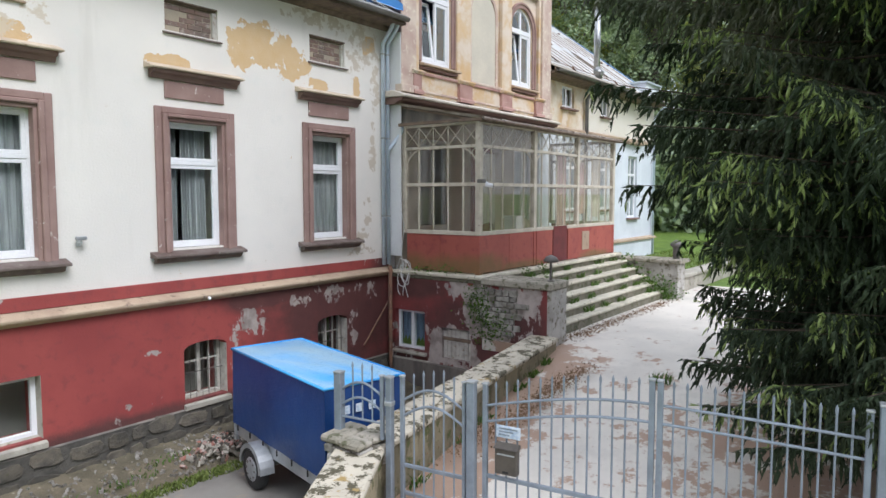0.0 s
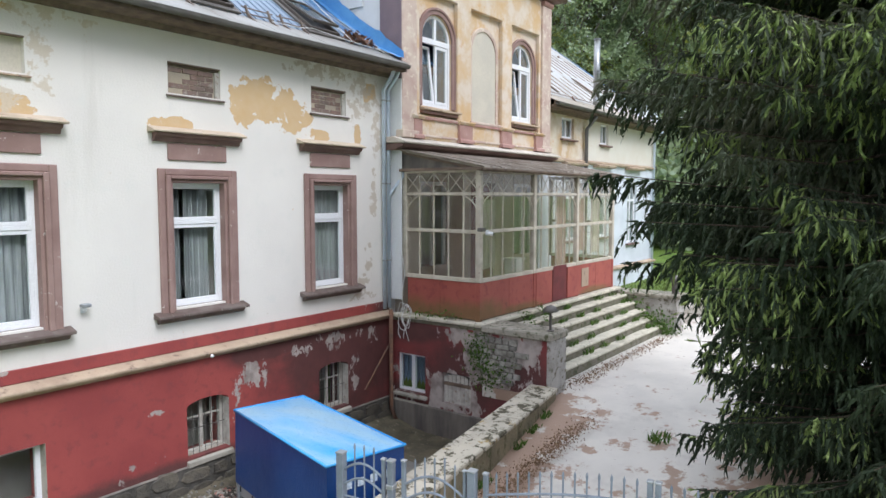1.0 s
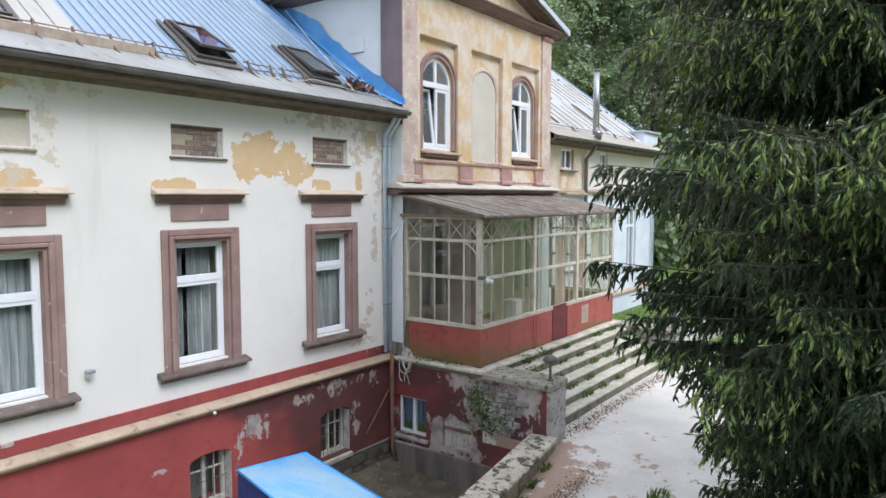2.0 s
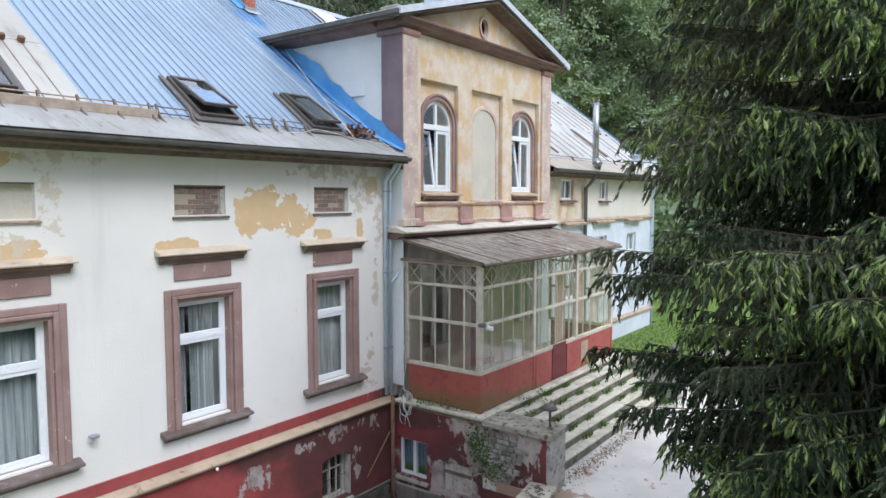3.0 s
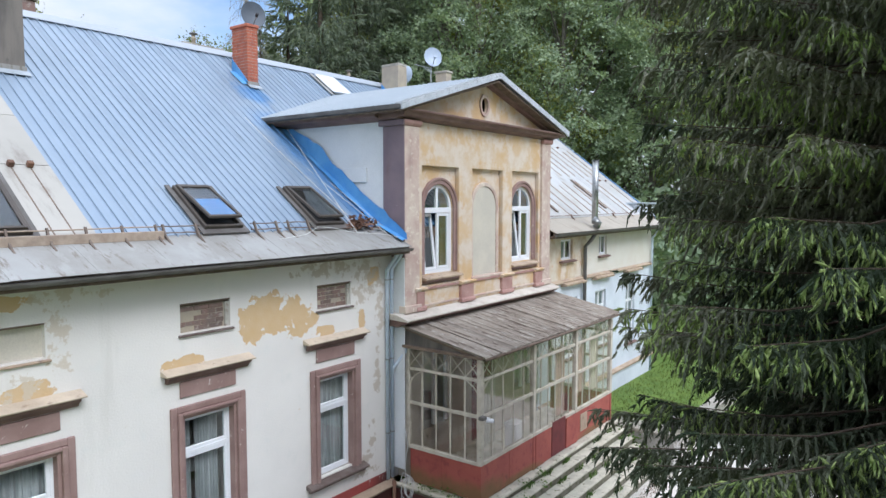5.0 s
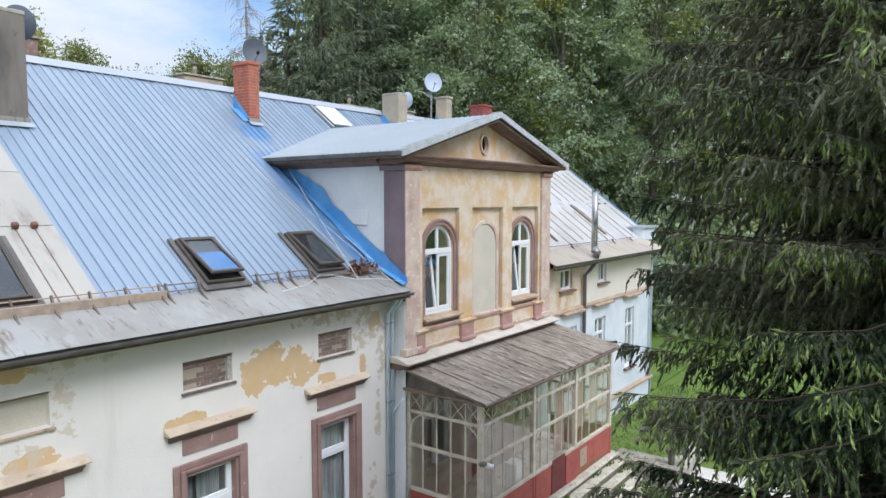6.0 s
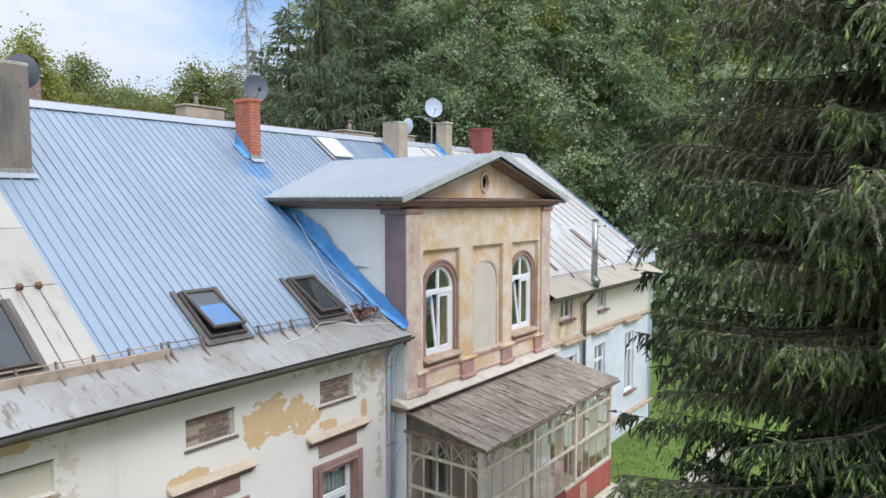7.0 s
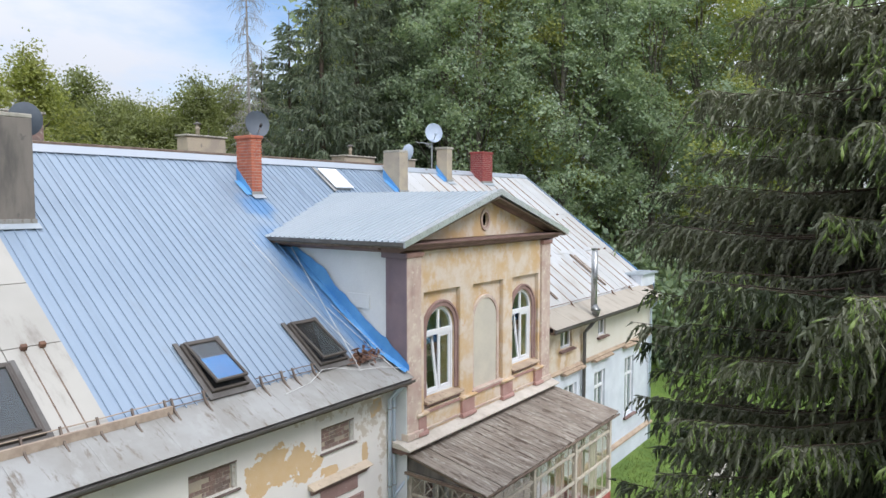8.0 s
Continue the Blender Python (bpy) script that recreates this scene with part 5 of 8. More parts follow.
def skylight(xc, y0, y1, hw, open_deg, label, blind=False):
    L = (y1 - y0) / math.cos(radians(ANG))
    w = thing("skylight", (xc, y0, roof_z(y0) + 0.03), label, "skylight", "skylights")
    w.matrix_basis = pose(xc, y0, roof_z(y0) + 0.03, ANG, 0, 0)
    t = 0.055
    part("window_frame", MB().box(-hw, -hw + t, 0, L, -0.05, 0.09).box(hw - t, hw, 0, L, -0.05, 0.09).box(-hw + t, hw - t, 0, t, -0.05, 0.09).box(-hw + t, hw - t, L - t, L, -0.05, 0.11), M_FRAMEBROWN, w, "dark brown frame", 0.008)
    part("flashing", MB().box(-hw - 0.09, -hw - 0.002, -0.12, L + 0.08, 0.0, 0.035).box(hw + 0.002, hw + 0.09, -0.12, L + 0.08, 0, 0.035).box(-hw - 0.002, hw + 0.002, -0.12, -0.002, 0, 0.035), M_GUTTER, w, "dark metal flashing", 0.004)
    # the roof is not cut: a near-black sheet paints the attic's darkness
    part("well", MB().box(-hw + t, hw - t, t, L - t, 0.0, 0.012), M_ATTICSHADE, w, "dark sheet standing for the unlit attic")
    s = part("sash", MB().box(-hw + t, -hw + t + 0.05, 0, L - 2 * t, 0, 0.05).box(hw - t - 0.05, hw - t, 0, L - 2 * t, 0, 0.05).box(-hw + t + 0.05, hw - t - 0.05, 0, 0.05, 0, 0.05).box(-hw + t + 0.05, hw - t - 0.05, L - 2 * t - 0.05, L - 2 * t, 0, 0.05), M_FRAMEBROWN, w, "brown sash", 0.006)
    s.matrix_basis = pose(0, L - t, 0.075, open_deg, 0, 0) @ pose(0, -(L - 2 * t), 0)
    part("pane", MB().box(-hw + t + 0.05, hw - t - 0.05, 0.05, L - 2 * t - 0.05, 0.02, 0.03), M_SKYGLASS, s)
    # blue sheet under the lower three fifths of the pane
    if blind:
        part("blind", MB().box(-hw + t + 0.05, hw - t - 0.05, 0.05, (L - 2 * t) * 0.6, 0.0, 0.01), M_TARPTOP, s, "blue sheet behind the lower glass")


skylight(7.0, 9.76, 10.70, 0.38, -7, "brown framed skylight, its sash with blue lower glass propped open", True)
skylight(9.46, 9.74, 10.72, 0.385, -5, "brown framed skylight beside the blue sheet")
skylight(3.55, 9.78, 10.9, 0.44, 0, "brown framed skylight among cream sheets")
hatch = thing("roof_hatch", (14.8, 14.66, roof_z(14.66)), "white closed roof hatch near the ridge", "skylight")
hatch.matrix_basis = pose(14.8, 14.66, roof_z(14.66) + 0.03, ANG, 0, 0)
part("lid", MB().box(-0.40, 0.38, 0, 1.0, 0.06, 0.10), M_PVC, hatch, "white lid", 0.01)
part("curb", MB().box(-0.29, 0.29, 0.02, 1.03, -0.05, 0.058), M_EAVE, hatch, "grey curb")
part("flashing", MB().box(-0.52, -0.41, -0.1, 1.1, 0.02, 0.04), M_EAVE, hatch, "grey flashing", 0.004)


def chimney(xa, xb, y0, depth, top, m, label, bricks=None, cap=0.04, flash=True, band=True):
    base = roof_z(y0) - 0.1
    c = thing("chimney", ((xa + xb) / 2, y0 + depth / 2, base), label, "chimney", "chimneys")
    w, d, h = (xb - xa) / 2, depth / 2, top - base
    part("shaft", MB().box(-w, w, -d, d, 0, h - 0.08), m, c, "", 0.012)
    part("cap", MB().box(-w - cap, w + cap, -d - cap, d + cap, h - 0.08, h), bricks or M_CONCRETE, c, "", 0.012)
    if bricks:
        rg = random.Random(int(xa * 10))
        shared = {}
        z, row = 0.12, 0
        while z < h - 0.1:
            for face in (0, 1):
                ln = 2 * w if face == 0 else 2 * d
                u = -ln / 2 - (0.06 if row % 2 else 0)
                while u < ln / 2 - 0.02:
                    a, b = max(u, -ln / 2), min(u + 0.155, ln / 2)
                    if b - a > 0.03:
                        key = (face, round(b - a, 3))
                        if key not in shared:
                            shared[key] = (MB().box(0, b - a, 0, 0.02, 0, 0.068) if face == 0 else MB().box(0, 0.02, 0, b - a, 0, 0.068)).mesh("brick", bricks, 0.004)
                        part("brick", shared[key], None, c, loc=((a, -d - 0.008 + rg.uniform(-0.003, 0.003), z) if face == 0 else (-w - 0.008 + rg.uniform(-0.003, 0.003), a, z)))
                    u += 0.165
            z += 0.078
            row += 1
    if band:
        part("apron", MB().box(-w - 0.02, w + 0.02, -d - 0.025, -d + 0.05, -0.02, 0.22), M_EAVE, c, "grey metal apron", 0.004)
        a2 = part("apron_sheet", MB().box(-w - 0.03, w + 0.05, -0.16, 0, 0.04, 0.05), M_BAYROOF, c, "", 0.004)
        a2.matrix_basis = pose(0, -d, 0.1, ANG, 0, 0)
    if flash:
        rise = SLOPE * depth
        part("side_flashing", MB().prism([(-d - 0.02, 0.05), (d, rise + 0.05), (d, rise + 0.4), (-d - 0.02, 0.22)], "x", -w - 0.02, -w - 0.009), M_BLUE, c, "bright blue side flashing")
        fl = part("roof_flashing", MB().box(-w - 0.2, -w - 0.01, 0, depth / math.cos(radians(ANG)) * 0.8, 0.038, 0.046), M_BLUE, c, "blue sheet on the roof", 0.004)
        fl.matrix_basis = pose(0, -d, 0.1, ANG, 0, 0)
    return c


chimney(4.86, 5.58, 13.62, 0.95, 14.0, M_CHIMGREY, "tall sooty grey rendered chimney", flash=True, cap=0.004)
chimney(11.18, 11.50, 14.42, 0.62, 14.10, M_MORTAR, "slim orange brick chimney with blue flashing", bricks=M_BRICKRED)
chimney(17.31, 17.76, 14.58, 0.72, 14.1, M_CHIMTAN, "plain tan rendered chimney", cap=0.004)
chimney(20.83, 21.18, 15.2, 0.5, 14.45, M_CHIMTAN, "slender grey rendered chimney with a slab cap")
chimney(23.3, 24.04, 15.2, 0.6, 14.42, M_MORTAR, "squat dark red brick chimney", bricks=M_BRICKDARK, flash=False)


def stub(x, y, w, d, z0, z1, m, pot, label):
    c = thing("chimney", (x, y, z0), label, "chimney", "chimneys")
    part("shaft", MB().box(-w / 2, w / 2, -d / 2, d / 2, 0, z1 - z0 - 0.06), m, c, "", 0.015)
    part("cap", MB().box(-w / 2 - 0.05, w / 2 + 0.05, -d / 2 - 0.05, d / 2 + 0.05, z1 - z0 - 0.06, z1 - z0), M_CONCRETE, c, "", 0.012)
    if pot:
        p = part("pot", MB().lathe([(0.07, 0), (0.06, 0.2), (0.1, 0.24), (0.06, 0.26), (0.06, 0.36)], 12, (-0.1 * w, 0, z1 - z0)), M_CHIMTAN, c, "small chimney pot", smooth=True)
        part("cowl", MB().lathe([(0.13, 0.36), (0.13, 0.39), (0.02, 0.44)], 12, (-0.1 * w, 0, z1 - z0)), M_GUTTER, p, "metal rain cap")


stub(13.1, 19.4, 1.4, 0.6, 12.6, 14.5, M_CHIMTAN, True, "low tan chimney behind the ridge with a pot")
stub(7.45, 18.8, 0.9, 0.6, 12.6, 14.65, M_BRICKOLD, False, "brick chimney stub behind the ridge")
stub(19.3, 18.6, 1.7, 0.7, 12.5, 14.15, M_CHIMTAN, True, "broad low chimney behind the ridge with a pot")
stub(21.3, 17.6, 0.6, 0.5, 12.6, 14.1, M_CHIMTAN, False, "low chimney behind the ridge")
pot = thing("chimney_cowl", (5.05, 14.1, 14.0), "dark metal cowl on the tall grey chimney", "chimney pot")
part("pot", MB().lathe([(0.07, 0), (0.07, 0.16), (0.09, 0.17), (0.09, 0.22)], 12), M_CHIMTAN, pot, smooth=True)
part("cap", MB().lathe([(0.15, 0.26), (0.15, 0.28), (0.02, 0.33)], 12), M_GUTTER, pot)


def dish(x, y, z, r, face, m, label, mast_from, arm=True):
    d = thing("satellite_dish", (x, y, z), label, "satellite dish", "satellite dishes")
    n, rings = 24, 5
    mb = MB()
    for i in range(rings + 1):
        q = r * i / rings
        for k in range(n):
            a = 2 * math.pi * k / n
            mb.v.append((q * math.cos(a) * 0.9, 0.25 * r * (i / rings) ** 2 * -1, q * math.sin(a)))
    mb.f = [(i * n + k, i * n + (k + 1) % n, (i + 1) * n + (k + 1) % n, (i + 1) * n + k) for i in range(rings) for k in range(n)]
    rim = len(mb.v)
    mb.v += [(vx, vy + 0.015, vz) for vx, vy, vz in mb.v[:rim]]
    mb.f += [(rim + i * n + (k + 1) % n, rim + i * n + k, rim + (i + 1) * n + k, rim + (i + 1) * n + (k + 1) % n) for i in range(rings) for k in range(n)]
    o = part("reflector", mb, m, d, smooth=True)
    o.matrix_basis = pose(0, 0, 0, -12, 0, face)
    if arm:
        s = part("arm", MB().tube([(0, 0.02, -r * 0.75), (0, -r * 0.9, -r * 0.35)], 0.018, 6), M_GALV, d)
        s.matrix_basis = pose(0, 0, 0, -12, 0, face)
        s2 = part("receiver", MB().tube([(0, -r * 0.82, -r * 0.4), (0, -r * 1.02, -r * 0.28)], 0.04, 8), M_BLACK if m == M_DISH else M_DISHLIGHT, d)
        s2.matrix_basis = pose(0, 0, 0, -12, 0, face)
    part("mast", MB().tube([(0, 0.06, mast_from - z), (0, 0.06, 0.05)], 0.022, 8), M_GALV, d, "metal mast")


dish(5.87, 14.62, 14.0, 0.34, 150, M_DISH, "large dark grey dish behind the grey chimney", 13.0, False)
dish(11.62, 14.75, 14.42, 0.36, -20, M_DISH, "dark grey dish on the brick chimney", 13.9)
dish(19.54, 16.0, 14.2, 0.30, 170, M_DISHLIGHT, "pale dish behind the tan chimney", 13.4, False)
dish(20.9, 15.9, 15.0, 0.38, -38, M_DISHLIGHT, "pale blue dish on a mast with a crossbar", 13.4)
ant = thing("aerial", (20.6, 15.95, 13.5), "thin aerial crossbar beside the pale dish", "aerial")
part("crossbar", MB().tube([(-0.75, 0, 1.1), (0.3, 0, 1.1)], 0.015, 6), M_GALV, ant)
part("mast", MB().tube([(0.25, 0, 0), (0.25, 0, 1.1)], 0.018, 6), M_GALV, ant)
for k in range(4):
    part("rod", MB().tube([(-0.1 + k * 0.1, -0.16, 0.92), (-0.05 + k * 0.1, 0.1, 1.1)], 0.008, 5), M_GALV, ant)

# snow guard above the eaves sheet
guard = thing("snow_guard", (6.5, 9.62, 9.0), "rusty sagging snow guard along the eaves", "snow guard")
rg = random.Random(4)
def guard_run(x0, x1, step, board):
    x = x0
    while x <= x1 + 0.01:
        dx = x - 6.5 + rg.uniform(-0.015, 0.015)
        part("bracket", MB().prism([(-0.30, -0.16), (-0.25, -0.17), (-0.02, -0.01), (0.06, 0.06), (0.13, 0.23), (0.095, 0.24), (0.02, 0.09), (-0.06, 0.01)], "x", dx - 0.014, dx + 0.014), M_GUARD, guard)
        x += step
    for h in (0.10, 0.2):
        pts = [(x0 - 6.5 - 0.1 + (x1 - x0 + 0.2) * k / 6, 0.035 + h * 0.4 + rg.uniform(-0.005, 0.005), h + rg.uniform(-0.006, 0.006)) for k in range(7)]
        part("rail", MB().tube(pts, 0.011, 6), M_WINGBATTEN if board else M_GUARD, guard)
    if board:
        part("board", MB().box(x0 - 6.6, x1 - 6.4, -0.01, 0.045, 0.0, 0.14), M_WINGBATTEN, guard, "weathered board", 0.008)
guard_run(2.6, 5.72, 0.52, True)
guard_run(5.86, 6.42, 0.56, False)
guard_run(7.62, 8.1, 0.48, False)
guard_run(8.38, 8.86, 0.48, False)
guard2 = thing("snow_guard", (22.0, 9.6, 9.0), "low rusty snow guard on the wing roof", "snow guard")
for k in range(5):
    part("bracket", MB().prism([(-0.1, -0.05), (0.05, 0.04), (0.08, 0.14), (0.05, 0.15), (0.0, 0.06)], "x", -3.6 + k * 1.7, -3.58 + k * 1.7), M_RUST, guard2)
part("rail", MB().tube([(-3.7, 0.07, 0.11), (0, 0.08, 0.1), (3.7, 0.07, 0.11)], 0.01, 6), M_RUST, guard2)

# small leaf and twig heap by the second skylight
heap = thing("debris_heap", (10.25, 9.62, 9.05), "heap of brown leaves and broken tile on the roof", "debris", kind="stuff")
rg = random.Random(9)
hm = MB()
for k in range(120):
    o = Vector((rg.gauss(0, 0.22), rg.gauss(0, 0.10), 0.02 + rg.random() * 0.14))
    o.z += o.y * 0.7
    a = Vector((rg.uniform(-1, 1), rg.uniform(-1, 1), rg.uniform(-0.6, 0.6))).normalized() * rg.uniform(0.03, 0.09)
    b = Vector((rg.uniform(-1, 1), rg.uniform(-1, 1), rg.uniform(-0.6, 0.6))).normalized() * 0.03
    hm.add([o - a - b, o + a - b, o + a + b, o - a + b], [(0, 1, 2, 3)])
part("leaves", hm, M_RUST, heap)

# wires over the roof
for k, (p, q, sag) in enumerate((((9.9, 12.9, 11.5), (10.3, 9.2, 8.75), 0.05), ((10.2, 13.2, 11.55), (10.75, 9.0, 8.7), 0.04), ((10.45, 13.3, 11.6), (10.9, 9.05, 8.72), 0.03), ((11.0, 13.0, 11.6), (9.8, 9.3, 8.95), 0.02))):
    w = thing("cable", p, "thin pale cable running down the roof", "cable")
    pts = [tuple((q[i] - p[i]) * t + (-sag * math.sin(math.pi * t) if i == 2 else 0) for i in range(3)) for t in (j / 10 for j in range(11))]
    part("wire", MB().tube(pts, 0.008, 5), M_CABLE, w)
cab = thing("cable", (8.0, 9.25, 8.9), "loose white cable lying along the eaves", "cable")
part("wire", MB().tube([(-0.2, 0.02, 0.03), (0.5, 0.12, 0.08), (1.0, 0.33, 0.2), (1.35, 0.3, 0.17), (1.75, 0.1, 0.07), (2.4, 0.02, 0.02), (2.9, -0.2, -0.07)], 0.006, 6), M_CABLE, cab)

# ---- right wing ----
WING_UP = [(18.89, 19.72, 7.74, 8.38), (21.75, 22.42, 7.72, 8.40)]
WING_LOW = [(19.2, 20.1, 4.6, 6.5), (21.5, 22.4, 4.6, 6.5), (24.25, 25.15, 4.25, 6.5)]
structure("wall_wing_upper", MB().wall("y", Y_FRONT, Y_FRONT + 0.5, X_BAY1, X_END, 7.05, 8.75, WING_UP), M_WINGUP, "blotched ochre and cream plaster upper wall of the wing", "wall")
structure("wall_wing_lower", MB().wall("y", Y_FRONT, Y_FRONT + 0.5, X_BAY1, X_END, 3.42, 7.05, WING_LOW), M_WINGLOW, "bluish white plaster lower wall of the wing", "wall")
structure("wall_wing_base", MB().wall("y", Y_FRONT - 0.08, Y_FRONT + 0.5, X_BAY1, X_END + 0.08, 1.0, 3.42), M_WINGLOW, "grey blue base of the wing wall", "wall")
structure("wall_wing_end", MB().wall("x", X_END - 0.4, X_END, Y_FRONT + 0.5, 23.0, 1.0, 8.7), M_WINGLOW, "white plaster end wall of the wing", "wall")
structure("trim_wing_band", MB().prism([(Y_FRONT, 7.0), (Y_FRONT - 0.1, 7.02), (Y_FRONT - 0.12, 7.08), (Y_FRONT, 7.14)], "x", X_BAY1, X_END), M_BEIGE, "thin pale band on the wing wall", "trim", 0.006)
structure("trim_wing_base", MB().prism([(Y_FRONT - 0.08, 3.36), (Y_FRONT - 0.16, 3.38), (Y_FRONT - 0.16, 3.45), (Y_FRONT, 3.5)], "x", X_BAY1, X_END + 0.1), M_BEIGE, "pale ledge over the wing base", "trim", 0.006)
for i, (a, b, z0, z1) in enumerate(WING_UP + WING_LOW):
    xc, h = (a + b) / 2, z1 - z0
    w = thing("wing_window_%d" % (i + 1), (xc, Y_FRONT, z0), "small white attic window" if i < 2 else "tall white window of the wing", "window", "wing windows", "structure")
    hw = (b - a) / 2
    f = part("window_frame", MB().box(-hw, -hw + 0.07, 0.08, 0.15, 0, h).box(hw - 0.07, hw, 0.08, 0.15, 0, h).box(-hw + 0.07, hw - 0.07, 0.08, 0.15, 0, 0.07).box(-hw + 0.07, hw - 0.07, 0.08, 0.15, h - 0.07, h), M_PVC, w, "", 0.004)
    part("mullion", MB().box(-0.04, 0.04, 0.085, 0.145, 0.07, h - 0.07), M_PVC, f)
    if i >= 2:
        part("transom", MB().box(-hw + 0.07, hw - 0.07, 0.082, 0.148, h * 0.68, h * 0.68 + 0.09), M_PVC, f)
        part("hood", MB().prism([(0, h + 0.42), (-0.2, h + 0.44), (-0.22, h + 0.5), (0, h + 0.58)], "x", -hw - 0.3, hw + 0.3), M_BEIGE, w, "pale hood", 0.006)
    part("pane", MB().box(-hw + 0.07, hw - 0.07, 0.11, 0.116, 0.07, h - 0.07), M_GLASS, w).visible_shadow = False
    part("window_sill", MB().prism([(0.08, 0.0), (-0.12, -0.03), (-0.12, -0.08), (0, -0.08)], "x", -hw - 0.1, hw + 0.1), M_CORNICE, w, "", 0.006)
    part("curtain", MB().box(-hw + 0.05, hw - 0.05, 0.3, 0.31, 0, h), M_CURTAIN, w)
box = structure("roof_box", MB().box(26.4, 27.9, 9.6, 10.6, 8.95, 9.42), M_WINGLOW, "small bluish roof box at the wing's end", "roof", 0.01)
part("cover", MB().box(26.3, 28.0, 9.5, 10.7, 9.42, 9.5), M_BAYROOF, box, "pale sheet cover", 0.01)

flue = thing("flue_pipe", (20.35, 8.95, 8.75), "shiny stainless steel flue pipe at the wing's eaves", "flue pipe")
part("pipe", MB().tube([(0, 0, 0.1), (0, 0, 2.1)], 0.1, 16), M_STEEL, flue, smooth=True)
part("collar", MB().tube([(0, 0, 1.1), (0, 0, 1.14)], 0.115, 16), M_STEEL, flue)
part("cap", MB().tube([(0, 0, 2.1), (0, 0, 2.13)], 0.115, 16), M_STEEL, flue)
part("elbow", MB().tube([(0, 0, 0.25), (-0.02, -0.12, 0.12), (0, -0.05, 0.0)], 0.13, 16), M_STEEL, flue, smooth=True)
dp = thing("downpipe", (20.4, 9.3, 2.4), "dark zinc downpipe on the wing", "downpipe", "downpipes")
part("pipe", MB().tube([(0, -0.35, 6.1), (0, -0.2, 5.9), (0, -0.02, 5.7), (0, 0, 0.0)], 0.06, 10), M_DARKPIPE, dp, smooth=True)
dp2 = thing("downpipe", (26.7, 9.3, 2.4), "pale downpipe at the wing's corner", "downpipe", "downpipes")
part("pipe", MB().tube([(0.2, -0.35, 6.15), (0.1, -0.2, 5.95), (0, 0, 5.7), (0, 0, 0)], 0.05, 10), M_PIPEBLUE, dp2, smooth=True)

# two light blue downpipes in the corner by the bay
for x, top in ((10.70, 8.45), (10.84, 8.45)):
    d = thing("downpipe", (x, 9.32, 3.62), "light blue downpipe beside the bay corner", "downpipe", "downpipes")
    pts = [(0.0, -0.3, top - 3.62 + 0.08), (0.0, -0.22, top - 3.62 - 0.05), (0, 0, top - 3.62 - 0.3), (0, 0, 0)]
    part("pipe", MB().tube(pts, 0.042, 10), M_PIPEBLUE, d, smooth=True)
    if x > 10.8:
        part("branch", MB().tube([(0.16, -0.25, 2.86), (0.16, -0.25, 2.76), (0.02, -0.03, 2.42), (0, 0, 2.32)], 0.036, 8), M_PIPEBLUE, d, "branch from the porch gutter", smooth=True)
    for z in (1.0, 2.6, 4.3):
        part("clip", MB().tube([(0, 0, z), (0, 0, z + 0.03)], 0.052, 10), M_GALV, d)
rust = thing("downpipe", (10.75, 9.2, 1.1), "rusty pipe on the dark basement wall", "downpipe", "downpipes")
part("pipe", MB().tube([(0, 0, 2.5), (0, 0, 0.4), (0.05, -0.1, 0.1)], 0.045, 8), M_RUST, rust, smooth=True)
part("slant", MB().tube([(-0.05, 0.02, 1.75), (-0.75, 0.05, 0.95)], 0.02, 6), M_RUST, rust)

# ---- porch base, steps and cheek walls ----
X_P0, X_P1, Y_P, Z_P = 11.07, 17.55, 7.20, 3.52
base_hole = [(8.42, 9.2, 1.86, 2.68)]
M_REDSTONE = red_paint("red_over_rubble_paint", 0.572, 1,
                       [(7.2, 3.2, 0.55, 0.2), (7.0, 2.7, 0.5, 0.4), (6.3, 3.1, 0.4, 0.28), (7.75, 2.0, 0.55, 0.4), (6.6, 2.5, 0.35, 0.3), (6.0, 3.2, 0.25, 0.15)],
                       [(7.4, 2.4, 1.1, 0.8), (9.0, 1.6, 0.9, 0.5), (8.6, 3.2, 0.9, 0.25), (6.2, 2.6, 0.6, 0.5)], a=(0.27, 0.055, 0.052), b=(0.19, 0.042, 0.042))
structure("porch_side_course", MB().box(10.90, 11.42, 7.02, Y_CELLAR - 0.02, 3.36, 3.438), M_RISER, "mossy concrete edge course under the porch slab", "wall", 0.015)
blocked = thing("boarded_opening", (10.92, 7.63, 1.80), "arched opening closed with pale upright planks", "opening", "", "structure")
for k in range(7):
    y = -0.35 + 0.1 * k
    hh = 0.62 - 0.9 * (y + 0.05) ** 2
    part("plank", MB().box(0.06, 0.085, y + 0.004, y + 0.096, 0, hh), M_OLDWOOD, blocked, "", 0.004)
part("cross_plank", MB().box(0.04, 0.059, -0.35, 0.35, 0.36, 0.43), M_TIMBER, blocked, "", 0.004)
part("backing", MB().box(0.12, 0.14, -0.35, 0.35, 0, 0.62), M_INSIDE, blocked)
structure("porch_plinth", MB().box(10.86, 10.918, 5.6, Y_CELLAR - 0.04, 1.0, 1.66), M_CHIMGREY, "dark damp grey base of the porch wall", "wall", 0.02)
structure("wall_porch_side", MB().wall("x", 10.92, 11.42, 5.62, Y_CELLAR, 1.0, 3.358, base_hole + [(7.28, 7.98, 1.80, 2.42)]), M_REDSTONE, "peeling red wall of the porch base over bare rubble", "wall")
structure("wall_porch_front", MB().wall("y", 7.05, 7.4, 11.42, 17.7, 1.0, 3.438), M_RISER, "concrete front of the porch base", "wall")
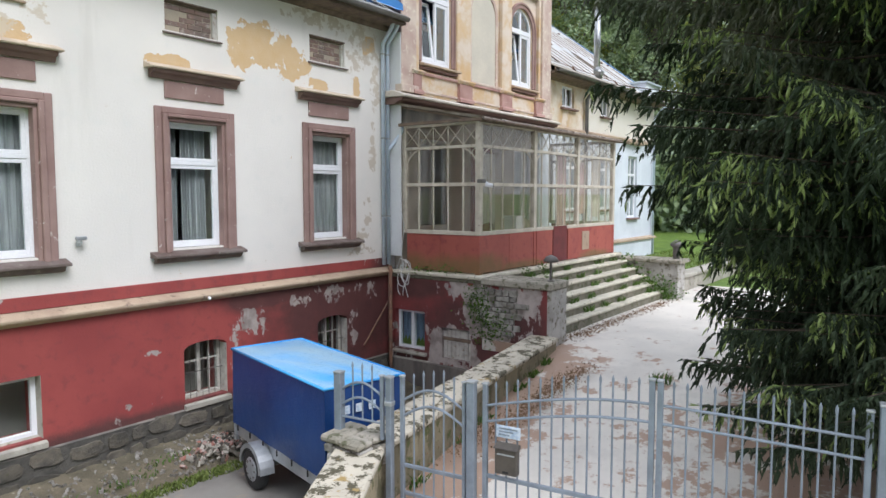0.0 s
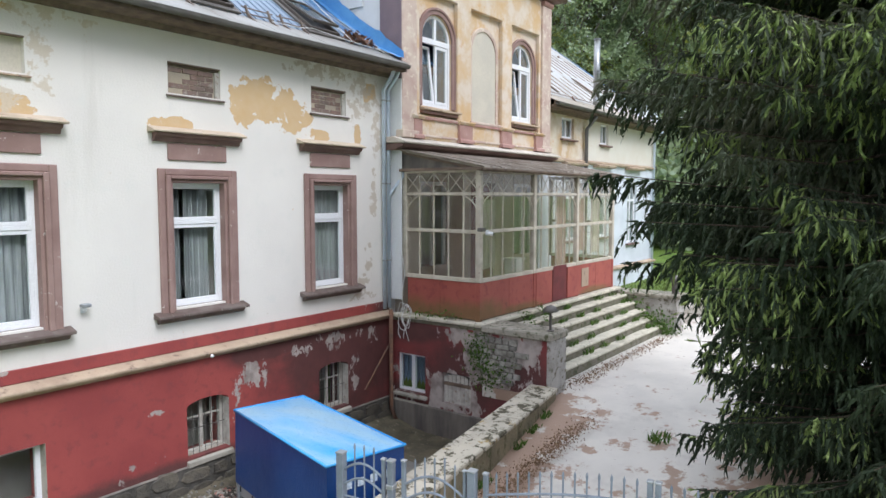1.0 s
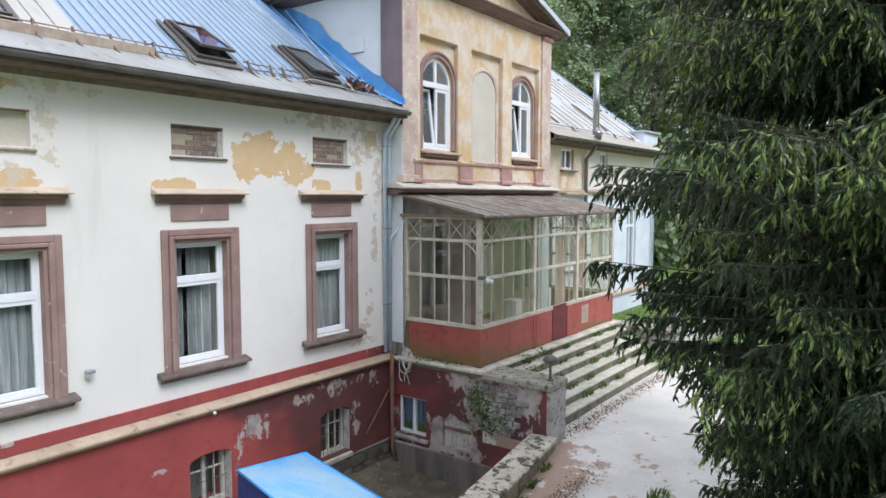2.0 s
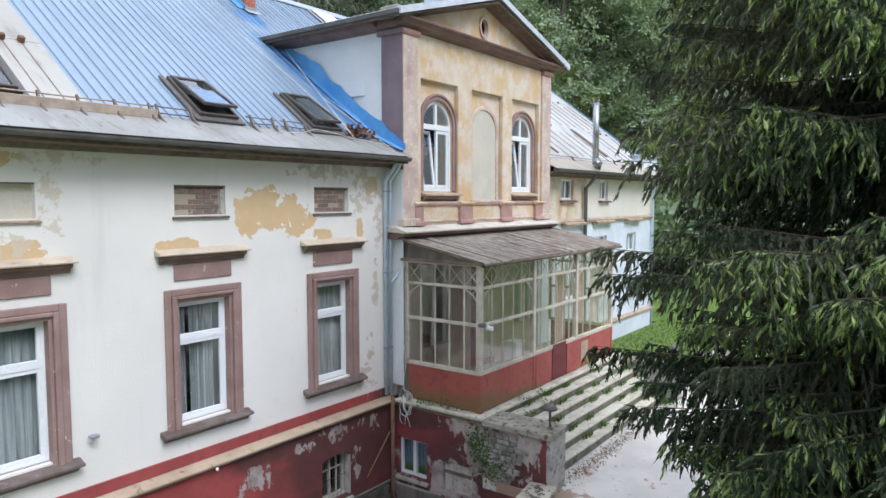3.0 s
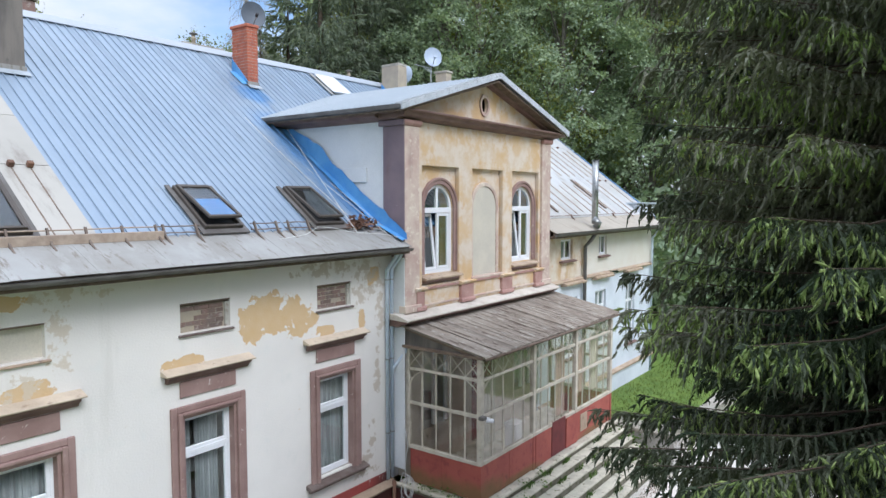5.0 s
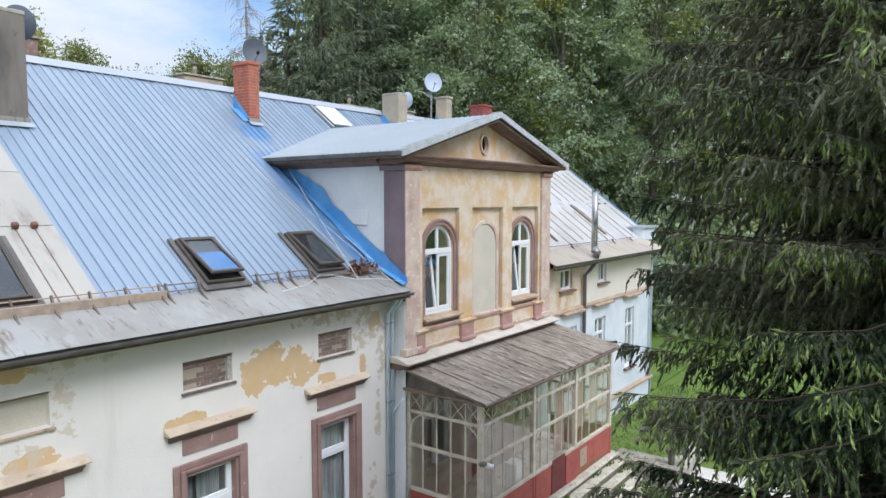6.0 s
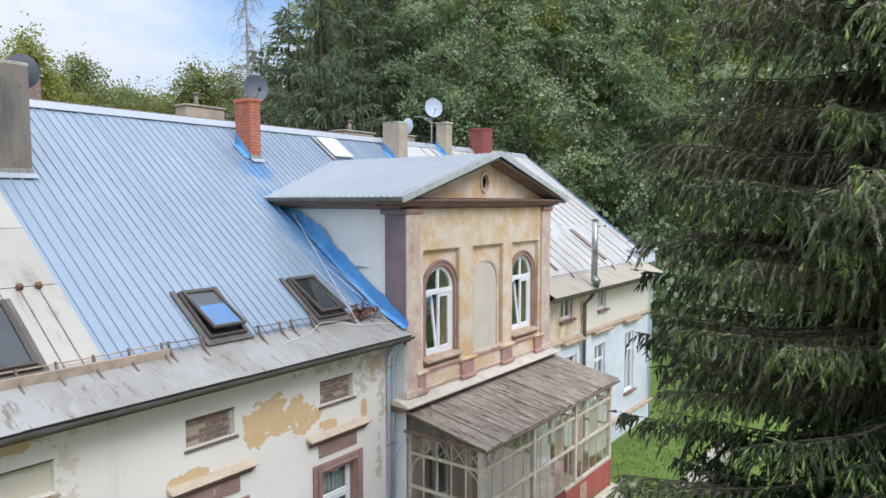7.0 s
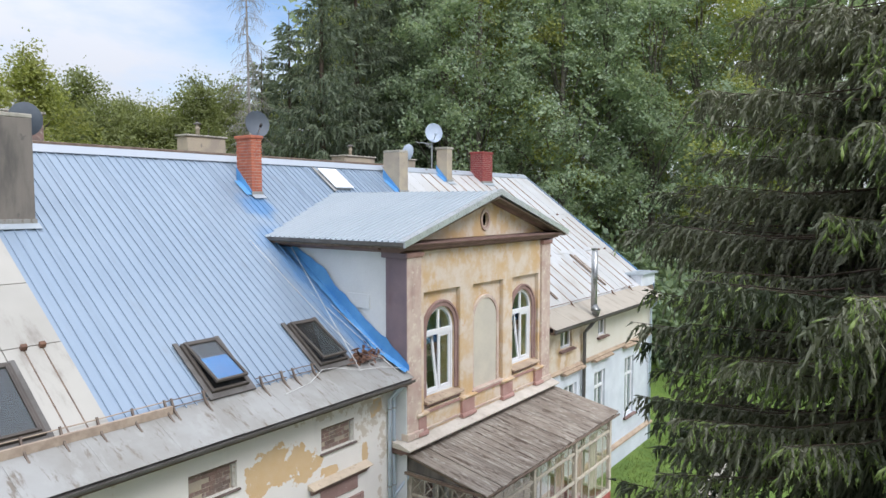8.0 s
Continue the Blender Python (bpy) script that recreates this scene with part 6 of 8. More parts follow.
structure("porch_floor", MB().box(10.84, 17.8, 6.98, Y_BAY + 0.12, 3.44, Z_P), M_TREAD, "worn concrete slab under the porch", "floor", 0.02)
structure("cheek_coping", MB().box(10.82, 11.55, 5.5, 7.0, 3.36, 3.5), M_OLDCOPING, "thick concrete slab on the stair wall", "coping", 0.025)
structure("cheek_pillar", MB().box(10.90, 11.5, 5.52, 5.618, 1.6, 3.358), M_FLAKY, "bluish white flaking end of the stair wall", "wall", 0.012)
structure("wall_cheek_inner", MB().box(11.42, 11.5, 5.62, 7.1, 1.6, 3.358), M_FLAKY, "bluish white stair side of the wall", "wall", 0.01)
# rubble stones showing where the render has gone
stones = structure("rubble_patch", MB().box(10.908, 10.919, 6.32, 7.05, 2.55, 3.25), M_CHIMGREY, "mortar bed of bare rubble masonry", "wall")
rg = random.Random(21)
z = 2.42
while z < 3.28:
    y = 5.9 + rg.uniform(0, 0.1)
    h = rg.uniform(0.07, 0.13)
    while y < 7.3:
        L = rg.uniform(0.12, 0.3)
        d = ((y + L / 2 - 6.68) / 0.58) ** 2 + ((z - 2.85) / 0.58) ** 2
        if d < 1 + rg.uniform(-0.3, 0.2):
            mb = MB().box(0, 0.045, 0, L - 0.02, 0, h - 0.015)
            mb.v = [(a + rg.uniform(-0.01, 0.01), b + rg.uniform(-0.012, 0.012), c + rg.uniform(-0.01, 0.01)) for a, b, c in mb.v]
            part("stone", mb, M_PALESTONE, stones, bevel=0.012, loc=(10.885 + rg.uniform(-0.01, 0.008), y, z))
        y += L
    z += h

NSTEP, RISE, TREAD = 6, 0.186, 0.25
for k in range(NSTEP - 1):
    top = Z_P - RISE * (k + 1)
    y1 = 7.02 - TREAD * k
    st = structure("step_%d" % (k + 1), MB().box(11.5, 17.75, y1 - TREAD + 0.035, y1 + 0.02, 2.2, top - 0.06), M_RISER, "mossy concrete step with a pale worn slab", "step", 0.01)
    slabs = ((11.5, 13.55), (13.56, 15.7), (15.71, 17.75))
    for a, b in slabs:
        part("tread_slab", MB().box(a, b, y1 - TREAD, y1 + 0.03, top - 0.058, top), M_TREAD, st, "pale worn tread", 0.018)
# right cheek wall with its coping and the low wall beyond
structure("wall_cheek_right", MB().box(17.75, 18.35, 5.45, 7.1, 1.8, 3.3), M_FLAKY, "grey blue flaking stair wall", "wall", 0.015)
structure("cheek_coping_right", MB().box(17.68, 18.45, 5.35, 7.2, 3.3, 3.4), M_OLDCOPING, "concrete slab on the far stair wall", "coping", 0.02)
structure("low_wall_right", MB().box(18.4, 26, 5.75, 6.05, 2.0, 2.78), M_CONCRETE, "low mossy garden wall", "wall", 0.02)
structure("low_wall_coping", MB().box(18.4, 26, 5.65, 6.15, 2.78, 2.86), M_CONCRETE, "pale slab on the low garden wall", "coping", 0.015)
structure("lawn", MB().box(18.36, 60, 6.05, 9.3, 1.9, 2.74), M_GRASSGROUND, "bright mown lawn beyond the steps", "lawn")
structure("lawn_far", MB().prism([(27.3, 1.9), (90, 1.9), (90, 4.6), (27.3, 2.76)], "y", 9.3, 40), M_GRASSGROUND, "bright lawn behind the wing", "lawn")


def mushroom_lamp(x, y, z, h, label):
    l = thing("garden_lamp", (x, y, z), label, "lamp", "garden lamps")
    part("post", MB().tube([(0, 0, 0.0), (0, 0, h - 0.1)], 0.025, 10), M_GUTTER, l)
    part("base_plate", MB().lathe([(0.07, 0), (0.07, 0.012), (0.03, 0.02)], 14), M_GUTTER, l)
    part("shade", MB().lathe([(0.05, h - 0.14), (0.135, h - 0.12), (0.14, h - 0.09), (0.09, h - 0.03), (0.02, h)], 18), M_GUTTER, l, smooth=True)


mushroom_lamp(11.16, 5.68, 3.5, 0.48, "dark mushroom lamp on the stair wall")
lm = thing("garden_lamp", (18.05, 5.6, 3.4), "dark lantern post on the far stair wall", "lamp", "garden lamps")
part("post", MB().tube([(0, 0, 0), (0, 0, 0.3)], 0.09, 12), M_GUTTER, lm)
part("shade", MB().lathe([(0.1, 0.3), (0.17, 0.36), (0.12, 0.44), (0.02, 0.5)], 16), M_GUTTER, lm, smooth=True)

w = thing("side_window_1", (10.92, 8.81, 1.86), "white basement window with blue curtains in the porch base", "window", "", "structure")
f = part("window_frame", MB().box(0.1, 0.17, -0.39, -0.33, 0, 0.82).box(0.1, 0.17, 0.33, 0.39, 0, 0.82).box(0.1, 0.17, -0.33, 0.33, 0, 0.06).box(0.1, 0.17, -0.33, 0.33, 0.76, 0.82), M_PVC, w, "", 0.005)
part("mullion", MB().box(0.095, 0.17, -0.04, 0.04, 0.06, 0.76), M_PVC, f)
part("pane", MB().box(0.13, 0.136, -0.33, 0.33, 0.06, 0.76), M_GLASS, w).visible_shadow = False
cb = MB()
for k in range(24):
    y0, y1 = -0.36 + 0.03 * k, -0.33 + 0.03 * k
    cb.add([(0.22 + 0.015 * math.sin(k * 2.1), y0, 0), (0.22 + 0.015 * math.sin(k * 2.1 + 2.1), y1, 0), (0.22 + 0.015 * math.sin(k * 2.1 + 2.1), y1, 0.82), (0.22 + 0.015 * math.sin(k * 2.1), y0, 0.82)], [(0, 1, 2, 3)])
part("curtain", cb, M_BLUECURTAIN, w, "blue curtain", smooth=True)
part("window_sill", MB().prism([(0.1, 0.0), (-0.08, -0.04), (-0.08, -0.09), (0.1, -0.09)], "y", -0.45, 0.45), M_CONCRETE, w, "", 0.006)
part("lower_ledge", MB().box(-0.05, 0.0, -0.5, 0.6, -0.26, -0.18), M_CONCRETE, w, "", 0.01)

# ---- glazed timber porch ----
porch = thing("porch", (X_P0, Y_P, Z_P), "glazed timber porch with red boarded base and lattice frieze", "porch")
PW, PD, PH = X_P1 - X_P0, Y_BAY - Y_P, 3.0
Z_SILLP, Z_MID, Z_TOP = 0.80, 1.76, 2.50


def post(x, y, s=0.05, z1=PH):
    part("post", MB().box(x - s, x + s, y - s, y + s, Z_SILLP - 0.03, z1), M_PORCHWOOD, porch, "", 0.008)


FX = [0.0, 2.15, 4.3, 6.48]
for k, x in enumerate(FX):
    post(x, 0, 0.055)
post(0, PD - 0.06)
post(PW, PD - 0.06)


def rail(a, b, z, s=0.035, t=0.05):
    """A horizontal bar between two points of the plan."""
    (xa, ya), (xb, yb) = a, b
    if abs(xb - xa) > abs(yb - ya):
        mb = MB().box(xa, xb, ya - t, ya + t, z - s, z + s)
    else:
        mb = MB().box(xa - t, xa + t, ya, yb, z - s, z + s)
    part("rail", mb, M_PORCHWOOD, porch, "", 0.006)


def stick(p, q, r=0.014, name="bar"):
    """A flat thin lath between two points."""
    part(name, MB().tube([p, q], r, 4), M_PORCHWOOD, porch)


def run(a, b, nb, side, door=None):
    """One bay of the porch: boarded base, sashes, mid rail, lattice frieze with arched brackets."""
    (xa, ya), (xb, yb) = a, b
    def P(u, z, off=0.0):
        return (xa + (xb - xa) * u + (off if side else 0), ya + (yb - ya) * u + (0 if side else off), z)
    for z, s in ((Z_SILLP, 0.04), (Z_MID, 0.035), (Z_TOP, 0.03), (PH - 0.04, 0.04)):
        if not (door and z == Z_SILLP):
            rail(a, b, z, s, 0.045 if z == Z_SILLP else 0.03)
    n = nb
    for k in range(1, n):
        u = k / n
        stick(P(u, Z_SILLP if not door else 0.1), P(u, Z_TOP), 0.024 if k in (1, n - 1) or k == n // 2 else 0.018, "mullion")
    for k in range(n):
        u0, u1 = k / n, (k + 1) / n
        stick(P(u0, Z_TOP + 0.03), P(u1, PH - 0.08), 0.012, "lattice_bar")
        stick(P(u0, PH - 0.08), P(u1, Z_TOP + 0.03), 0.012, "lattice_bar")
        stick(P(u0, Z_TOP + 0.03), P(u0, PH - 0.06), 0.013, "lattice_bar")
    for s in (0, 1):
        L = abs(xb - xa) + abs(yb - ya)
        R = 0.55
        pts = []
        for j in range(9):
            t = j / 8 * math.pi / 2
            u = R * (1 - math.cos(t)) / L
            pts.append(P(u if s == 0 else 1 - u, Z_TOP - R * 0.95 + R * 0.95 * math.sin(t)))
        part("bracket", MB().tube(pts, 0.016, 5), M_PORCHWOOD, porch, "curved lattice bracket")
        pts2 = [P((0.07 + 0.09 * math.cos(t)) / L if s == 0 else 1 - (0.07 + 0.09 * math.cos(t)) / L, Z_TOP - 0.13 + 0.09 * math.sin(t)) for t in (2 * math.pi * j / 10 for j in range(11))]
        part("scroll", MB().tube(pts2, 0.010, 4), M_PORCHWOOD, porch)
    for k in range(n):
        u0, u1 = k / n, (k + 1) / n
        for z0, z1 in ((Z_SILLP, Z_MID), (Z_MID, Z_TOP), (Z_TOP, PH - 0.08)):
            p, q = P(u0, z0), P(u1, z1)
            e = 0.02
            if side:
                mb = MB().box(p[0] - 0.003, p[0] + 0.003, min(p[1], q[1]) + e, max(p[1], q[1]) - e, z0 + e, z1 - e)
            else:
                mb = MB().box(p[0] + e, q[0] - e, p[1] - 0.003, p[1] + 0.003, z0 + e, z1 - e)
            g = part("pane", mb, M_PORCHGLASS, porch)
            g.visible_shadow = False


run((0, 0), (0, PD - 0.06), 5, True)
run((FX[0], 0), (FX[1], 0), 5, False)
run((FX[1], 0), (FX[2], 0), 6, False)
run((FX[2], 0), (FX[3], 0), 5, False)
run((PW, 0), (PW, PD - 0.06), 5, True)
# red boarded base
def boards(x0, x1, y, n, m=None):
    for k in range(n):
        a = x0 + (x1 - x0) * k / n
        part("board", MB().box(a + 0.003, a + (x1 - x0) / n - 0.003, y - 0.02, y + 0.02, 0.02, Z_SILLP - 0.04), m or M_REDPORCH, porch, "", 0.004)
boards(0.055, 2.1, -0.02, 2)
boards(2.2, 2.6, -0.045, 1)
boards(2.62, 3.0, -0.02, 1)
M_DOORRED = surface("dark_red_door_paint", (0.17, 0.035, 0.035), (0.13, 0.03, 0.03), 4, dirt=(0.08, 0.03, 0.03))
door = part("door", MB().box(3.02, 3.72, -0.05, -0.01, 0.02, 0.84), M_DOORRED, porch, "dark red lower door panel", 0.01)
boards(3.74, 4.25, -0.045, 1)
boards(4.36, 6.44, -0.02, 2)
part("meter_hatch", MB().box(4.55, 4.95, -0.055, -0.042, 0.2, 0.66), M_BEIGE, porch, "pale wooden hatch with a red frame", 0.006)
for k in range(2):
    part("board", MB().box(-0.02, 0.02, 0.055 + k * 0.87, 0.055 + (k + 1) * 0.87 - 0.004, 0.02, Z_SILLP - 0.04), M_REDPORCH, porch, "", 0.004)
part("board", MB().box(PW - 0.02, PW + 0.02, 0.05, PD - 0.1, 0.02, Z_SILLP - 0.04), M_REDPORCH, porch, "", 0.004)
for x in FX:
    part("corner_board", MB().box(x - 0.052, x + 0.052, -0.052, 0.05, 0, Z_SILLP - 0.04), M_REDPORCH, porch, "", 0.004)
# corrugated porch roof: lean-to with a hip board at the side
zb, zf = 6.93 - Z_P, 6.52 - Z_P
rl = math.hypot(PD + 0.2, zb - zf)
ra = math.degrees(math.atan2(zb - zf, PD + 0.2))
amp = 0.026
def corr(width):
    mb = MB()
    n = 10
    for k in range(n + 1):
        u = k / n
        z = amp * math.cos(u * 4 * math.pi)
        mb.v += [(u * width, 0, z), (u * width, rl, z), (u * width, 0, z - 0.008), (u * width, rl, z - 0.008)]
    for k in range(n):
        o = 4 * k
        mb.f += [(o, o + 4, o + 5, o + 1), (o + 2, o + 3, o + 7, o + 6), (o, o + 2, o + 6, o + 4), (o + 1, o + 5, o + 7, o + 3)]
    return mb.mesh("roof_sheet", M_SHEETBROWN)
NSH = 34
cm = corr((PW + 0.36) / NSH + 0.01)
rg = random.Random(3)
proof = part("porch_roof", MB().prism([(-0.15, zf - 0.03), (PD, zb - 0.03), (PD, zb - 0.07), (-0.15, zf - 0.07)], "x", -0.1, PW + 0.1), M_TIMBER, porch, "dark boards under the porch roof")
for k in range(NSH):
    s = part("roof_sheet", cm, None, proof)
    s.matrix_basis = pose(-0.17 + k * (PW + 0.36) / NSH, -0.2 + rg.uniform(-0.03, 0.03), zf + rg.uniform(0, 0.008), ra, 0, 0)
part("side_gable", MB().prism([(-0.05, PH - 0.0), (PD, PH), (PD, zb - 0.04), (-0.05, zf - 0.0)], "x", -0.05, -0.02), M_CHIMGREY, porch, "dark grey metal gable sheet", 0.004)
part("eave_board", MB().box(-0.12, PW + 0.12, -0.16, -0.13, PH - 0.06, zf - 0.01), M_TIMBER, porch, "dark eave board", 0.004)
part("side_eave", MB().box(-0.16, -0.1, -0.16, PD, PH - 0.04, PH + 0.02), M_TIMBER, porch, "", 0.004)
part("gutter", MB().tube([(-0.15, -0.22, zf - 0.03), (PW + 0.15, -0.22, zf - 0.04)], 0.03, 8), M_TIMBER, porch, smooth=True)

# house wall behind the porch, with door and windows
structure("wall_porch_back", MB().wall("y", Y_BAY + 0.12, Y_BAY + 0.5, X_BAY0 + 0.4, X_BAY1 - 0.4, 3.42, 7.1, [(11.8, 12.8, 4.4, 6.3), (13.75, 14.85, 3.52, 6.3), (15.8, 16.8, 4.4, 6.3)]), M_PORCHWALL, "dingy cream wall inside the porch", "wall")
for i, (a, b, z0, z1) in enumerate(((11.8, 12.8, 4.4, 6.3), (15.8, 16.8, 4.4, 6.3), (13.75, 14.85, 3.52, 6.3))):
    wv = thing("porch_window_%d" % (i + 1) if i < 2 else "door_1", ((a + b) / 2, Y_BAY + 0.12, z0), "old white casement window inside the porch" if i < 2 else "dark panelled house door inside the porch", "window" if i < 2 else "door", "", "structure")
    hw, h = (b - a) / 2, z1 - z0
    m = M_PVC if i < 2 else M_TIMBER
    part("window_frame" if i < 2 else "door_frame", MB().box(-hw, -hw + 0.08, 0.05, 0.13, 0, h).box(hw - 0.08, hw, 0.05, 0.13, 0, h).box(-hw + 0.08, hw - 0.08, 0.05, 0.13, h - 0.08, h).box(-0.05, 0.05, 0.05, 0.13, 0, h - 0.08), m, wv, "", 0.005)
    if i < 2:
        part("pane", MB().box(-hw + 0.08, hw - 0.08, 0.09, 0.096, 0, h - 0.08), M_GLASS, wv).visible_shadow = False
    else:
        for s in (-1, 1):
            part("leaf", MB().box(min(s * 0.05, s * (hw - 0.08)), max(s * 0.05, s * (hw - 0.08)), 0.07, 0.11, 0.01, h - 0.08), M_DOORRED, wv, "", 0.01)
# things seen on the porch sill
crate = thing("white_box", (13.0, 7.55, Z_P + 0.0), "stack of white boxes standing inside the porch", "box")
part("box", MB().box(-0.18, 0.18, -0.15, 0.15, 0, 1.05), M_PVC, crate, "", 0.01)
part("lid", MB().box(-0.2, 0.2, -0.17, 0.17, 1.05, 1.1), M_PVC, crate, "", 0.01)

for k, (xa, xb, y, z0, z1, m) in enumerate(((11.5, 12.0, 7.42, 4.5, 5.9, M_LACE), (13.45, 13.75, 7.40, 4.45, 5.95, M_LACE), (14.75, 15.2, 7.42, 4.3, 6.0, M_PINKCLOTH), (15.7, 16.3, 7.42, 4.6, 5.9, M_PINKCLOTH), (16.7, 17.2, 7.42, 4.5, 6.0, M_LACE))):
    cu = thing("curtain", (xa, y, z0), "faded hanging curtain behind the porch panes", "curtain", "porch curtains")
    cl = MB()
    n = 16
    for j in range(n):
        p, q = (xb - xa) * j / n, (xb - xa) * (j + 1) / n
        a0, a1 = 0.03 * math.sin(j * 1.7 + k), 0.03 * math.sin((j + 1) * 1.7 + k)
        cl.add([(p, a0, 0.02 * math.sin(j * 2.3)), (q, a1, 0.02 * math.sin((j + 1) * 2.3)), (q, a1 * 0.5, z1 - z0), (p, a0 * 0.5, z1 - z0)], [(0, 1, 2, 3)])
    part("cloth", cl, m, cu, smooth=True)
    part("rod", MB().tube([(-0.04, 0, z1 - z0 + 0.01), (xb - xa + 0.04, 0, z1 - z0 + 0.01)], 0.008, 6), M_TIMBER, cu)
cctv = thing("security_camera", (11.0, 7.08, 5.30), "white security camera on the porch corner post", "security camera")
part("bracket", MB().tube([(0.05, 0.08, 0.02), (0.0, -0.02, 0.03), (0.06, -0.1, 0.0)], 0.018, 8), M_PVC, cctv)
part("housing", MB().tube([(0.02, -0.06, -0.03), (0.12, -0.16, -0.05)], 0.04, 12), M_PVC, cctv, "white housing", smooth=True)
part("lens", MB().tube([(0.12, -0.16, -0.05), (0.13, -0.17, -0.052)], 0.03, 12), M_BLACK, cctv)
part("flood_lamp", MB().box(-0.16, -0.02, -0.1, 0.02, 0.0, 0.07), M_GUTTER, cctv, "dark flood lamp", 0.01)
flood = thing("wall_lamp", (4.52, 9.4, 4.42), "small grey wall lamp on a bracket", "lamp")
part("base_plate", MB().box(-0.03, 0.03, -0.02, 0, -0.05, 0.05), M_PVC, flood, "", 0.005)
part("bracket", MB().tube([(0, -0.02, 0), (0.0, -0.1, -0.01), (0.0, -0.1, 0.05)], 0.01, 6), M_PVC, flood)
part("housing", MB().box(-0.07, 0.06, -0.15, -0.06, 0.04, 0.09), M_GALV, flood, "grey lamp head", 0.01)
sensor = thing("wall_sensor", (6.35, 9.11, 3.46), "small white sensor on the ledge", "sensor")
part("housing", MB().lathe([(0.001, -0.026), (0.02, -0.024), (0.028, 0.0), (0.02, 0.024), (0.001, 0.026)], 12), M_PVC, sensor, smooth=True)

# coiled white cables hanging at the corner
coil = thing("cable_coil", (10.86, 8.95, 3.75), "tangled coil of white cable hanging at the corner", "cable")
rg = random.Random(2)
for k in range(6):
    c = Vector((rg.uniform(-0.06, 0.06), rg.uniform(-0.12, 0.1), rg.uniform(-0.55, 0.1)))
    ry, rz = rg.uniform(0.08, 0.16), rg.uniform(0.16, 0.3)
    pts = [(c.x + 0.03 * math.sin(3 * t), c.y + ry * math.cos(t), c.z + rz * math.sin(t)) for t in (2 * math.pi * j / 18 for j in range(19))]
    part("loop", MB().tube(pts, 0.009, 5), M_CABLE, coil)
part("lead", MB().tube([(0.03, 0.05, 1.0), (0.05, 0.0, 0.6), (0.02, 0.05, 0.2), (0, 0, -0.4), (0.05, -0.1, -0.8)], 0.009, 5), M_CABLE, coil)

# ---- plinth of dark stones along the front ----
plinth = structure("plinth", MB().box(X0, 10.9, Y_CELLAR - 0.03, Y_CELLAR + 0.4, 0.9, 1.715), M_DARKMORTAR, "dark mortar of the stone plinth", "plinth")
rg = random.Random(8)
shared = []
for k in range(22):
    L, h = rg.choice((0.16, 0.24, 0.33, 0.45, 0.58)) * rg.uniform(0.9, 1.15), rg.uniform(0.2, 0.26)
    mb = MB()
    n = 10
    ring = [(L / 2 + L / 2 * math.copysign(abs(math.cos(a)) ** 0.6, math.cos(a)) * rg.uniform(0.82, 1.04), h / 2 + h / 2 * math.copysign(abs(math.sin(a)) ** 0.6, math.sin(a)) * rg.uniform(0.72, 1.08)) for a in (2 * math.pi * (j + rg.uniform(-0.3, 0.3)) / n for j in range(n))]
    mb.v = [(x, 0.06, z) for x, z in ring] + [(L / 2 + (x - L / 2) * 0.9, -0.012 + rg.uniform(-0.006, 0.006), h / 2 + (z - h / 2) * 0.88) for x, z in ring] + [(L / 2, -0.016, h / 2)]
    mb.f = [(j, (j + 1) % n, n + (j + 1) % n, n + j) for j in range(n)] + [(n + j, n + (j + 1) % n, 2 * n) for j in range(n)]
    shared.append((L, h, mb.mesh("stone", M_STONE)))
for z0, zt in ((0.98, 1.22), (1.222, 1.46), (1.462, 1.71)):
    x = 2.3 + rg.uniform(0, 0.3)
    while x < 10.7:
        L, h, me = rg.choice(shared)
        s = part("stone", me, None, plinth, loc=(x, Y_CELLAR - 0.05, z0 + rg.uniform(-0.035, 0.02)))
        s.scale = (1, 1, (zt - z0) / h * rg.uniform(0.88, 1.08))
        x += L + 0.004
structure("trim_plinth_ledge", MB().prism([(Y_CELLAR, 1.717), (Y_CELLAR - 0.035, 1.71), (Y_CELLAR - 0.035, 1.722), (Y_CELLAR, 1.74)], "x", X0, 10.9), M_CHIMGREY, "thin ledge over the stone plinth", "trim", 0.005)
bed = MB()
rg = random.Random(14)
nx, ny = 40, 8
for i in range(nx + 1):
    for j in range(ny + 1):
        x, y = 2.5 + 8.4 * i / nx, 8.2 + 1.12 * j / ny
        bed.v.append((x, y, Z_YARD + 0.0 + 0.26 * (j / ny) ** 1.6 + rg.uniform(-0.012, 0.02) * (1 if j else 0.2)))
bed.f = [(i * (ny + 1) + j, (i + 1) * (ny + 1) + j, (i + 1) * (ny + 1) + j + 1, i * (ny + 1) + j + 1) for i in range(nx) for j in range(ny)]
structure("soil_bed", bed, M_SOIL, "rubbly earth bank along the plinth", "ground", smooth=True)
structure("yard_end", MB().box(9.5, 10.9, 5.5, 8.4, 1.0, Z_YARD + 0.02), M_SOIL, "bare damp earth at the end of the yard", "ground")


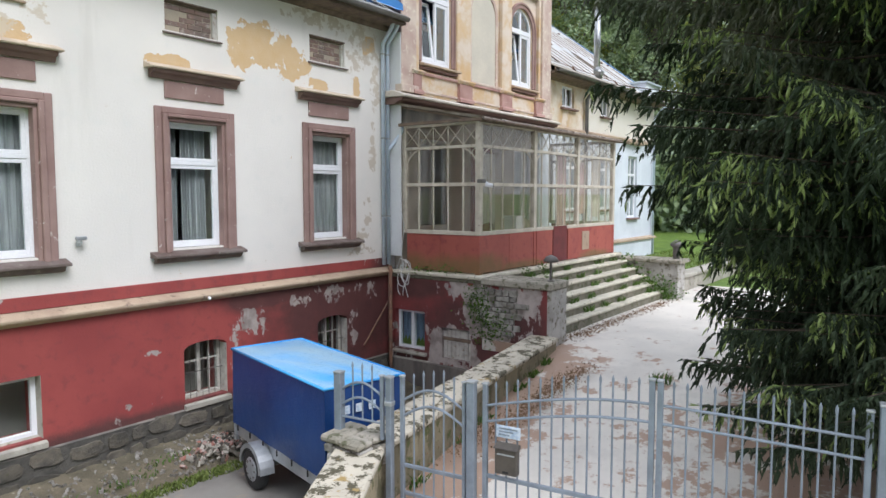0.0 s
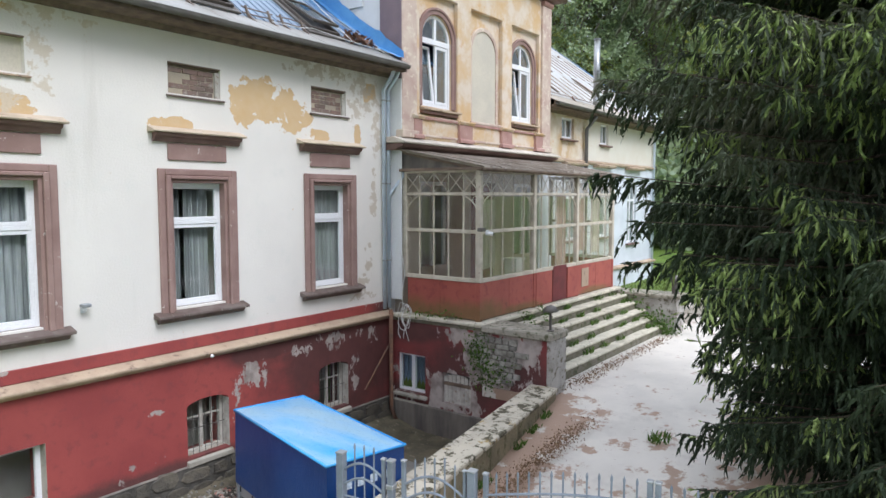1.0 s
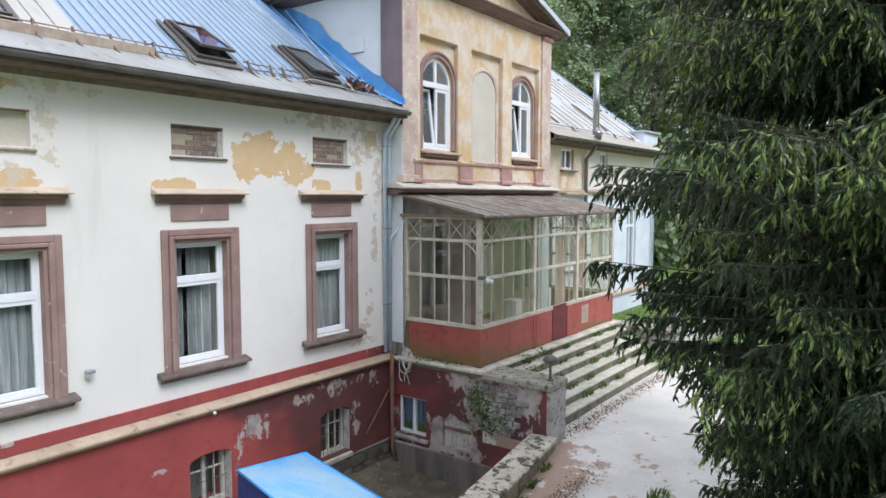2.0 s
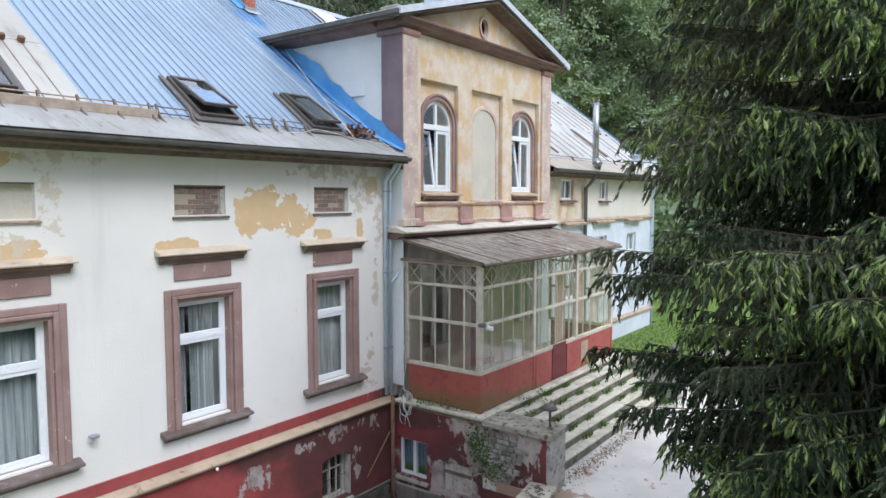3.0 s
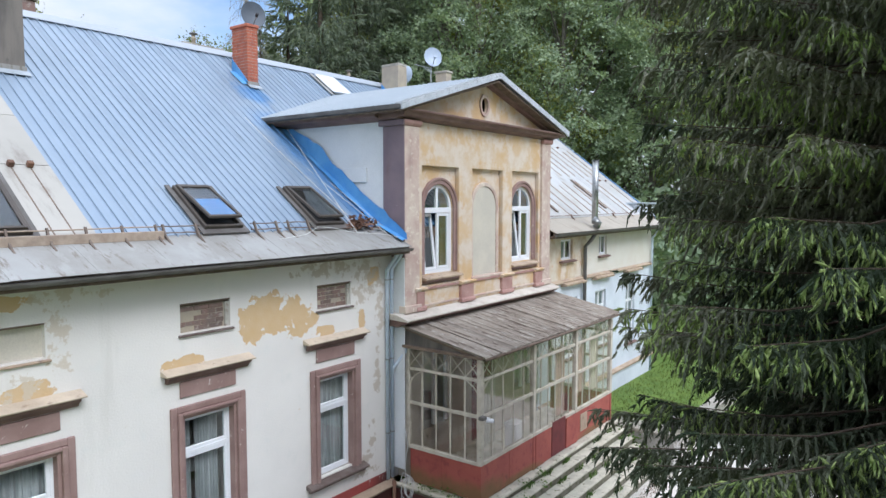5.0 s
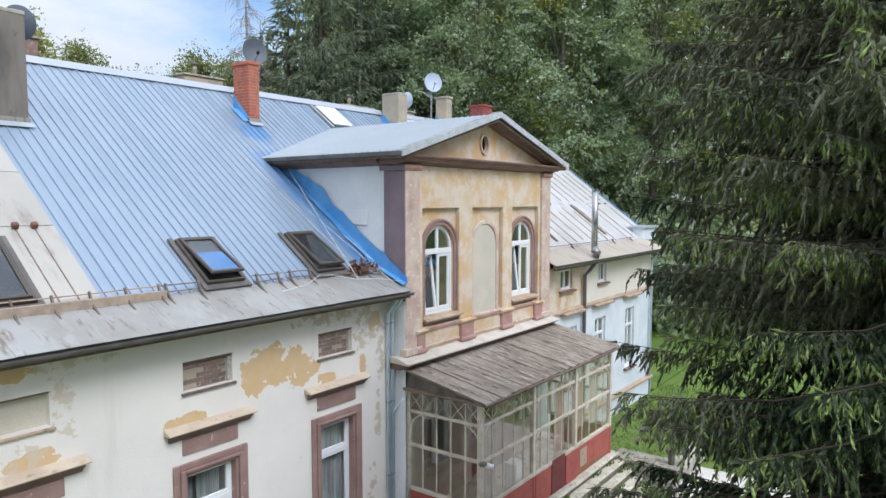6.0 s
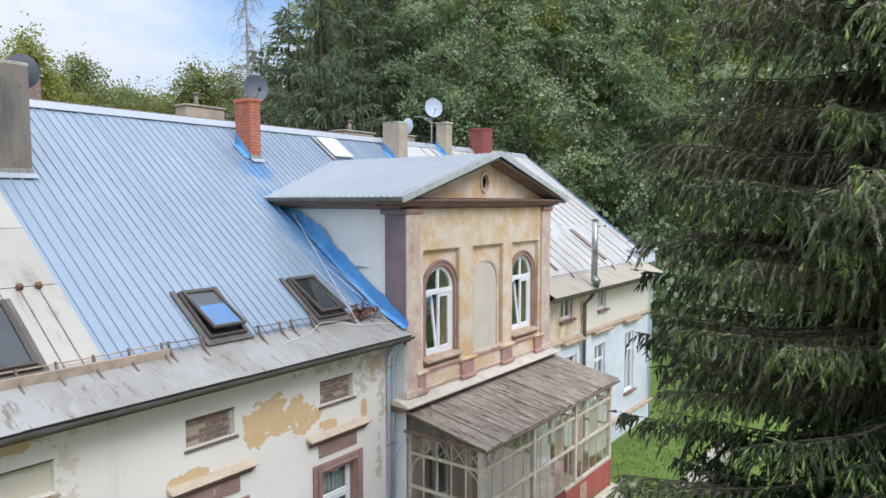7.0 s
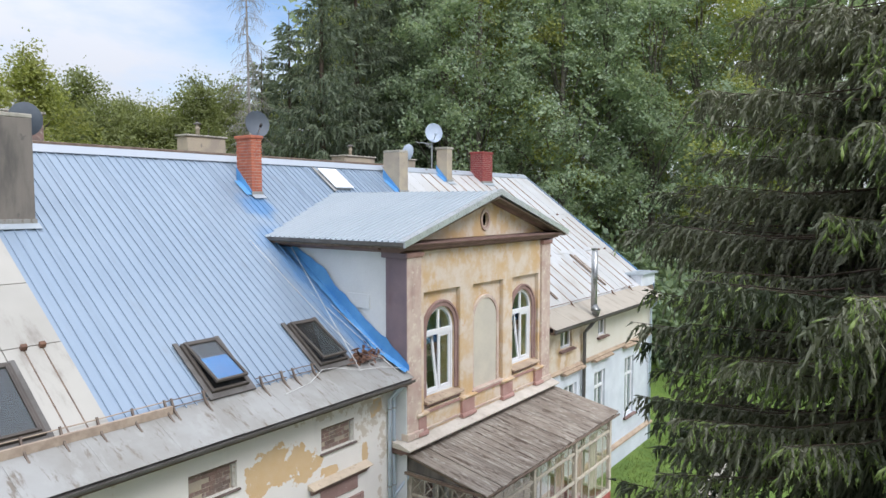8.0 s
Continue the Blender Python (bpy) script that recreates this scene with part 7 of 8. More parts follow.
def tufts(name, spots, n, hmin, hmax, material, label, seed):
    """Grass or weeds: many thin blades in one mesh. spots: x, y, z, half sizes."""
    rg = np.random.RandomState(seed)
    V, F = [], []
    for (x, y, z, rx, ry) in spots:
        for _ in range(n):
            a = rg.uniform(0, 6.28)
            q = math.sqrt(rg.uniform(0, 1))
            p = np.array([x + rx * q * math.cos(a), y + ry * q * math.sin(a), z])
            h, t, w = rg.uniform(hmin, hmax), rg.uniform(0, 6.28), rg.uniform(0.006, 0.014)
            d = np.array([math.cos(t), math.sin(t), 0])
            s = np.array([-math.sin(t), math.cos(t), 0]) * w
            o = len(V)
            V += [p - s, p + s, p + d * h * 0.25 + [0, 0, h * 0.65] + s * 0.8, p + d * h * 0.6 + [0, 0, h]]
            F += [(o, o + 1, o + 2), (o, o + 2, o + 3)]
    ob = new(name, fast_mesh(name, V, F, material))
    return tagged(ob, label, "grass" if "grass" in name else "weeds", "", "stuff")


tufts("grass_strip", [(4.2 + 0.35 * k, 8.25 - 0.02 * k, Z_YARD + 0.01, 0.3, 0.16) for k in range(6)], 300, 0.025, 0.075, M_GRASS, "strip of fresh grass at the edge of the asphalt", 1)
tufts("grass_tufts_yard", [(5.4, 5.9, Z_YARD, 0.5, 0.3), (6.3, 5.7, Z_YARD, 0.4, 0.2), (5.0, 5.3, Z_YARD, 0.3, 0.3), (7.5, 6.0, Z_YARD, 0.3, 0.2)], 90, 0.1, 0.32, M_GRASS, "tall grass tufts beside the trailer", 2)
tufts("weeds_on_wall_foot", [(6.0 + 0.6 * k, wall_line(6.0 + 0.6 * k) - 0.33, court_z(6 + 0.6 * k), 0.2, 0.05) for k in range(8) if k not in (1, 4)], 45, 0.03, 0.13, M_WEED, "weeds along the foot of the low wall", 3)
tufts("weeds_on_steps", [(11.8 + 0.9 * k + 0.2 * j, 6.98 - 0.25 * j, 3.52 - 0.186 * (j + 1) + 0.0, 0.25, 0.05) for k in range(7) for j in range(5) if (k * 3 + j * 5) % 4 != 0], 34, 0.04, 0.14, M_WEED, "weeds growing in the joints of the steps", 4)
tufts("bank_grass", [(3.6, 8.8, 1.16, 0.5, 0.2), (4.7, 8.75, 1.16, 0.5, 0.2), (5.5, 8.9, 1.2, 0.4, 0.12)], 110, 0.02, 0.08, M_WEED, "sparse low grass on the earth bank", 4)
tufts("court_weed", [(10.2, 3.3, 2.22, 0.2, 0.16)], 90, 0.05, 0.14, M_WEED, "weed clump in the forecourt", 6)
tufts("lawn_grass", [(19.5 + 1.6 * k, 6.8 + 0.9 * j, 2.74, 1.0, 0.6) for k in range(6) for j in range(3)], 160, 0.05, 0.12, M_GRASS, "short lawn grass", 7)


def leaf_patch(name, centres, n, size, material, label, seed, spread, hang=0.0):
    """Creeper or small shrub: many small flat leaves round centres."""
    rg = np.random.RandomState(seed)
    V, F = [], []
    for c in centres:
        for _ in range(n):
            p = np.array(c) + rg.normal(0, 1, 3) * np.array(spread)
            u = rg.normal(0, 1, 3)
            u /= np.linalg.norm(u)
            w = np.cross(u, rg.normal(0, 1, 3))
            w /= np.linalg.norm(w)
            L = size * rg.uniform(0.6, 1.3)
            o = len(V)
            V += [p, p + u * L * 0.5 + w * L * 0.35, p + u * L, p + u * L * 0.5 - w * L * 0.35]
            F += [(o, o + 1, o + 2), (o, o + 2, o + 3)]
    ob = new(name, fast_mesh(name, V, F, material))
    return tagged(ob, label, "plant", "", "stuff")


leaf_patch("ivy_on_stair_wall", [(17.7, 6.2, 2.7), (17.65, 5.9, 2.5), (17.7, 6.6, 3.0), (17.6, 5.6, 2.45), (17.5, 5.8, 2.6), (17.7, 6.9, 3.2), (17.3, 6.0, 2.75)], 150, 0.08, M_WEED, "ivy and weeds against the far stair wall", 11, (0.12, 0.18, 0.16))
leaf_patch("weeds_on_porch_ledge", [(10.9, 8.6, 3.56), (10.92, 8.0, 3.58), (10.9, 7.7, 3.56), (10.92, 8.3, 3.54), (12.4, 6.95, 3.53), (13.1, 6.95, 3.53), (13.0, 6.75, 3.36), (12.2, 6.7, 3.36)], 40, 0.05, M_WEED, "small weeds on the porch ledge", 15, (0.05, 0.1, 0.05))
leaf_patch("creeper_on_rubble", [(10.88, 7.1, 3.2), (10.88, 7.0, 2.9), (10.87, 6.6, 2.6), (10.87, 6.9, 2.45), (10.87, 7.15, 3.0), (10.87, 7.05, 2.7)], 150, 0.05, M_WEED, "creeper on the bare rubble wall", 12, (0.03, 0.14, 0.14))
leaf_patch("litter", [(12.0 + 0.7 * k, 5.52, 2.385) for k in range(8)] + [(7 + 0.4 * k, 4.5, 2.0 + 0.04 * k) for k in range(8)], 280, 0.032, M_LITTER, "brown leaf litter along the steps and wall", 13, (0.4, 0.10, 0.003))

# ---- low retaining wall ----
def strip_wall(stations, hw, z_top, z_bot):
    mb = MB()
    for x in stations:
        y = wall_line(x)
        k = 0.5 if x < 5.3 else 0.13
        nx, ny = -k / math.hypot(k, 1), 1 / math.hypot(k, 1)
        for s, z in ((-1, z_bot), (-1, z_top), (1, z_top), (1, z_bot)):
            mb.v.append((x + nx * hw * s, y + ny * hw * s, z + (court_z(x) - 2.1) * 0.25))
    n = len(stations)
    mb.f = [(4 * i + j, 4 * i + 4 + j, 4 * i + 4 + (j + 1) % 4, 4 * i + (j + 1) % 4) for i in range(n - 1) for j in range(4)] + [(3, 2, 1, 0), (4 * n - 4, 4 * n - 3, 4 * n - 2, 4 * n - 1)]
    return mb


def mossy_render():
    n = Nodes("mossy_wall_render")
    col = n.mix(n.step(n.noise(1.5, 6), 0.35, 0.65), (0.34, 0.29, 0.19), (0.21, 0.185, 0.125))
    col = n.mix(n.step(n.noise(4, 8, 0.68, stretch=(1, 1, 0.35)), 0.5, 0.6), col, (0.13, 0.12, 0.07))
    col = n.mix(n.math("MULTIPLY", n.step(n.noise(7, 8, 0.7), 0.55, 0.62), 0.9), col, (0.09, 0.11, 0.035))
    n.bump(n.noise(12, 7, 0.65), 0.6, 0.03)
    return n.done(col, 0.92)


def coping_stone():
    n = Nodes("blotched_coping")
    col = n.mix(n.step(n.noise(1.8, 6), 0.35, 0.65), (0.56, 0.51, 0.41), (0.45, 0.41, 0.33))
    col = n.mix(n.step(n.noise(5.5, 9, 0.74), 0.505, 0.555), col, (0.085, 0.075, 0.045))
    col = n.mix(n.step(n.noise(3.0, 8, 0.7), 0.6, 0.66), col, (0.34, 0.24, 0.09))
    n.bump(n.noise(9, 7, 0.65), 0.5, 0.03)
    return n.done(col, 0.9)


M_MOSSY, M_COPING = mossy_render(), coping_stone()
stations = [3.2, 4.0, 4.7, 5.3, 6, 6.8, 7.6, 8.4, 9.2, 10, 10.9]
structure("retaining_wall", strip_wall(stations, 0.22, 2.40, 0.9), M_MOSSY, "low mossy rendered retaining wall beside the drive", "wall")
seg = [(3.2, 4.25), (4.27, 5.28), (5.3, 6.55), (6.57, 7.8), (7.82, 9.1), (9.12, 10.3), (10.32, 10.9)]
rg = random.Random(31)
cop = None
for k, (a, b) in enumerate(seg):
    mb = strip_wall([a, (a + b) / 2, b], 0.27, 2.49 + rg.uniform(-0.012, 0.012), 2.402)
    if cop is None:
        cop = structure("retaining_wall_coping", mb, M_COPING, "blotched pale coping slabs with dark lichen", "coping", 0.02)
    else:
        part("slab", mb, M_COPING, cop, bevel=0.02)
# rough stone pier at the gate
pier = structure("gate_pier", MB().box(5.10, 5.50, 4.74, 5.24, 0.9, 2.40), M_MOSSY, "rough lichen-covered stone pier beside the gate", "pier", 0.03)
rg = random.Random(44)
z = 1.3
while z < 2.37:
    hz = min(rg.uniform(0.13, 0.24), 2.40 - z)
    for face in (0, 1):
        u = -0.01
        ln = 0.54 if face == 0 else 0.48
        while u < ln - 0.05:
            L = min(rg.uniform(0.12, 0.3), ln - u)
            mb = MB().box(0, 0.06, 0, L - 0.012, 0, hz - 0.014) if face == 0 else MB().box(0, L - 0.012, 0, 0.06, 0, hz - 0.014)
            mb.v = [tuple(q + rg.uniform(-0.014, 0.014) for q in v) for v in mb.v]
            at = (5.06 + rg.uniform(-0.015, 0.012), 4.71 + u, z) if face == 0 else (5.07 + u, 4.70 + rg.uniform(-0.015, 0.012), z)
            part("stone", mb, M_PALESTONE if rg.random() < 0.6 else M_FLAKY, pier, bevel=0.014, loc=at)
            u += L
    z += hz
for a, b, c, d, top in ((5.03, 5.28, 4.68, 4.99, 2.475), (5.285, 5.56, 4.69, 5.0, 2.465), (5.05, 5.54, 5.005, 5.29, 2.48)):
    mb = MB().box(a, b, c, d, 2.40, top)
    mb.v = [(x + rg.uniform(-0.02, 0.02), y + rg.uniform(-0.02, 0.02), z + rg.uniform(-0.012, 0.012)) for x, y, z in mb.v]
    part("cap_slab", mb, M_OLDCOPING, pier, "broken flaking cap slab", 0.025)

# ---- steel gate and fence across the drive ----
XG, YG, TURN_G = 5.52, 3.6, 7.7   # foot of the stout gate post; the gate stands square to the drive


def gate_thing(name, label, category, group):
    return thing(name, (XG, YG, 0), label, category, group, "", TURN_G)


def picket(parent, y, z0, z1, r=0.0095):
    p = part("picket", MB().tube([(0, y, z0), (0, y, z1 - 0.07)], r, 8), M_GATE, parent)
    part("spear", MB().lathe([(r, -0.07), (r * 1.4, -0.055), (r * 1.2, -0.03), (0.001, 0.0)], 8, (0, y, z1)), M_GATE, p)


def square_post(parent, y, z0, z1, s, name="post"):
    p = part(name, MB().box(-s, s, y - s, y + s, z0, z1), M_GATE, parent, "", 0.006)
    part("cap", MB().box(-s - 0.006, s + 0.006, y - s - 0.006, y + s + 0.006, z1, z1 + 0.02), M_GALV, p, "", 0.005)


def arch_rail(parent, y0, y1, z, rise, r=0.014):
    pts = [(0.0, y0 + (y1 - y0) * k / 12, z + rise * math.sin(math.pi * k / 12)) for k in range(13)]
    part("rail", MB().tube(pts, r, 8), M_GATE, parent)


fence = gate_thing("fence_panel", "short grey steel fence panel on the stone pier", "fence", "gate")
square_post(fence, 1.635, 2.3, 3.11, 0.045)
square_post(fence, 1.065, 2.45, 3.14, 0.022)
for k in range(3):
    picket(fence, 1.45 - 0.128 * k, 2.63, 3.26)
arch_rail(fence, 1.09, 1.59, 2.94, 0.1)
arch_rail(fence, 1.09, 1.59, 2.77, 0.1)
part("rail", MB().tube([(0, 1.09, 2.63), (0, 1.59, 2.63)], 0.014, 8), M_GATE, fence)
gp = gate_thing("gate_post", "grey square steel gate post with pale cap", "gate post", "gate posts")
square_post(gp, 0.97, 1.5, 3.14, 0.036)
part("hinge", MB().box(-0.045, 0.045, 0.925, 1.015, 2.84, 2.89), M_GALV, gp, "pale hinge band", 0.006)
wicket = gate_thing("wicket_gate", "grey steel wicket gate with arched rails and spearheads", "gate", "gate")
square_post(wicket, 0.81, 1.75, 3.17, 0.022, "stile")
square_post(wicket, 0.085, 1.75, 3.2, 0.018, "stile")
for k in range(5):
    picket(wicket, 0.67 - 0.118 * k, 1.8, (3.23, 3.27, 3.29, 3.31, 3.26)[k])
arch_rail(wicket, 0.1, 0.79, 2.93, 0.14)
arch_rail(wicket, 0.1, 0.79, 2.76, 0.14)
for z in (2.23, 1.93):
    part("rail", MB().box(-0.015, 0.015, 0.1, 0.79, z - 0.02, z + 0.02), M_GATE, wicket, "", 0.004)
gp2 = gate_thing("gate_post", "stout grey square steel gate post", "gate post", "gate posts")
square_post(gp2, 0.0, 1.5, 3.22, 0.042)


def leaf(y_hi, y_lo, z_hi, z_lo, n, label):
    g = gate_thing("gate_leaf", label, "gate", "gate leaves")
    square_post(g, y_hi, 1.7, z_hi, 0.024, "stile")
    square_post(g, y_lo, 1.7, z_lo, 0.024, "stile")
    for k in range(1, n):
        u = k / n
        picket(g, y_hi + (y_lo - y_hi) * u, 1.75, z_hi + 0.02 + (z_lo - z_hi) * math.sin(u * math.pi / 2))
    for dz in (0.21, 0.37):
        pts = [(0, y_hi + (y_lo - y_hi) * k / 12, z_hi - dz + (z_lo - z_hi) * math.sin(k / 12 * math.pi / 2)) for k in range(13)]
        part("rail", MB().tube(pts, 0.013, 8), M_GATE, g)
    for z in (2.31, 1.85):
        part("rail", MB().box(-0.016, 0.016, min(y_hi, y_lo), max(y_hi, y_lo), z - 0.02, z + 0.02), M_GATE, g, "", 0.004)
    return g


g1 = leaf(-0.15, -1.74, 3.22, 3.47, 14, "grey steel drive gate leaf with rising spearheads and mailbox")
g2 = leaf(-3.34, -1.81, 3.44, 3.47, 14, "grey steel drive gate leaf with spearheads")
gp3 = gate_thing("gate_post", "grey square steel end post", "gate post", "gate posts")
square_post(gp3, -3.45, 1.4, 3.5, 0.05)
box = gate_thing("mailbox", "bronze metal mailbox hung on the gate", "mailbox", "")
part("body", MB().box(-0.10, -0.02, -0.525, -0.295, 2.39, 2.64), M_MAILBOX, box, "", 0.01)
part("lid", MB().prism([(-0.115, 2.641), (-0.115, 2.655), (-0.02, 2.69), (-0.02, 2.641)], "y", -0.535, -0.285), M_MAILBOX, box, "", 0.006)
part("slot", MB().box(-0.106, -0.099, -0.50, -0.32, 2.585, 2.598), M_GALV, box, "bright slot rim")
part("latch", MB().box(-0.106, -0.099, -0.44, -0.38, 2.41, 2.43), M_BLACK, box)
sign = gate_thing("gate_sign", "small pale blue printed plate on the gate", "sign", "")
part("plate", MB().box(-0.03, -0.018, -0.53, -0.28, 2.73, 2.85), M_PAPER, sign, "", 0.003)
for k in range(3):
    part("print_bar", MB().box(-0.033, -0.0305, -0.50 + 0.04 * k, -0.31, 2.815 - 0.03 * k, 2.828 - 0.03 * k), M_GATE, sign)

# ---- covered trailer ----
tr = thing("trailer", (6.29, 6.75, Z_YARD), "box trailer under a blue tarpaulin on galvanised sides", "trailer", rz=-104.3)
TL, TW = 2.66, 1.06   # x along its length (front +x), y across
hl, hw2 = TL / 2, TW / 2
part("side_board", MB().box(-hl, hl, -hw2, -hw2 + 0.02, 0.47, 0.84), M_GALV, tr, "", 0.006)
part("side_board", MB().box(-hl, hl, hw2 - 0.02, hw2, 0.47, 0.84), M_GALV, tr, "", 0.006)
part("end_board", MB().box(-hl - 0.02, -hl - 0.001, -hw2, hw2, 0.47, 0.84), M_GALV, tr, "", 0.006)
part("end_board", MB().box(hl + 0.001, hl + 0.02, -hw2, hw2, 0.47, 0.84), M_GALV, tr, "", 0.006)
part("floor_pan", MB().box(-hl, hl, -hw2 + 0.021, hw2 - 0.021, 0.46, 0.50), M_TIMBER, tr)
for s in (-1, 1):
    part("rub_rail", MB().box(-hl, hl, s * (hw2 + 0.012) - 0.012, s * (hw2 + 0.012) + 0.012, 0.76, 0.84), M_GALV, tr, "", 0.006)
    part("chassis_rail", MB().box(-hl, hl, s * 0.4 - 0.03, s * 0.4 + 0.03, 0.38, 0.459), M_GALV, tr, "", 0.006)
for x in (-hl, hl):
    for s in (-1, 1):
        part("corner_post", MB().box(x - 0.03, x + 0.03, s * hw2 - 0.03, s * hw2 + 0.03, 0.40, 0.86), M_GALV, tr, "", 0.006)
# tarp: slightly bellied sides; walls coloured as in shade, top as lit
def tarp_side(pts_bottom, pts_top, bulge, n=10, m=7):
    mb = MB()
    (a, b), (c, d) = pts_bottom, pts_top
    nrm = (Vector(b) - Vector(a)).cross(Vector((0, 0, 1))).normalized()
    for i in range(n + 1):
        for j in range(m + 1):
            u, v = i / n, j / m
            p = (Vector(a).lerp(Vector(b), u)).lerp(Vector(c).lerp(Vector(d), u), v)
            p += nrm * bulge * (math.sin(u * math.pi) * math.sin(v * math.pi) + 0.25 * math.sin(u * 19) * (1 - v) * math.sin(u * math.pi))
            mb.v.append(tuple(p))
    mb.f = [(i * (m + 1) + j, (i + 1) * (m + 1) + j, (i + 1) * (m + 1) + j + 1, i * (m + 1) + j + 1) for i in range(n) for j in range(m)]
    return mb
e = 0.035
Zb, Zt = 0.66, 1.75
cn = [(-hl - e, -hw2 - e), (hl + e, -hw2 - e), (hl + e, hw2 + e), (-hl - e, hw2 + e)]
for k in range(4):
    a, b = cn[k], cn[(k + 1) % 4]
    part("tarp_side", tarp_side(((*a, Zb), (*b, Zb)), ((a[0] * 0.985, a[1] * 0.985, Zt), (b[0] * 0.985, b[1] * 0.985, Zt)), 0.03), M_TARPSHADED, tr, "blue tarpaulin side, coloured as in shade", smooth=True)
top = MB()
n, m = 12, 6
for i in range(n + 1):
    for j in range(m + 1):
        u, v = i / n * 2 - 1, j / m * 2 - 1
        top.v.append((u * (hl + e) * 0.986, v * (hw2 + e) * 0.986, Zt + 0.05 * (1 - v * v) * (1 - u ** 8) - 0.02 * math.sin(i / n * math.pi * 3) ** 2 * (1 - v * v) + 0.002))
top.f = [(i * (m + 1) + j, (i + 1) * (m + 1) + j, (i + 1) * (m + 1) + j + 1, i * (m + 1) + j + 1) for i in range(n) for j in range(m)]
part("tarp_top", top, M_TARPLIT, tr, "blue tarpaulin top with light and sky sheen painted in", smooth=True)
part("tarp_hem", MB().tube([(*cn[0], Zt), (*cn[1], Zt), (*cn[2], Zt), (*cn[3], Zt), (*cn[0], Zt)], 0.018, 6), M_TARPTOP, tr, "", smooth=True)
for k in range(6):
    part("toggle", MB().tube([(-hl + 0.2 + 0.42 * k, -hw2 - 0.06, 0.68), (-hl + 0.2 + 0.42 * k, -hw2 - 0.06, 0.60)], 0.012, 6), M_BLACK, tr)
for k in range(4):
    part("print_bar", MB().box(hl + 0.072, hl + 0.078, -0.35 + 0.18 * k, -0.25 + 0.18 * k, 1.42, 1.52), M_PAPER, tr)
for s in (-1, 1):
    y = s * (hw2 + 0.11)
    wheel = part("wheel", MB().lathe([(0.16, -0.075), (0.25, -0.08), (0.285, -0.05), (0.29, 0), (0.285, 0.05), (0.25, 0.08), (0.16, 0.075)], 28), M_BLACK, tr, "black tyre", smooth=True)
    wheel.matrix_basis = pose(-0.4, y, 0.29, 90 * s, 0, 0)
    rim = part("rim", MB().lathe([(0.05, 0.045), (0.06, 0.055), (0.13, 0.05), (0.165, 0.07), (0.17, 0.08), (0.165, -0.07), (0.05, -0.05)], 24), M_GALV, wheel, "silver rim")
    for k in range(8):
        a = 2 * math.pi * k / 8
        part("rim_slot", MB().tube([(0.11 * math.cos(a), 0.11 * math.sin(a), 0.049), (0.11 * math.cos(a), 0.11 * math.sin(a), 0.059)], 0.02, 8), M_BLACK, wheel)
        part("rim_slot", MB().tube([(0.12 * math.cos(a), 0.12 * math.sin(a), -0.08), (0.12 * math.cos(a), 0.12 * math.sin(a), -0.09)], 0.018, 8), M_GUTTER, wheel)
    part("hub_cap", MB().lathe([(0.168, -0.07), (0.162, -0.082), (0.1, -0.088), (0.03, -0.097), (0.001, -0.097)], 24), M_GALV, wheel, "silver hub cap", smooth=True)
    fen = MB()
    N = 12
    for k in range(N):
        a0, a1 = math.pi * k / N, math.pi * (k + 1) / N
        ya, yb = s * hw2 + s * 0.005, s * (hw2 + 0.21)
        P = [(-0.4 + r * math.cos(a), yy, 0.30 + r * math.sin(a)) for r in (0.335, 0.345) for a in (a0, a1) for yy in (ya, yb)]
        fen.add(P, [(0, 1, 3, 2), (4, 6, 7, 5), (0, 2, 6, 4), (1, 5, 7, 3)])
        P = [(-0.4 + r * math.cos(a), yb, 0.30 + r * math.sin(a)) for r in (0.28, 0.345) for a in (a0, a1)]
        fen.add(P, [(0, 2, 3, 1)])
    part("mudguard", fen.mesh("mudguard", M_GALV, 0, False, True), M_GALV, tr, "grey mudguard")
part("axle", MB().tube([(-0.4, -hw2 - 0.05, 0.29), (-0.4, hw2 + 0.05, 0.29)], 0.03, 8), M_GALV, tr)
part("drawbar", MB().tube([(-hl, 0.35, 0.42), (-hl - 0.7, 0, 0.42)], 0.03, 8).tube([(-hl, -0.35, 0.42), (-hl - 0.7, 0, 0.42)], 0.03, 8), M_GALV, tr)
part("prop_stand", MB().tube([(-hl - 0.5, 0.1, 0.5), (-hl - 0.5, 0.1, 0.0)], 0.025, 8), M_GALV, tr)
part("reflector", MB().box(-hl - 0.03, -hl - 0.021, -hw2 + 0.05, -hw2 + 0.15, 0.55, 0.62), M_BRICKDARK, tr, "red reflector")

# rubble heap by the plinth
heap = thing("rubble_heap", (6.35, 8.75, 1.16), "heap of broken red tile and mortar by the plinth", "rubble", kind="stuff")
rg = random.Random(17)
for nm, m, sd in (("tile_pieces", M_RUBBLE, 1), ("mortar_pieces", M_CONCRETE, 2), ("dark_pieces", M_STONE, 3)):
    hm = MB()
    for k in range(110):
        x, y = rg.gauss(0, 0.38), rg.gauss(0, 0.18)
        z = max(0.0, 0.16 - 0.2 * abs(x) - 0.3 * abs(y)) + rg.uniform(-0.02, 0.04)
        q = pose(x, y, z + 0.02, rg.uniform(0, 360), rg.uniform(0, 360), rg.uniform(0, 360))
        a, b, c = rg.uniform(0.015, 0.06), rg.uniform(0.012, 0.04), rg.uniform(0.008, 0.02)
        t = MB().box(-a, a, -b, b, -c, c)
        hm.add([q @ Vector(v) for v in t.v], t.f)
    part(nm, hm, m, heap)
gr = MB()
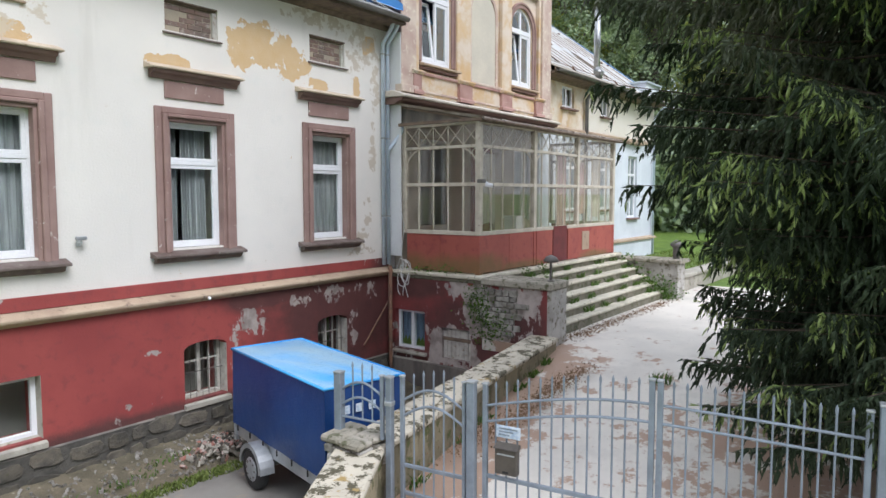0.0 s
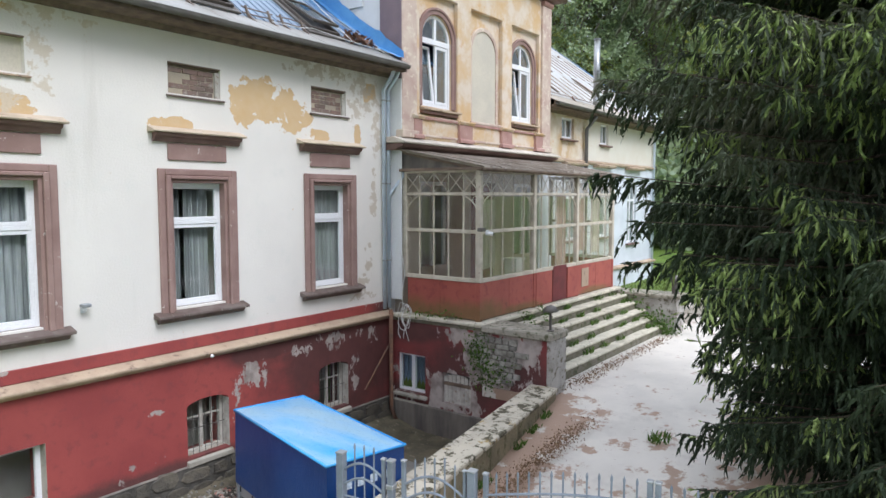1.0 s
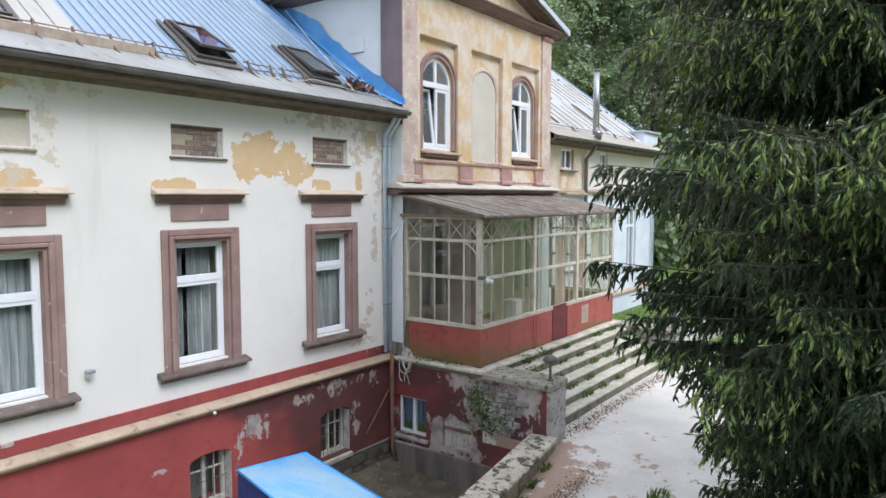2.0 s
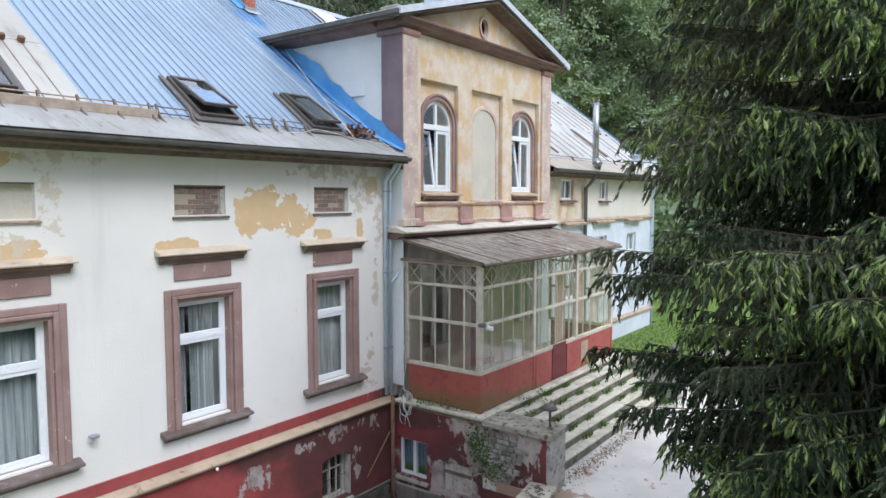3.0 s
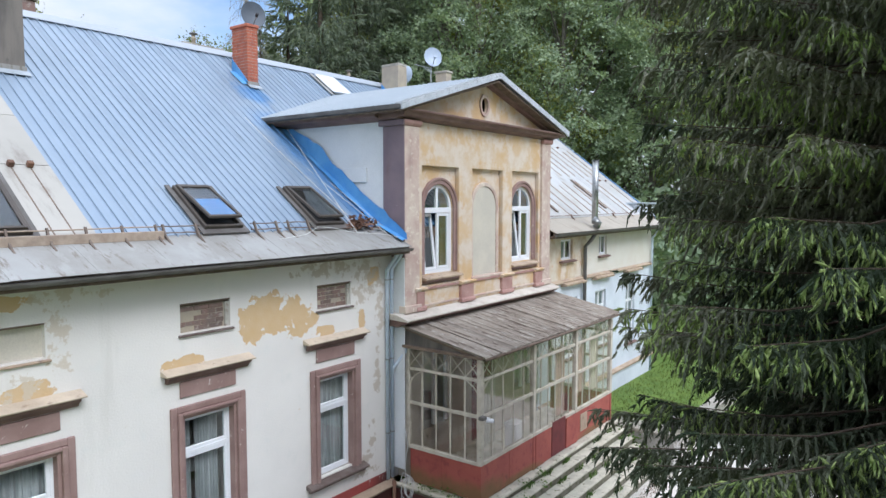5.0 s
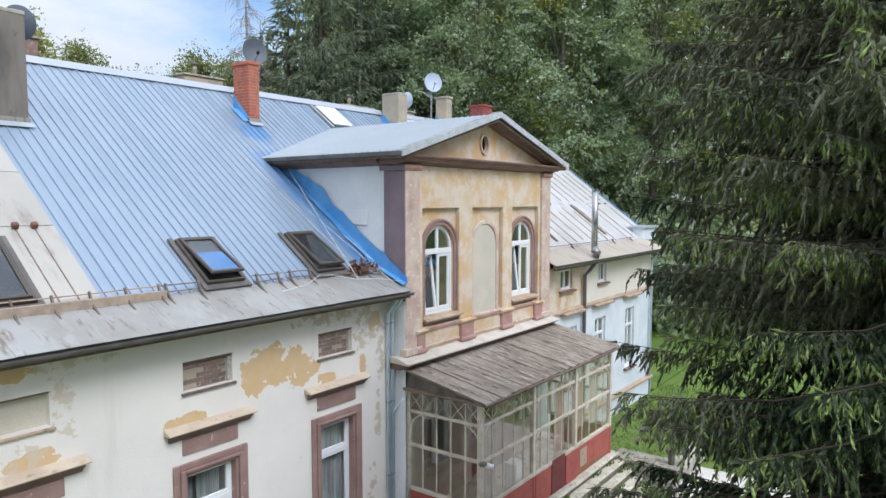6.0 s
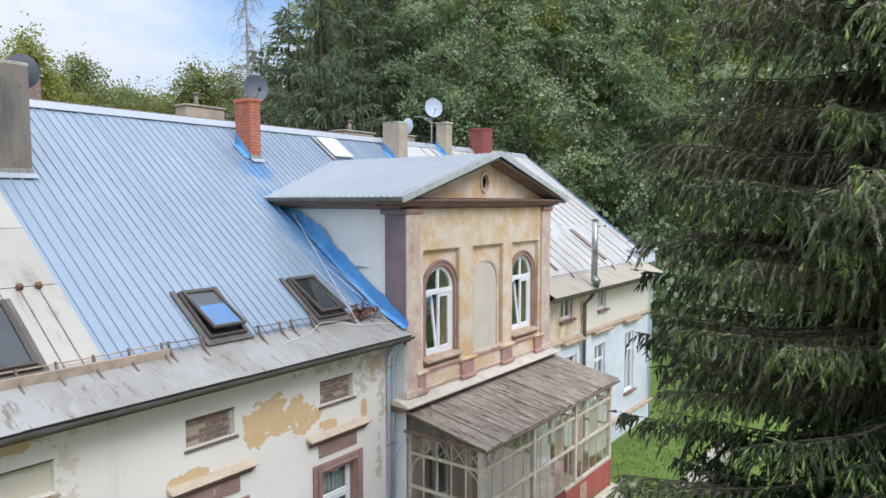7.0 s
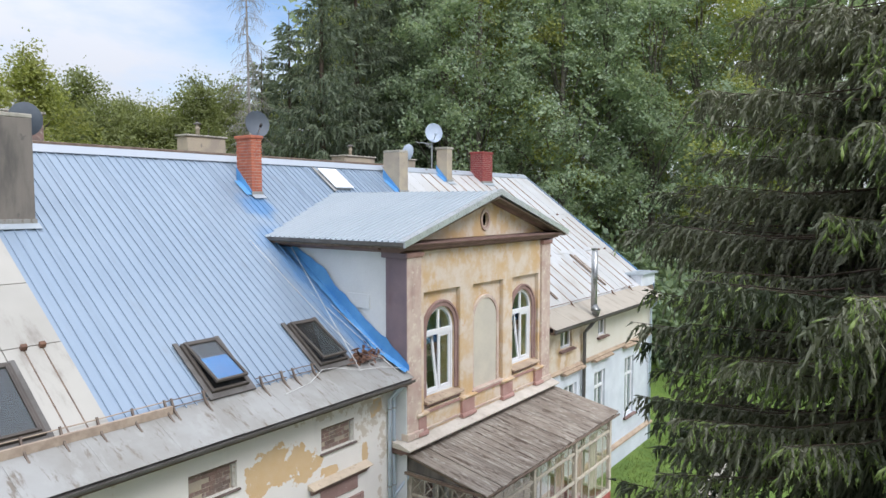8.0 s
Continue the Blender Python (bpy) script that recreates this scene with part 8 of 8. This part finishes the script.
for k in range(420):
    x, y = rg.uniform(3.2, 8.2), rg.uniform(8.35, 9.25)
    z = Z_YARD + 0.26 * ((y - 8.2) / 1.12) ** 1.6
    s = rg.uniform(0.01, 0.035)
    q = pose(x, y, z + s * 0.3, rg.uniform(0, 360), rg.uniform(0, 360), rg.uniform(0, 360))
    t = MB().box(-s, s, -s * 0.7, s * 0.7, -s * 0.5, s * 0.5)
    gr.add([q @ Vector(v) for v in t.v], t.f)
tagged(part("loose_stones", gr, M_PALESTONE), "scattered small stones on the earth bank", "gravel", "", "stuff")

# ---- trees ----
def unit(a):
    return a / np.maximum(np.linalg.norm(a, axis=1, keepdims=True), 1e-9)


def brush_mesh(name, p, out, length, hang, width, material, rs, tufts):
    """Needle-clad twigs that hang like bottle brushes: tufts of needles all round a drooping line."""
    n = len(p)
    u = (np.arange(tufts)[None, :] + rs.uniform(0.1, 0.9, (n, tufts))) / tufts
    L, H = length[:, None], hang[:, None]
    c = p[:, None, :] + out[:, None, :] * (L * (u - 0.25 * u * u))[:, :, None]
    c[:, :, 2] -= L * H * (u * (0.35 + 0.65 * u))
    tan = np.repeat(out[:, None, :], tufts, 1) * (1 - 0.5 * u)[:, :, None]
    tan[:, :, 2] -= H * (0.35 + 1.3 * u)
    c, tan = c.reshape(-1, 3), unit(tan.reshape(-1, 3))
    r = unit(np.cross(tan, rs.normal(0, 1, (n * tufts, 3))))
    w = np.repeat(width, tufts)[:, None] * rs.uniform(0.75, 1.25, (n * tufts, 1))
    r2 = np.cross(tan, r) * rs.choice([-1.0, 1.0], (n * tufts, 1))
    run = np.repeat(length / tufts, tufts)[:, None] * rs.uniform(1.7, 2.6, (n * tufts, 1)) + w
    V = np.stack([c - r * w * 0.5, c + r * w * 0.5, c + tan * run + r2 * w * rs.uniform(0.2, 1.3, (n * tufts, 1))], 1).reshape(-1, 3)
    return fast_mesh(name, V, np.arange(n * tufts * 3).reshape(-1, 3), material)


def finger_mesh(name, p, way, length, rad, material, rs, needles=3, blunt=False):
    """Stubby shoots that hang from p along way: a tapering core bristling with needles."""
    n = len(p)
    d = unit(way)
    u = unit(np.cross(d, rs.normal(0, 1, (n, 3))))
    w = np.cross(d, u)
    L, R = length[:, None], rad[:, None]
    core = [p + d * L * (0.6 if blunt else 0.1) + (u * math.cos(a) + w * math.sin(a)) * R * (0.6 if blunt else 0.95) for a in (0, 2.094, 4.189)] + [p + d * L]
    sides = [(0, 1, 3), (1, 2, 3), (2, 0, 3)]
    if blunt:   # fullest towards the tip
        core, sides = core + [p], sides + [(1, 0, 4), (2, 1, 4), (0, 2, 4)]
    nc = len(core)
    V, F = [np.stack(core, 1).reshape(-1, 3)], [(np.arange(n)[:, None, None] * nc + np.array(sides)[None]).reshape(-1, 3)]
    for j in range(needles):
        a, t = rs.uniform(0, 6.283, (n, 1)), (j + rs.uniform(0, 1, (n, 1))) / needles
        out = u * np.cos(a) + w * np.sin(a)
        side = np.cross(d, out) * R * 0.36
        c = p + d * L * t * 0.85
        V.append(np.stack([c - side, c + side, c + out * R * (1.75 - 0.7 * t) + d * R * 1.9], 1).reshape(-1, 3))
        F.append(np.arange(n * 3).reshape(-1, 3) + n * nc + n * 3 * j)
    V, F = np.concatenate(V), np.concatenate(F)
    me = fast_mesh(name, V, F, material)
    me.polygons.foreach_set("use_smooth", np.ones(len(F), bool))
    return me


def spruce(x, y, z, height, reach, seed, label, step=0.3, per=7.0, spacing=0.13, sub=0.085, fat=0.02, low=1.6, material=None, fresh=0.3, toward=None, top=None, singly=False, taper=0.42, side_len=0.22):
    """A spruce: tapered trunk, whorls of sagging limbs and curtains of hanging needle-clad shoots."""
    rs = np.random.RandomState(seed)
    tree = thing("spruce", (x, y, z), label, "tree", "spruces")
    part("trunk", MB().tube([(0, 0, -0.3), (0.05, 0, height * 0.3), (0, 0.05, height * 0.7), (0, 0, height)], height * 0.0135, 12, 0.02), M_BARK, tree, "brown scaly trunk", smooth=True)
    A, B = [], []   # twigs from the limbs; shoots hanging from those: start, way, length, hang, place on the limb, fresh limb
    wood = MB()
    h = low
    top = top or height
    while h < top - 0.4:
        R = reach * min(1.0, ((height - h) / (height * taper)) ** 0.8)
        if singly:   # the lowest whorls are shorter
            R *= 0.78 + 0.22 * min(1.0, max(0.0, (h - 2.7) / 1.4)) - 0.08 * min(1.0, max(0.0, (h - 5.5) / 1.5))
        for _ in range(int(per * 1.35) if singly and h < 4.2 else int(per) + (rs.rand() < per % 1)):
            az = rs.uniform(0, 2 * math.pi)
            thin = toward is not None and (math.cos(az - toward) < 0.1 or h > 13.0)
            if thin and rs.rand() < (0.25 if 4 < h < 13 else 0.55 if h < 14.5 else 0.8):
                continue
            L = R * (rs.uniform(0.76, 1.04) if singly else rs.uniform(0.62, 1.06))
            if L < 0.3:
                continue
            dx, dy = math.cos(az), math.sin(az)
            # fewer pale fresh shoots low down, which puts in the lower tree's shade
            young = 1.0 if fresh and rs.rand() < (fresh if h > 4.5 else 0.55 * fresh) * (0.8 if math.cos(az - 3.0) > 0.5 else 0.15) else 0.0
            sag = rs.uniform(0.10, 0.28) * (0.35 + 0.65 * (1 - h / height))
            h0, bow = h + rs.uniform(-0.16, 0.16), rs.uniform(-0.12, 0.12)
            def at(s):
                q = s * L
                return np.array([dx * q - dy * bow * q * s, dy * q + dx * bow * q * s, h0 - sag * L * (1.25 * s - 0.35 * s * s) + 0.2 * L * max(0, s - 0.6) ** 1.2])
            bar = MB() if singly else wood
            bar.tube([tuple(at(s)) for s in (0, 0.35, 0.7, 1.0)], 0.006 + 0.0042 * L, 4, 0.003)
            if singly:
                part("limb", bar, M_BARK, tree)
            s = 0.14
            while s < 1.0:
                c = at(s)
                for side in (-1, 1):
                    ln = (0.22 + 0.16 * L * (1 - s) ** 0.7) * rs.uniform(0.5, 1.3) * (1 if L > 1 else 0.6)
                    fwd, lat = rs.uniform(0.35, 0.95), rs.uniform(0.4, 0.95)
                    out = np.array([dx * fwd - side * dy * lat, dy * fwd + side * dx * lat, 0.0])
                    hg = rs.uniform(0.25, 0.95) if singly else rs.uniform(0.35, 1.25)
                    A.append((*c, *out, ln, hg, s, young))
                    m = int(ln / (sub * 3 if thin else sub))
                    for j in range(m):
                        u = (j + rs.rand()) / m
                        pt = c + out * ln * (u - 0.25 * u * u)
                        pt[2] -= ln * hg * u * (0.35 + 0.65 * u)
                        o2 = np.array([rs.normal(0, 0.4), rs.normal(0, 0.4), 0.0]) + out * 0.4
                        B.append((*pt, *o2[:2], side_len * rs.uniform(0.5, 1.3), rs.uniform(0.7, 1.7), s * 0.7 + u * 0.3, young))
                s += (spacing * 1.6 if thin else spacing) / L * rs.uniform(0.7, 1.3)
            for j in range(6):
                B.append((*at(0.85 + 0.03 * j), dx + rs.normal(0, 0.5), dy + rs.normal(0, 0.5), side_len * rs.uniform(0.8, 1.3), rs.uniform(-0.1, 0.6), 1.0, young))
        h += step * rs.uniform(0.8, 1.2)
    if not singly:
        part("branchwork", wood, M_BARK, tree, "thin brown branchwork")["kind"] = "stuff"
    A, B = np.array(A), np.array(B)
    # fresh growth sits on the outer part of some limbs, and at a few tips elsewhere
    new_growth = (rs.rand(len(B)) < B[:, 8] * np.clip((B[:, 7] - 0.45) * 2.2, 0, 0.72) + 0.12 * (B[:, 7] > 0.93)) if fresh else np.zeros(len(B), bool)
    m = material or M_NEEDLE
    if singly:
        def shoots(name, T, mat_, k, label):
            way = np.column_stack([T[:, 3:5], -T[:, 6]])
            ob = part(name, finger_mesh(name, T[:, 0:3], way, T[:, 5] * k, fat * k * rs.uniform(0.65, 1.2, len(T)), mat_, rs, 3, k > 1), mat_, tree, label)
            ob["kind"] = "stuff"
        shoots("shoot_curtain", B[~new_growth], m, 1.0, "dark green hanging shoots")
        shoots("new_growth", B[new_growth], M_NEWNEEDLE, 1.15, "light green fresh shoot tips")
        T, fat = A, fat * 1.15
    else:
        T = np.column_stack([B[:, 0:5], 0 * B[:, 0], B[:, 5:7]])
        hang = part("twig_curtain", brush_mesh("twig_curtain", T[:, 0:3], T[:, 3:6], T[:, 6], T[:, 7], fat * rs.uniform(0.8, 1.25, len(T)), m, rs, 3), m, tree, "dark green hanging needles")
        hang["kind"] = "stuff"
        T = A
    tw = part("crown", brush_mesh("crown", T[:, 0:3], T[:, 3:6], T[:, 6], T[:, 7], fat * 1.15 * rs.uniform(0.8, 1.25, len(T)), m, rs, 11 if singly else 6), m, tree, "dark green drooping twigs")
    tw["kind"] = "stuff"
    return tree


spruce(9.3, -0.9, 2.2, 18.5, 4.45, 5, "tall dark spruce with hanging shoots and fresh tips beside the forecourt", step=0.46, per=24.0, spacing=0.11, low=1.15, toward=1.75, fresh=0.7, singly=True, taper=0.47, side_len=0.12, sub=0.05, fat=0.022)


def leaf_tree(x, y, z, height, spread, seed, label, leaves=16000, size=0.17, material=None, crown_from=0.22, sprays=9):
    """A broadleaf tree: trunk, limbs, and leafy sprays that hang in clumps with dark gaps between them."""
    rs = np.random.RandomState(seed)
    tree = thing("broadleaf_tree", (x, y, z), label, "tree", "broadleaf trees")
    part("trunk", MB().tube([(0, 0, -0.4), (rs.normal(0, 0.15), rs.normal(0, 0.15), height * 0.35), (rs.normal(0, 0.4), rs.normal(0, 0.4), height * 0.85)], height * 0.013, 10, 0.05), M_GREYBARK, tree, "grey trunk", smooth=True)
    limbs = MB()
    C, R = [], []
    nb = 95
    for k in range(nb):
        t = crown_from + (1 - crown_from) * (k + rs.rand()) / nb
        w = spread * (math.sin(min(1.0, (t - crown_from) / (1 - crown_from) * 1.02 + 0.14) * math.pi) ** 0.45) * rs.uniform(0.3, 1.0)
        a = rs.uniform(0, 2 * math.pi)
        c = np.array([w * math.cos(a), w * math.sin(a), height * t])
        C.append(c)
        R.append(spread * rs.uniform(0.13, 0.27))
        if k % 2 == 0:
            limbs.tube([(0, 0, height * max(t - 0.2, 0.1)), tuple(c * [0.5, 0.5, 1] - [0, 0, height * 0.05]), tuple(c)], 0.08, 5, 0.02)
    part("branchwork", limbs, M_GREYBARK, tree, "spreading branchwork")
    C, R = np.array(C), np.array(R)
    # sprays sit on the outer shell of each clump and slope down and outwards
    ns = nb * sprays
    kc = np.repeat(np.arange(nb), sprays)
    u = unit(rs.normal(0, 1, (ns, 3)) + [0, 0, 0.35])
    sc = C[kc] + u * R[kc][:, None] * rs.uniform(0.55, 1.1, (ns, 1)) * [1, 1, 0.8]
    flat = np.column_stack([u[:, 0], u[:, 1], 0 * u[:, 0]])
    e1 = unit(flat + rs.normal(0, 0.25, (ns, 3)) + [0, 0, -0.45])
    e2 = unit(np.cross(e1, rs.normal(0, 0.35, (ns, 3)) + [0, 0, 1.0]))
    e3 = np.cross(e2, e1)
    e3 *= np.sign(e3[:, 2:3] + 1e-9)
    big = rs.uniform(0.6, 1.3, (ns, 1)) * spread * 0.105
    k = rs.randint(0, ns, leaves)
    q = rs.normal(0, 1, (leaves, 3))
    p = sc[k] + big[k] * (e1[k] * q[:, 0:1] * 0.95 + e2[k] * q[:, 1:2] * 0.55 + e3[k] * q[:, 2:3] * 0.16)
    n = unit(e3[k] * 0.9 + rs.normal(0, 0.42, (leaves, 3)))
    a = unit(np.cross(n, rs.normal(0, 1, (leaves, 3))))
    b = np.cross(n, a)
    S = size * rs.uniform(0.6, 1.4, (leaves, 1))
    V = np.stack([p - a * S, p + a * S * 0.4 + b * S * 0.65, p + a * S * 0.4 - b * S * 0.65 + n * S * 0.2], 1).reshape(-1, 3)
    part("crown", fast_mesh("crown", V, np.arange(leaves * 3).reshape(-1, 3), material or M_LEAF), material or M_LEAF, tree, "leafy crown of many clumps")
    return tree


def polar(az, d):
    return d * math.cos(radians(az)), d * math.sin(radians(az))


# woods behind the house
BROAD = [(45, 58, 29, 6.0), (41, 58, 30, 6.5), (36.5, 47, 29, 6.5), (33.5, 45, 28, 6.5), (30, 47, 29, 6.5), (26.5, 45, 27, 6.0), (23, 47, 28, 6.5), (19.5, 46, 27, 6.0), (16, 48, 27, 6.5),
         (35, 55, 33, 7.0), (28, 56, 34, 7.0), (21, 57, 33, 7.0), (42, 56, 32, 7.0), (12, 52, 27, 7.0), (8, 54, 26, 7.0)]
for k, (az, d, h, s) in enumerate(BROAD):
    x, y = polar(az, d)
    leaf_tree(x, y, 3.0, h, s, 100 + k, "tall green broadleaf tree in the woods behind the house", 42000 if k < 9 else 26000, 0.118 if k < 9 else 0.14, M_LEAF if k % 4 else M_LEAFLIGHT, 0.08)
for k, (az, d, h, s) in enumerate(((67.5, 50, 17.8, 6.5), (64.3, 58, 18.2, 7.0), (61.2, 62, 17.0, 6.5), (56.2, 57, 18.0, 6.5), (53.4, 60, 18.4, 6.6), (70.5, 44, 16, 6), (59.0, 62, 16.2, 7.5), (50.5, 62, 18.8, 6), (66, 66, 18.4, 6), (55, 68, 18, 6), (62.9, 56, 15.6, 8.5), (59.9, 58, 15.6, 8.5), (57.2, 62, 16.4, 8.0))):
    x, y = polar(az, d)
    leaf_tree(x, y, 3.0, h, s, 200 + k, "light green broadleaf tree beyond the roof ridge", 32000, 0.118, M_LEAFLIGHT if k in (0, 5, 6, 8) else M_LEAFMID, 0.1)
for k, (az, d, h, r) in enumerate(((49.0, 45, 21.5, 3.6), (46.4, 42, 25, 4.8), (43.6, 45, 29, 5.2), (51.2, 50, 20, 3.8), (40.8, 47, 28, 5.0), (38.2, 52, 27, 4.8))):
    x, y = polar(az, d)
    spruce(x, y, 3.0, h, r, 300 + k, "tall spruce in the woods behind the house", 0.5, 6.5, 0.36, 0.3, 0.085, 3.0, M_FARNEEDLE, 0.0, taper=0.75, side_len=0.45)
dead = thing("dead_tree", (*polar(52.3, 40), 3.0), "bare dead larch with thin drooping twigs", "tree")
rs = random.Random(77)
part("trunk", MB().tube([(0, 0, 0), (0.1, 0, 12), (0.0, 0.1, 27)], 0.13, 8, 0.03), M_DEADBARK, dead, "bare grey trunk", smooth=True)
h = 9.0
while h < 26.5:
    for _ in range(4):
        a, L = rs.uniform(0, 6.28), rs.uniform(0.6, 1.7) * min(1.0, 0.25 + (27 - h) * 0.11)
        tw = MB().tube([(0, 0, h), (L * 0.5 * math.cos(a), L * 0.5 * math.sin(a), h - 0.05 * L), (L * math.cos(a), L * math.sin(a), h - 0.45 * L)], 0.018, 4, 0.006)
        for j in range(7):
            u = 0.3 + 0.1 * j
            c = (L * u * math.cos(a), L * u * math.sin(a), h - 0.45 * L * u * u)
            tw.tube([c, (c[0] + rs.uniform(-0.2, 0.2), c[1] + rs.uniform(-0.2, 0.2), c[2] - rs.uniform(0.2, 0.6))], 0.009, 3, 0.004)
        part("branch", tw, M_DEADBARK, dead)
    h += rs.uniform(0.25, 0.5)
# undergrowth along the wood's edge
leaf_patch("undergrowth", [(*polar(az, 40 + (az * 7) % 5), 4.5 + (az % 3)) for az in range(6, 46, 2)], 1500, 0.4, M_LEAF, "dense green undergrowth at the wood's edge", 61, (1.6, 1.6, 1.5))
# the woods go on behind: a far mass of foliage
leaf_patch("far_woods", [(*polar(az, 70 + (az * 5) % 7), 6 + 7 * j) for az in range(2, 47, 2) for j in range(5)], 190, 1.0, M_LEAF, "dense far woods behind the nearer trees", 62, (2.6, 2.6, 3.4))
# added out of sight, so that the window panes mirror dark woods
leaf_patch("unseen_woods_for_reflection", [(-24 + 7 * k + (j * 3) % 5, -30 - (k * 5) % 7, 3 + 4.5 * j) for k in range(12) for j in range(4)], 170, 1.1, M_DARKLEAF, "unseen dark foliage added for the window panes to reflect", 63, (2.6, 2.4, 2.2))
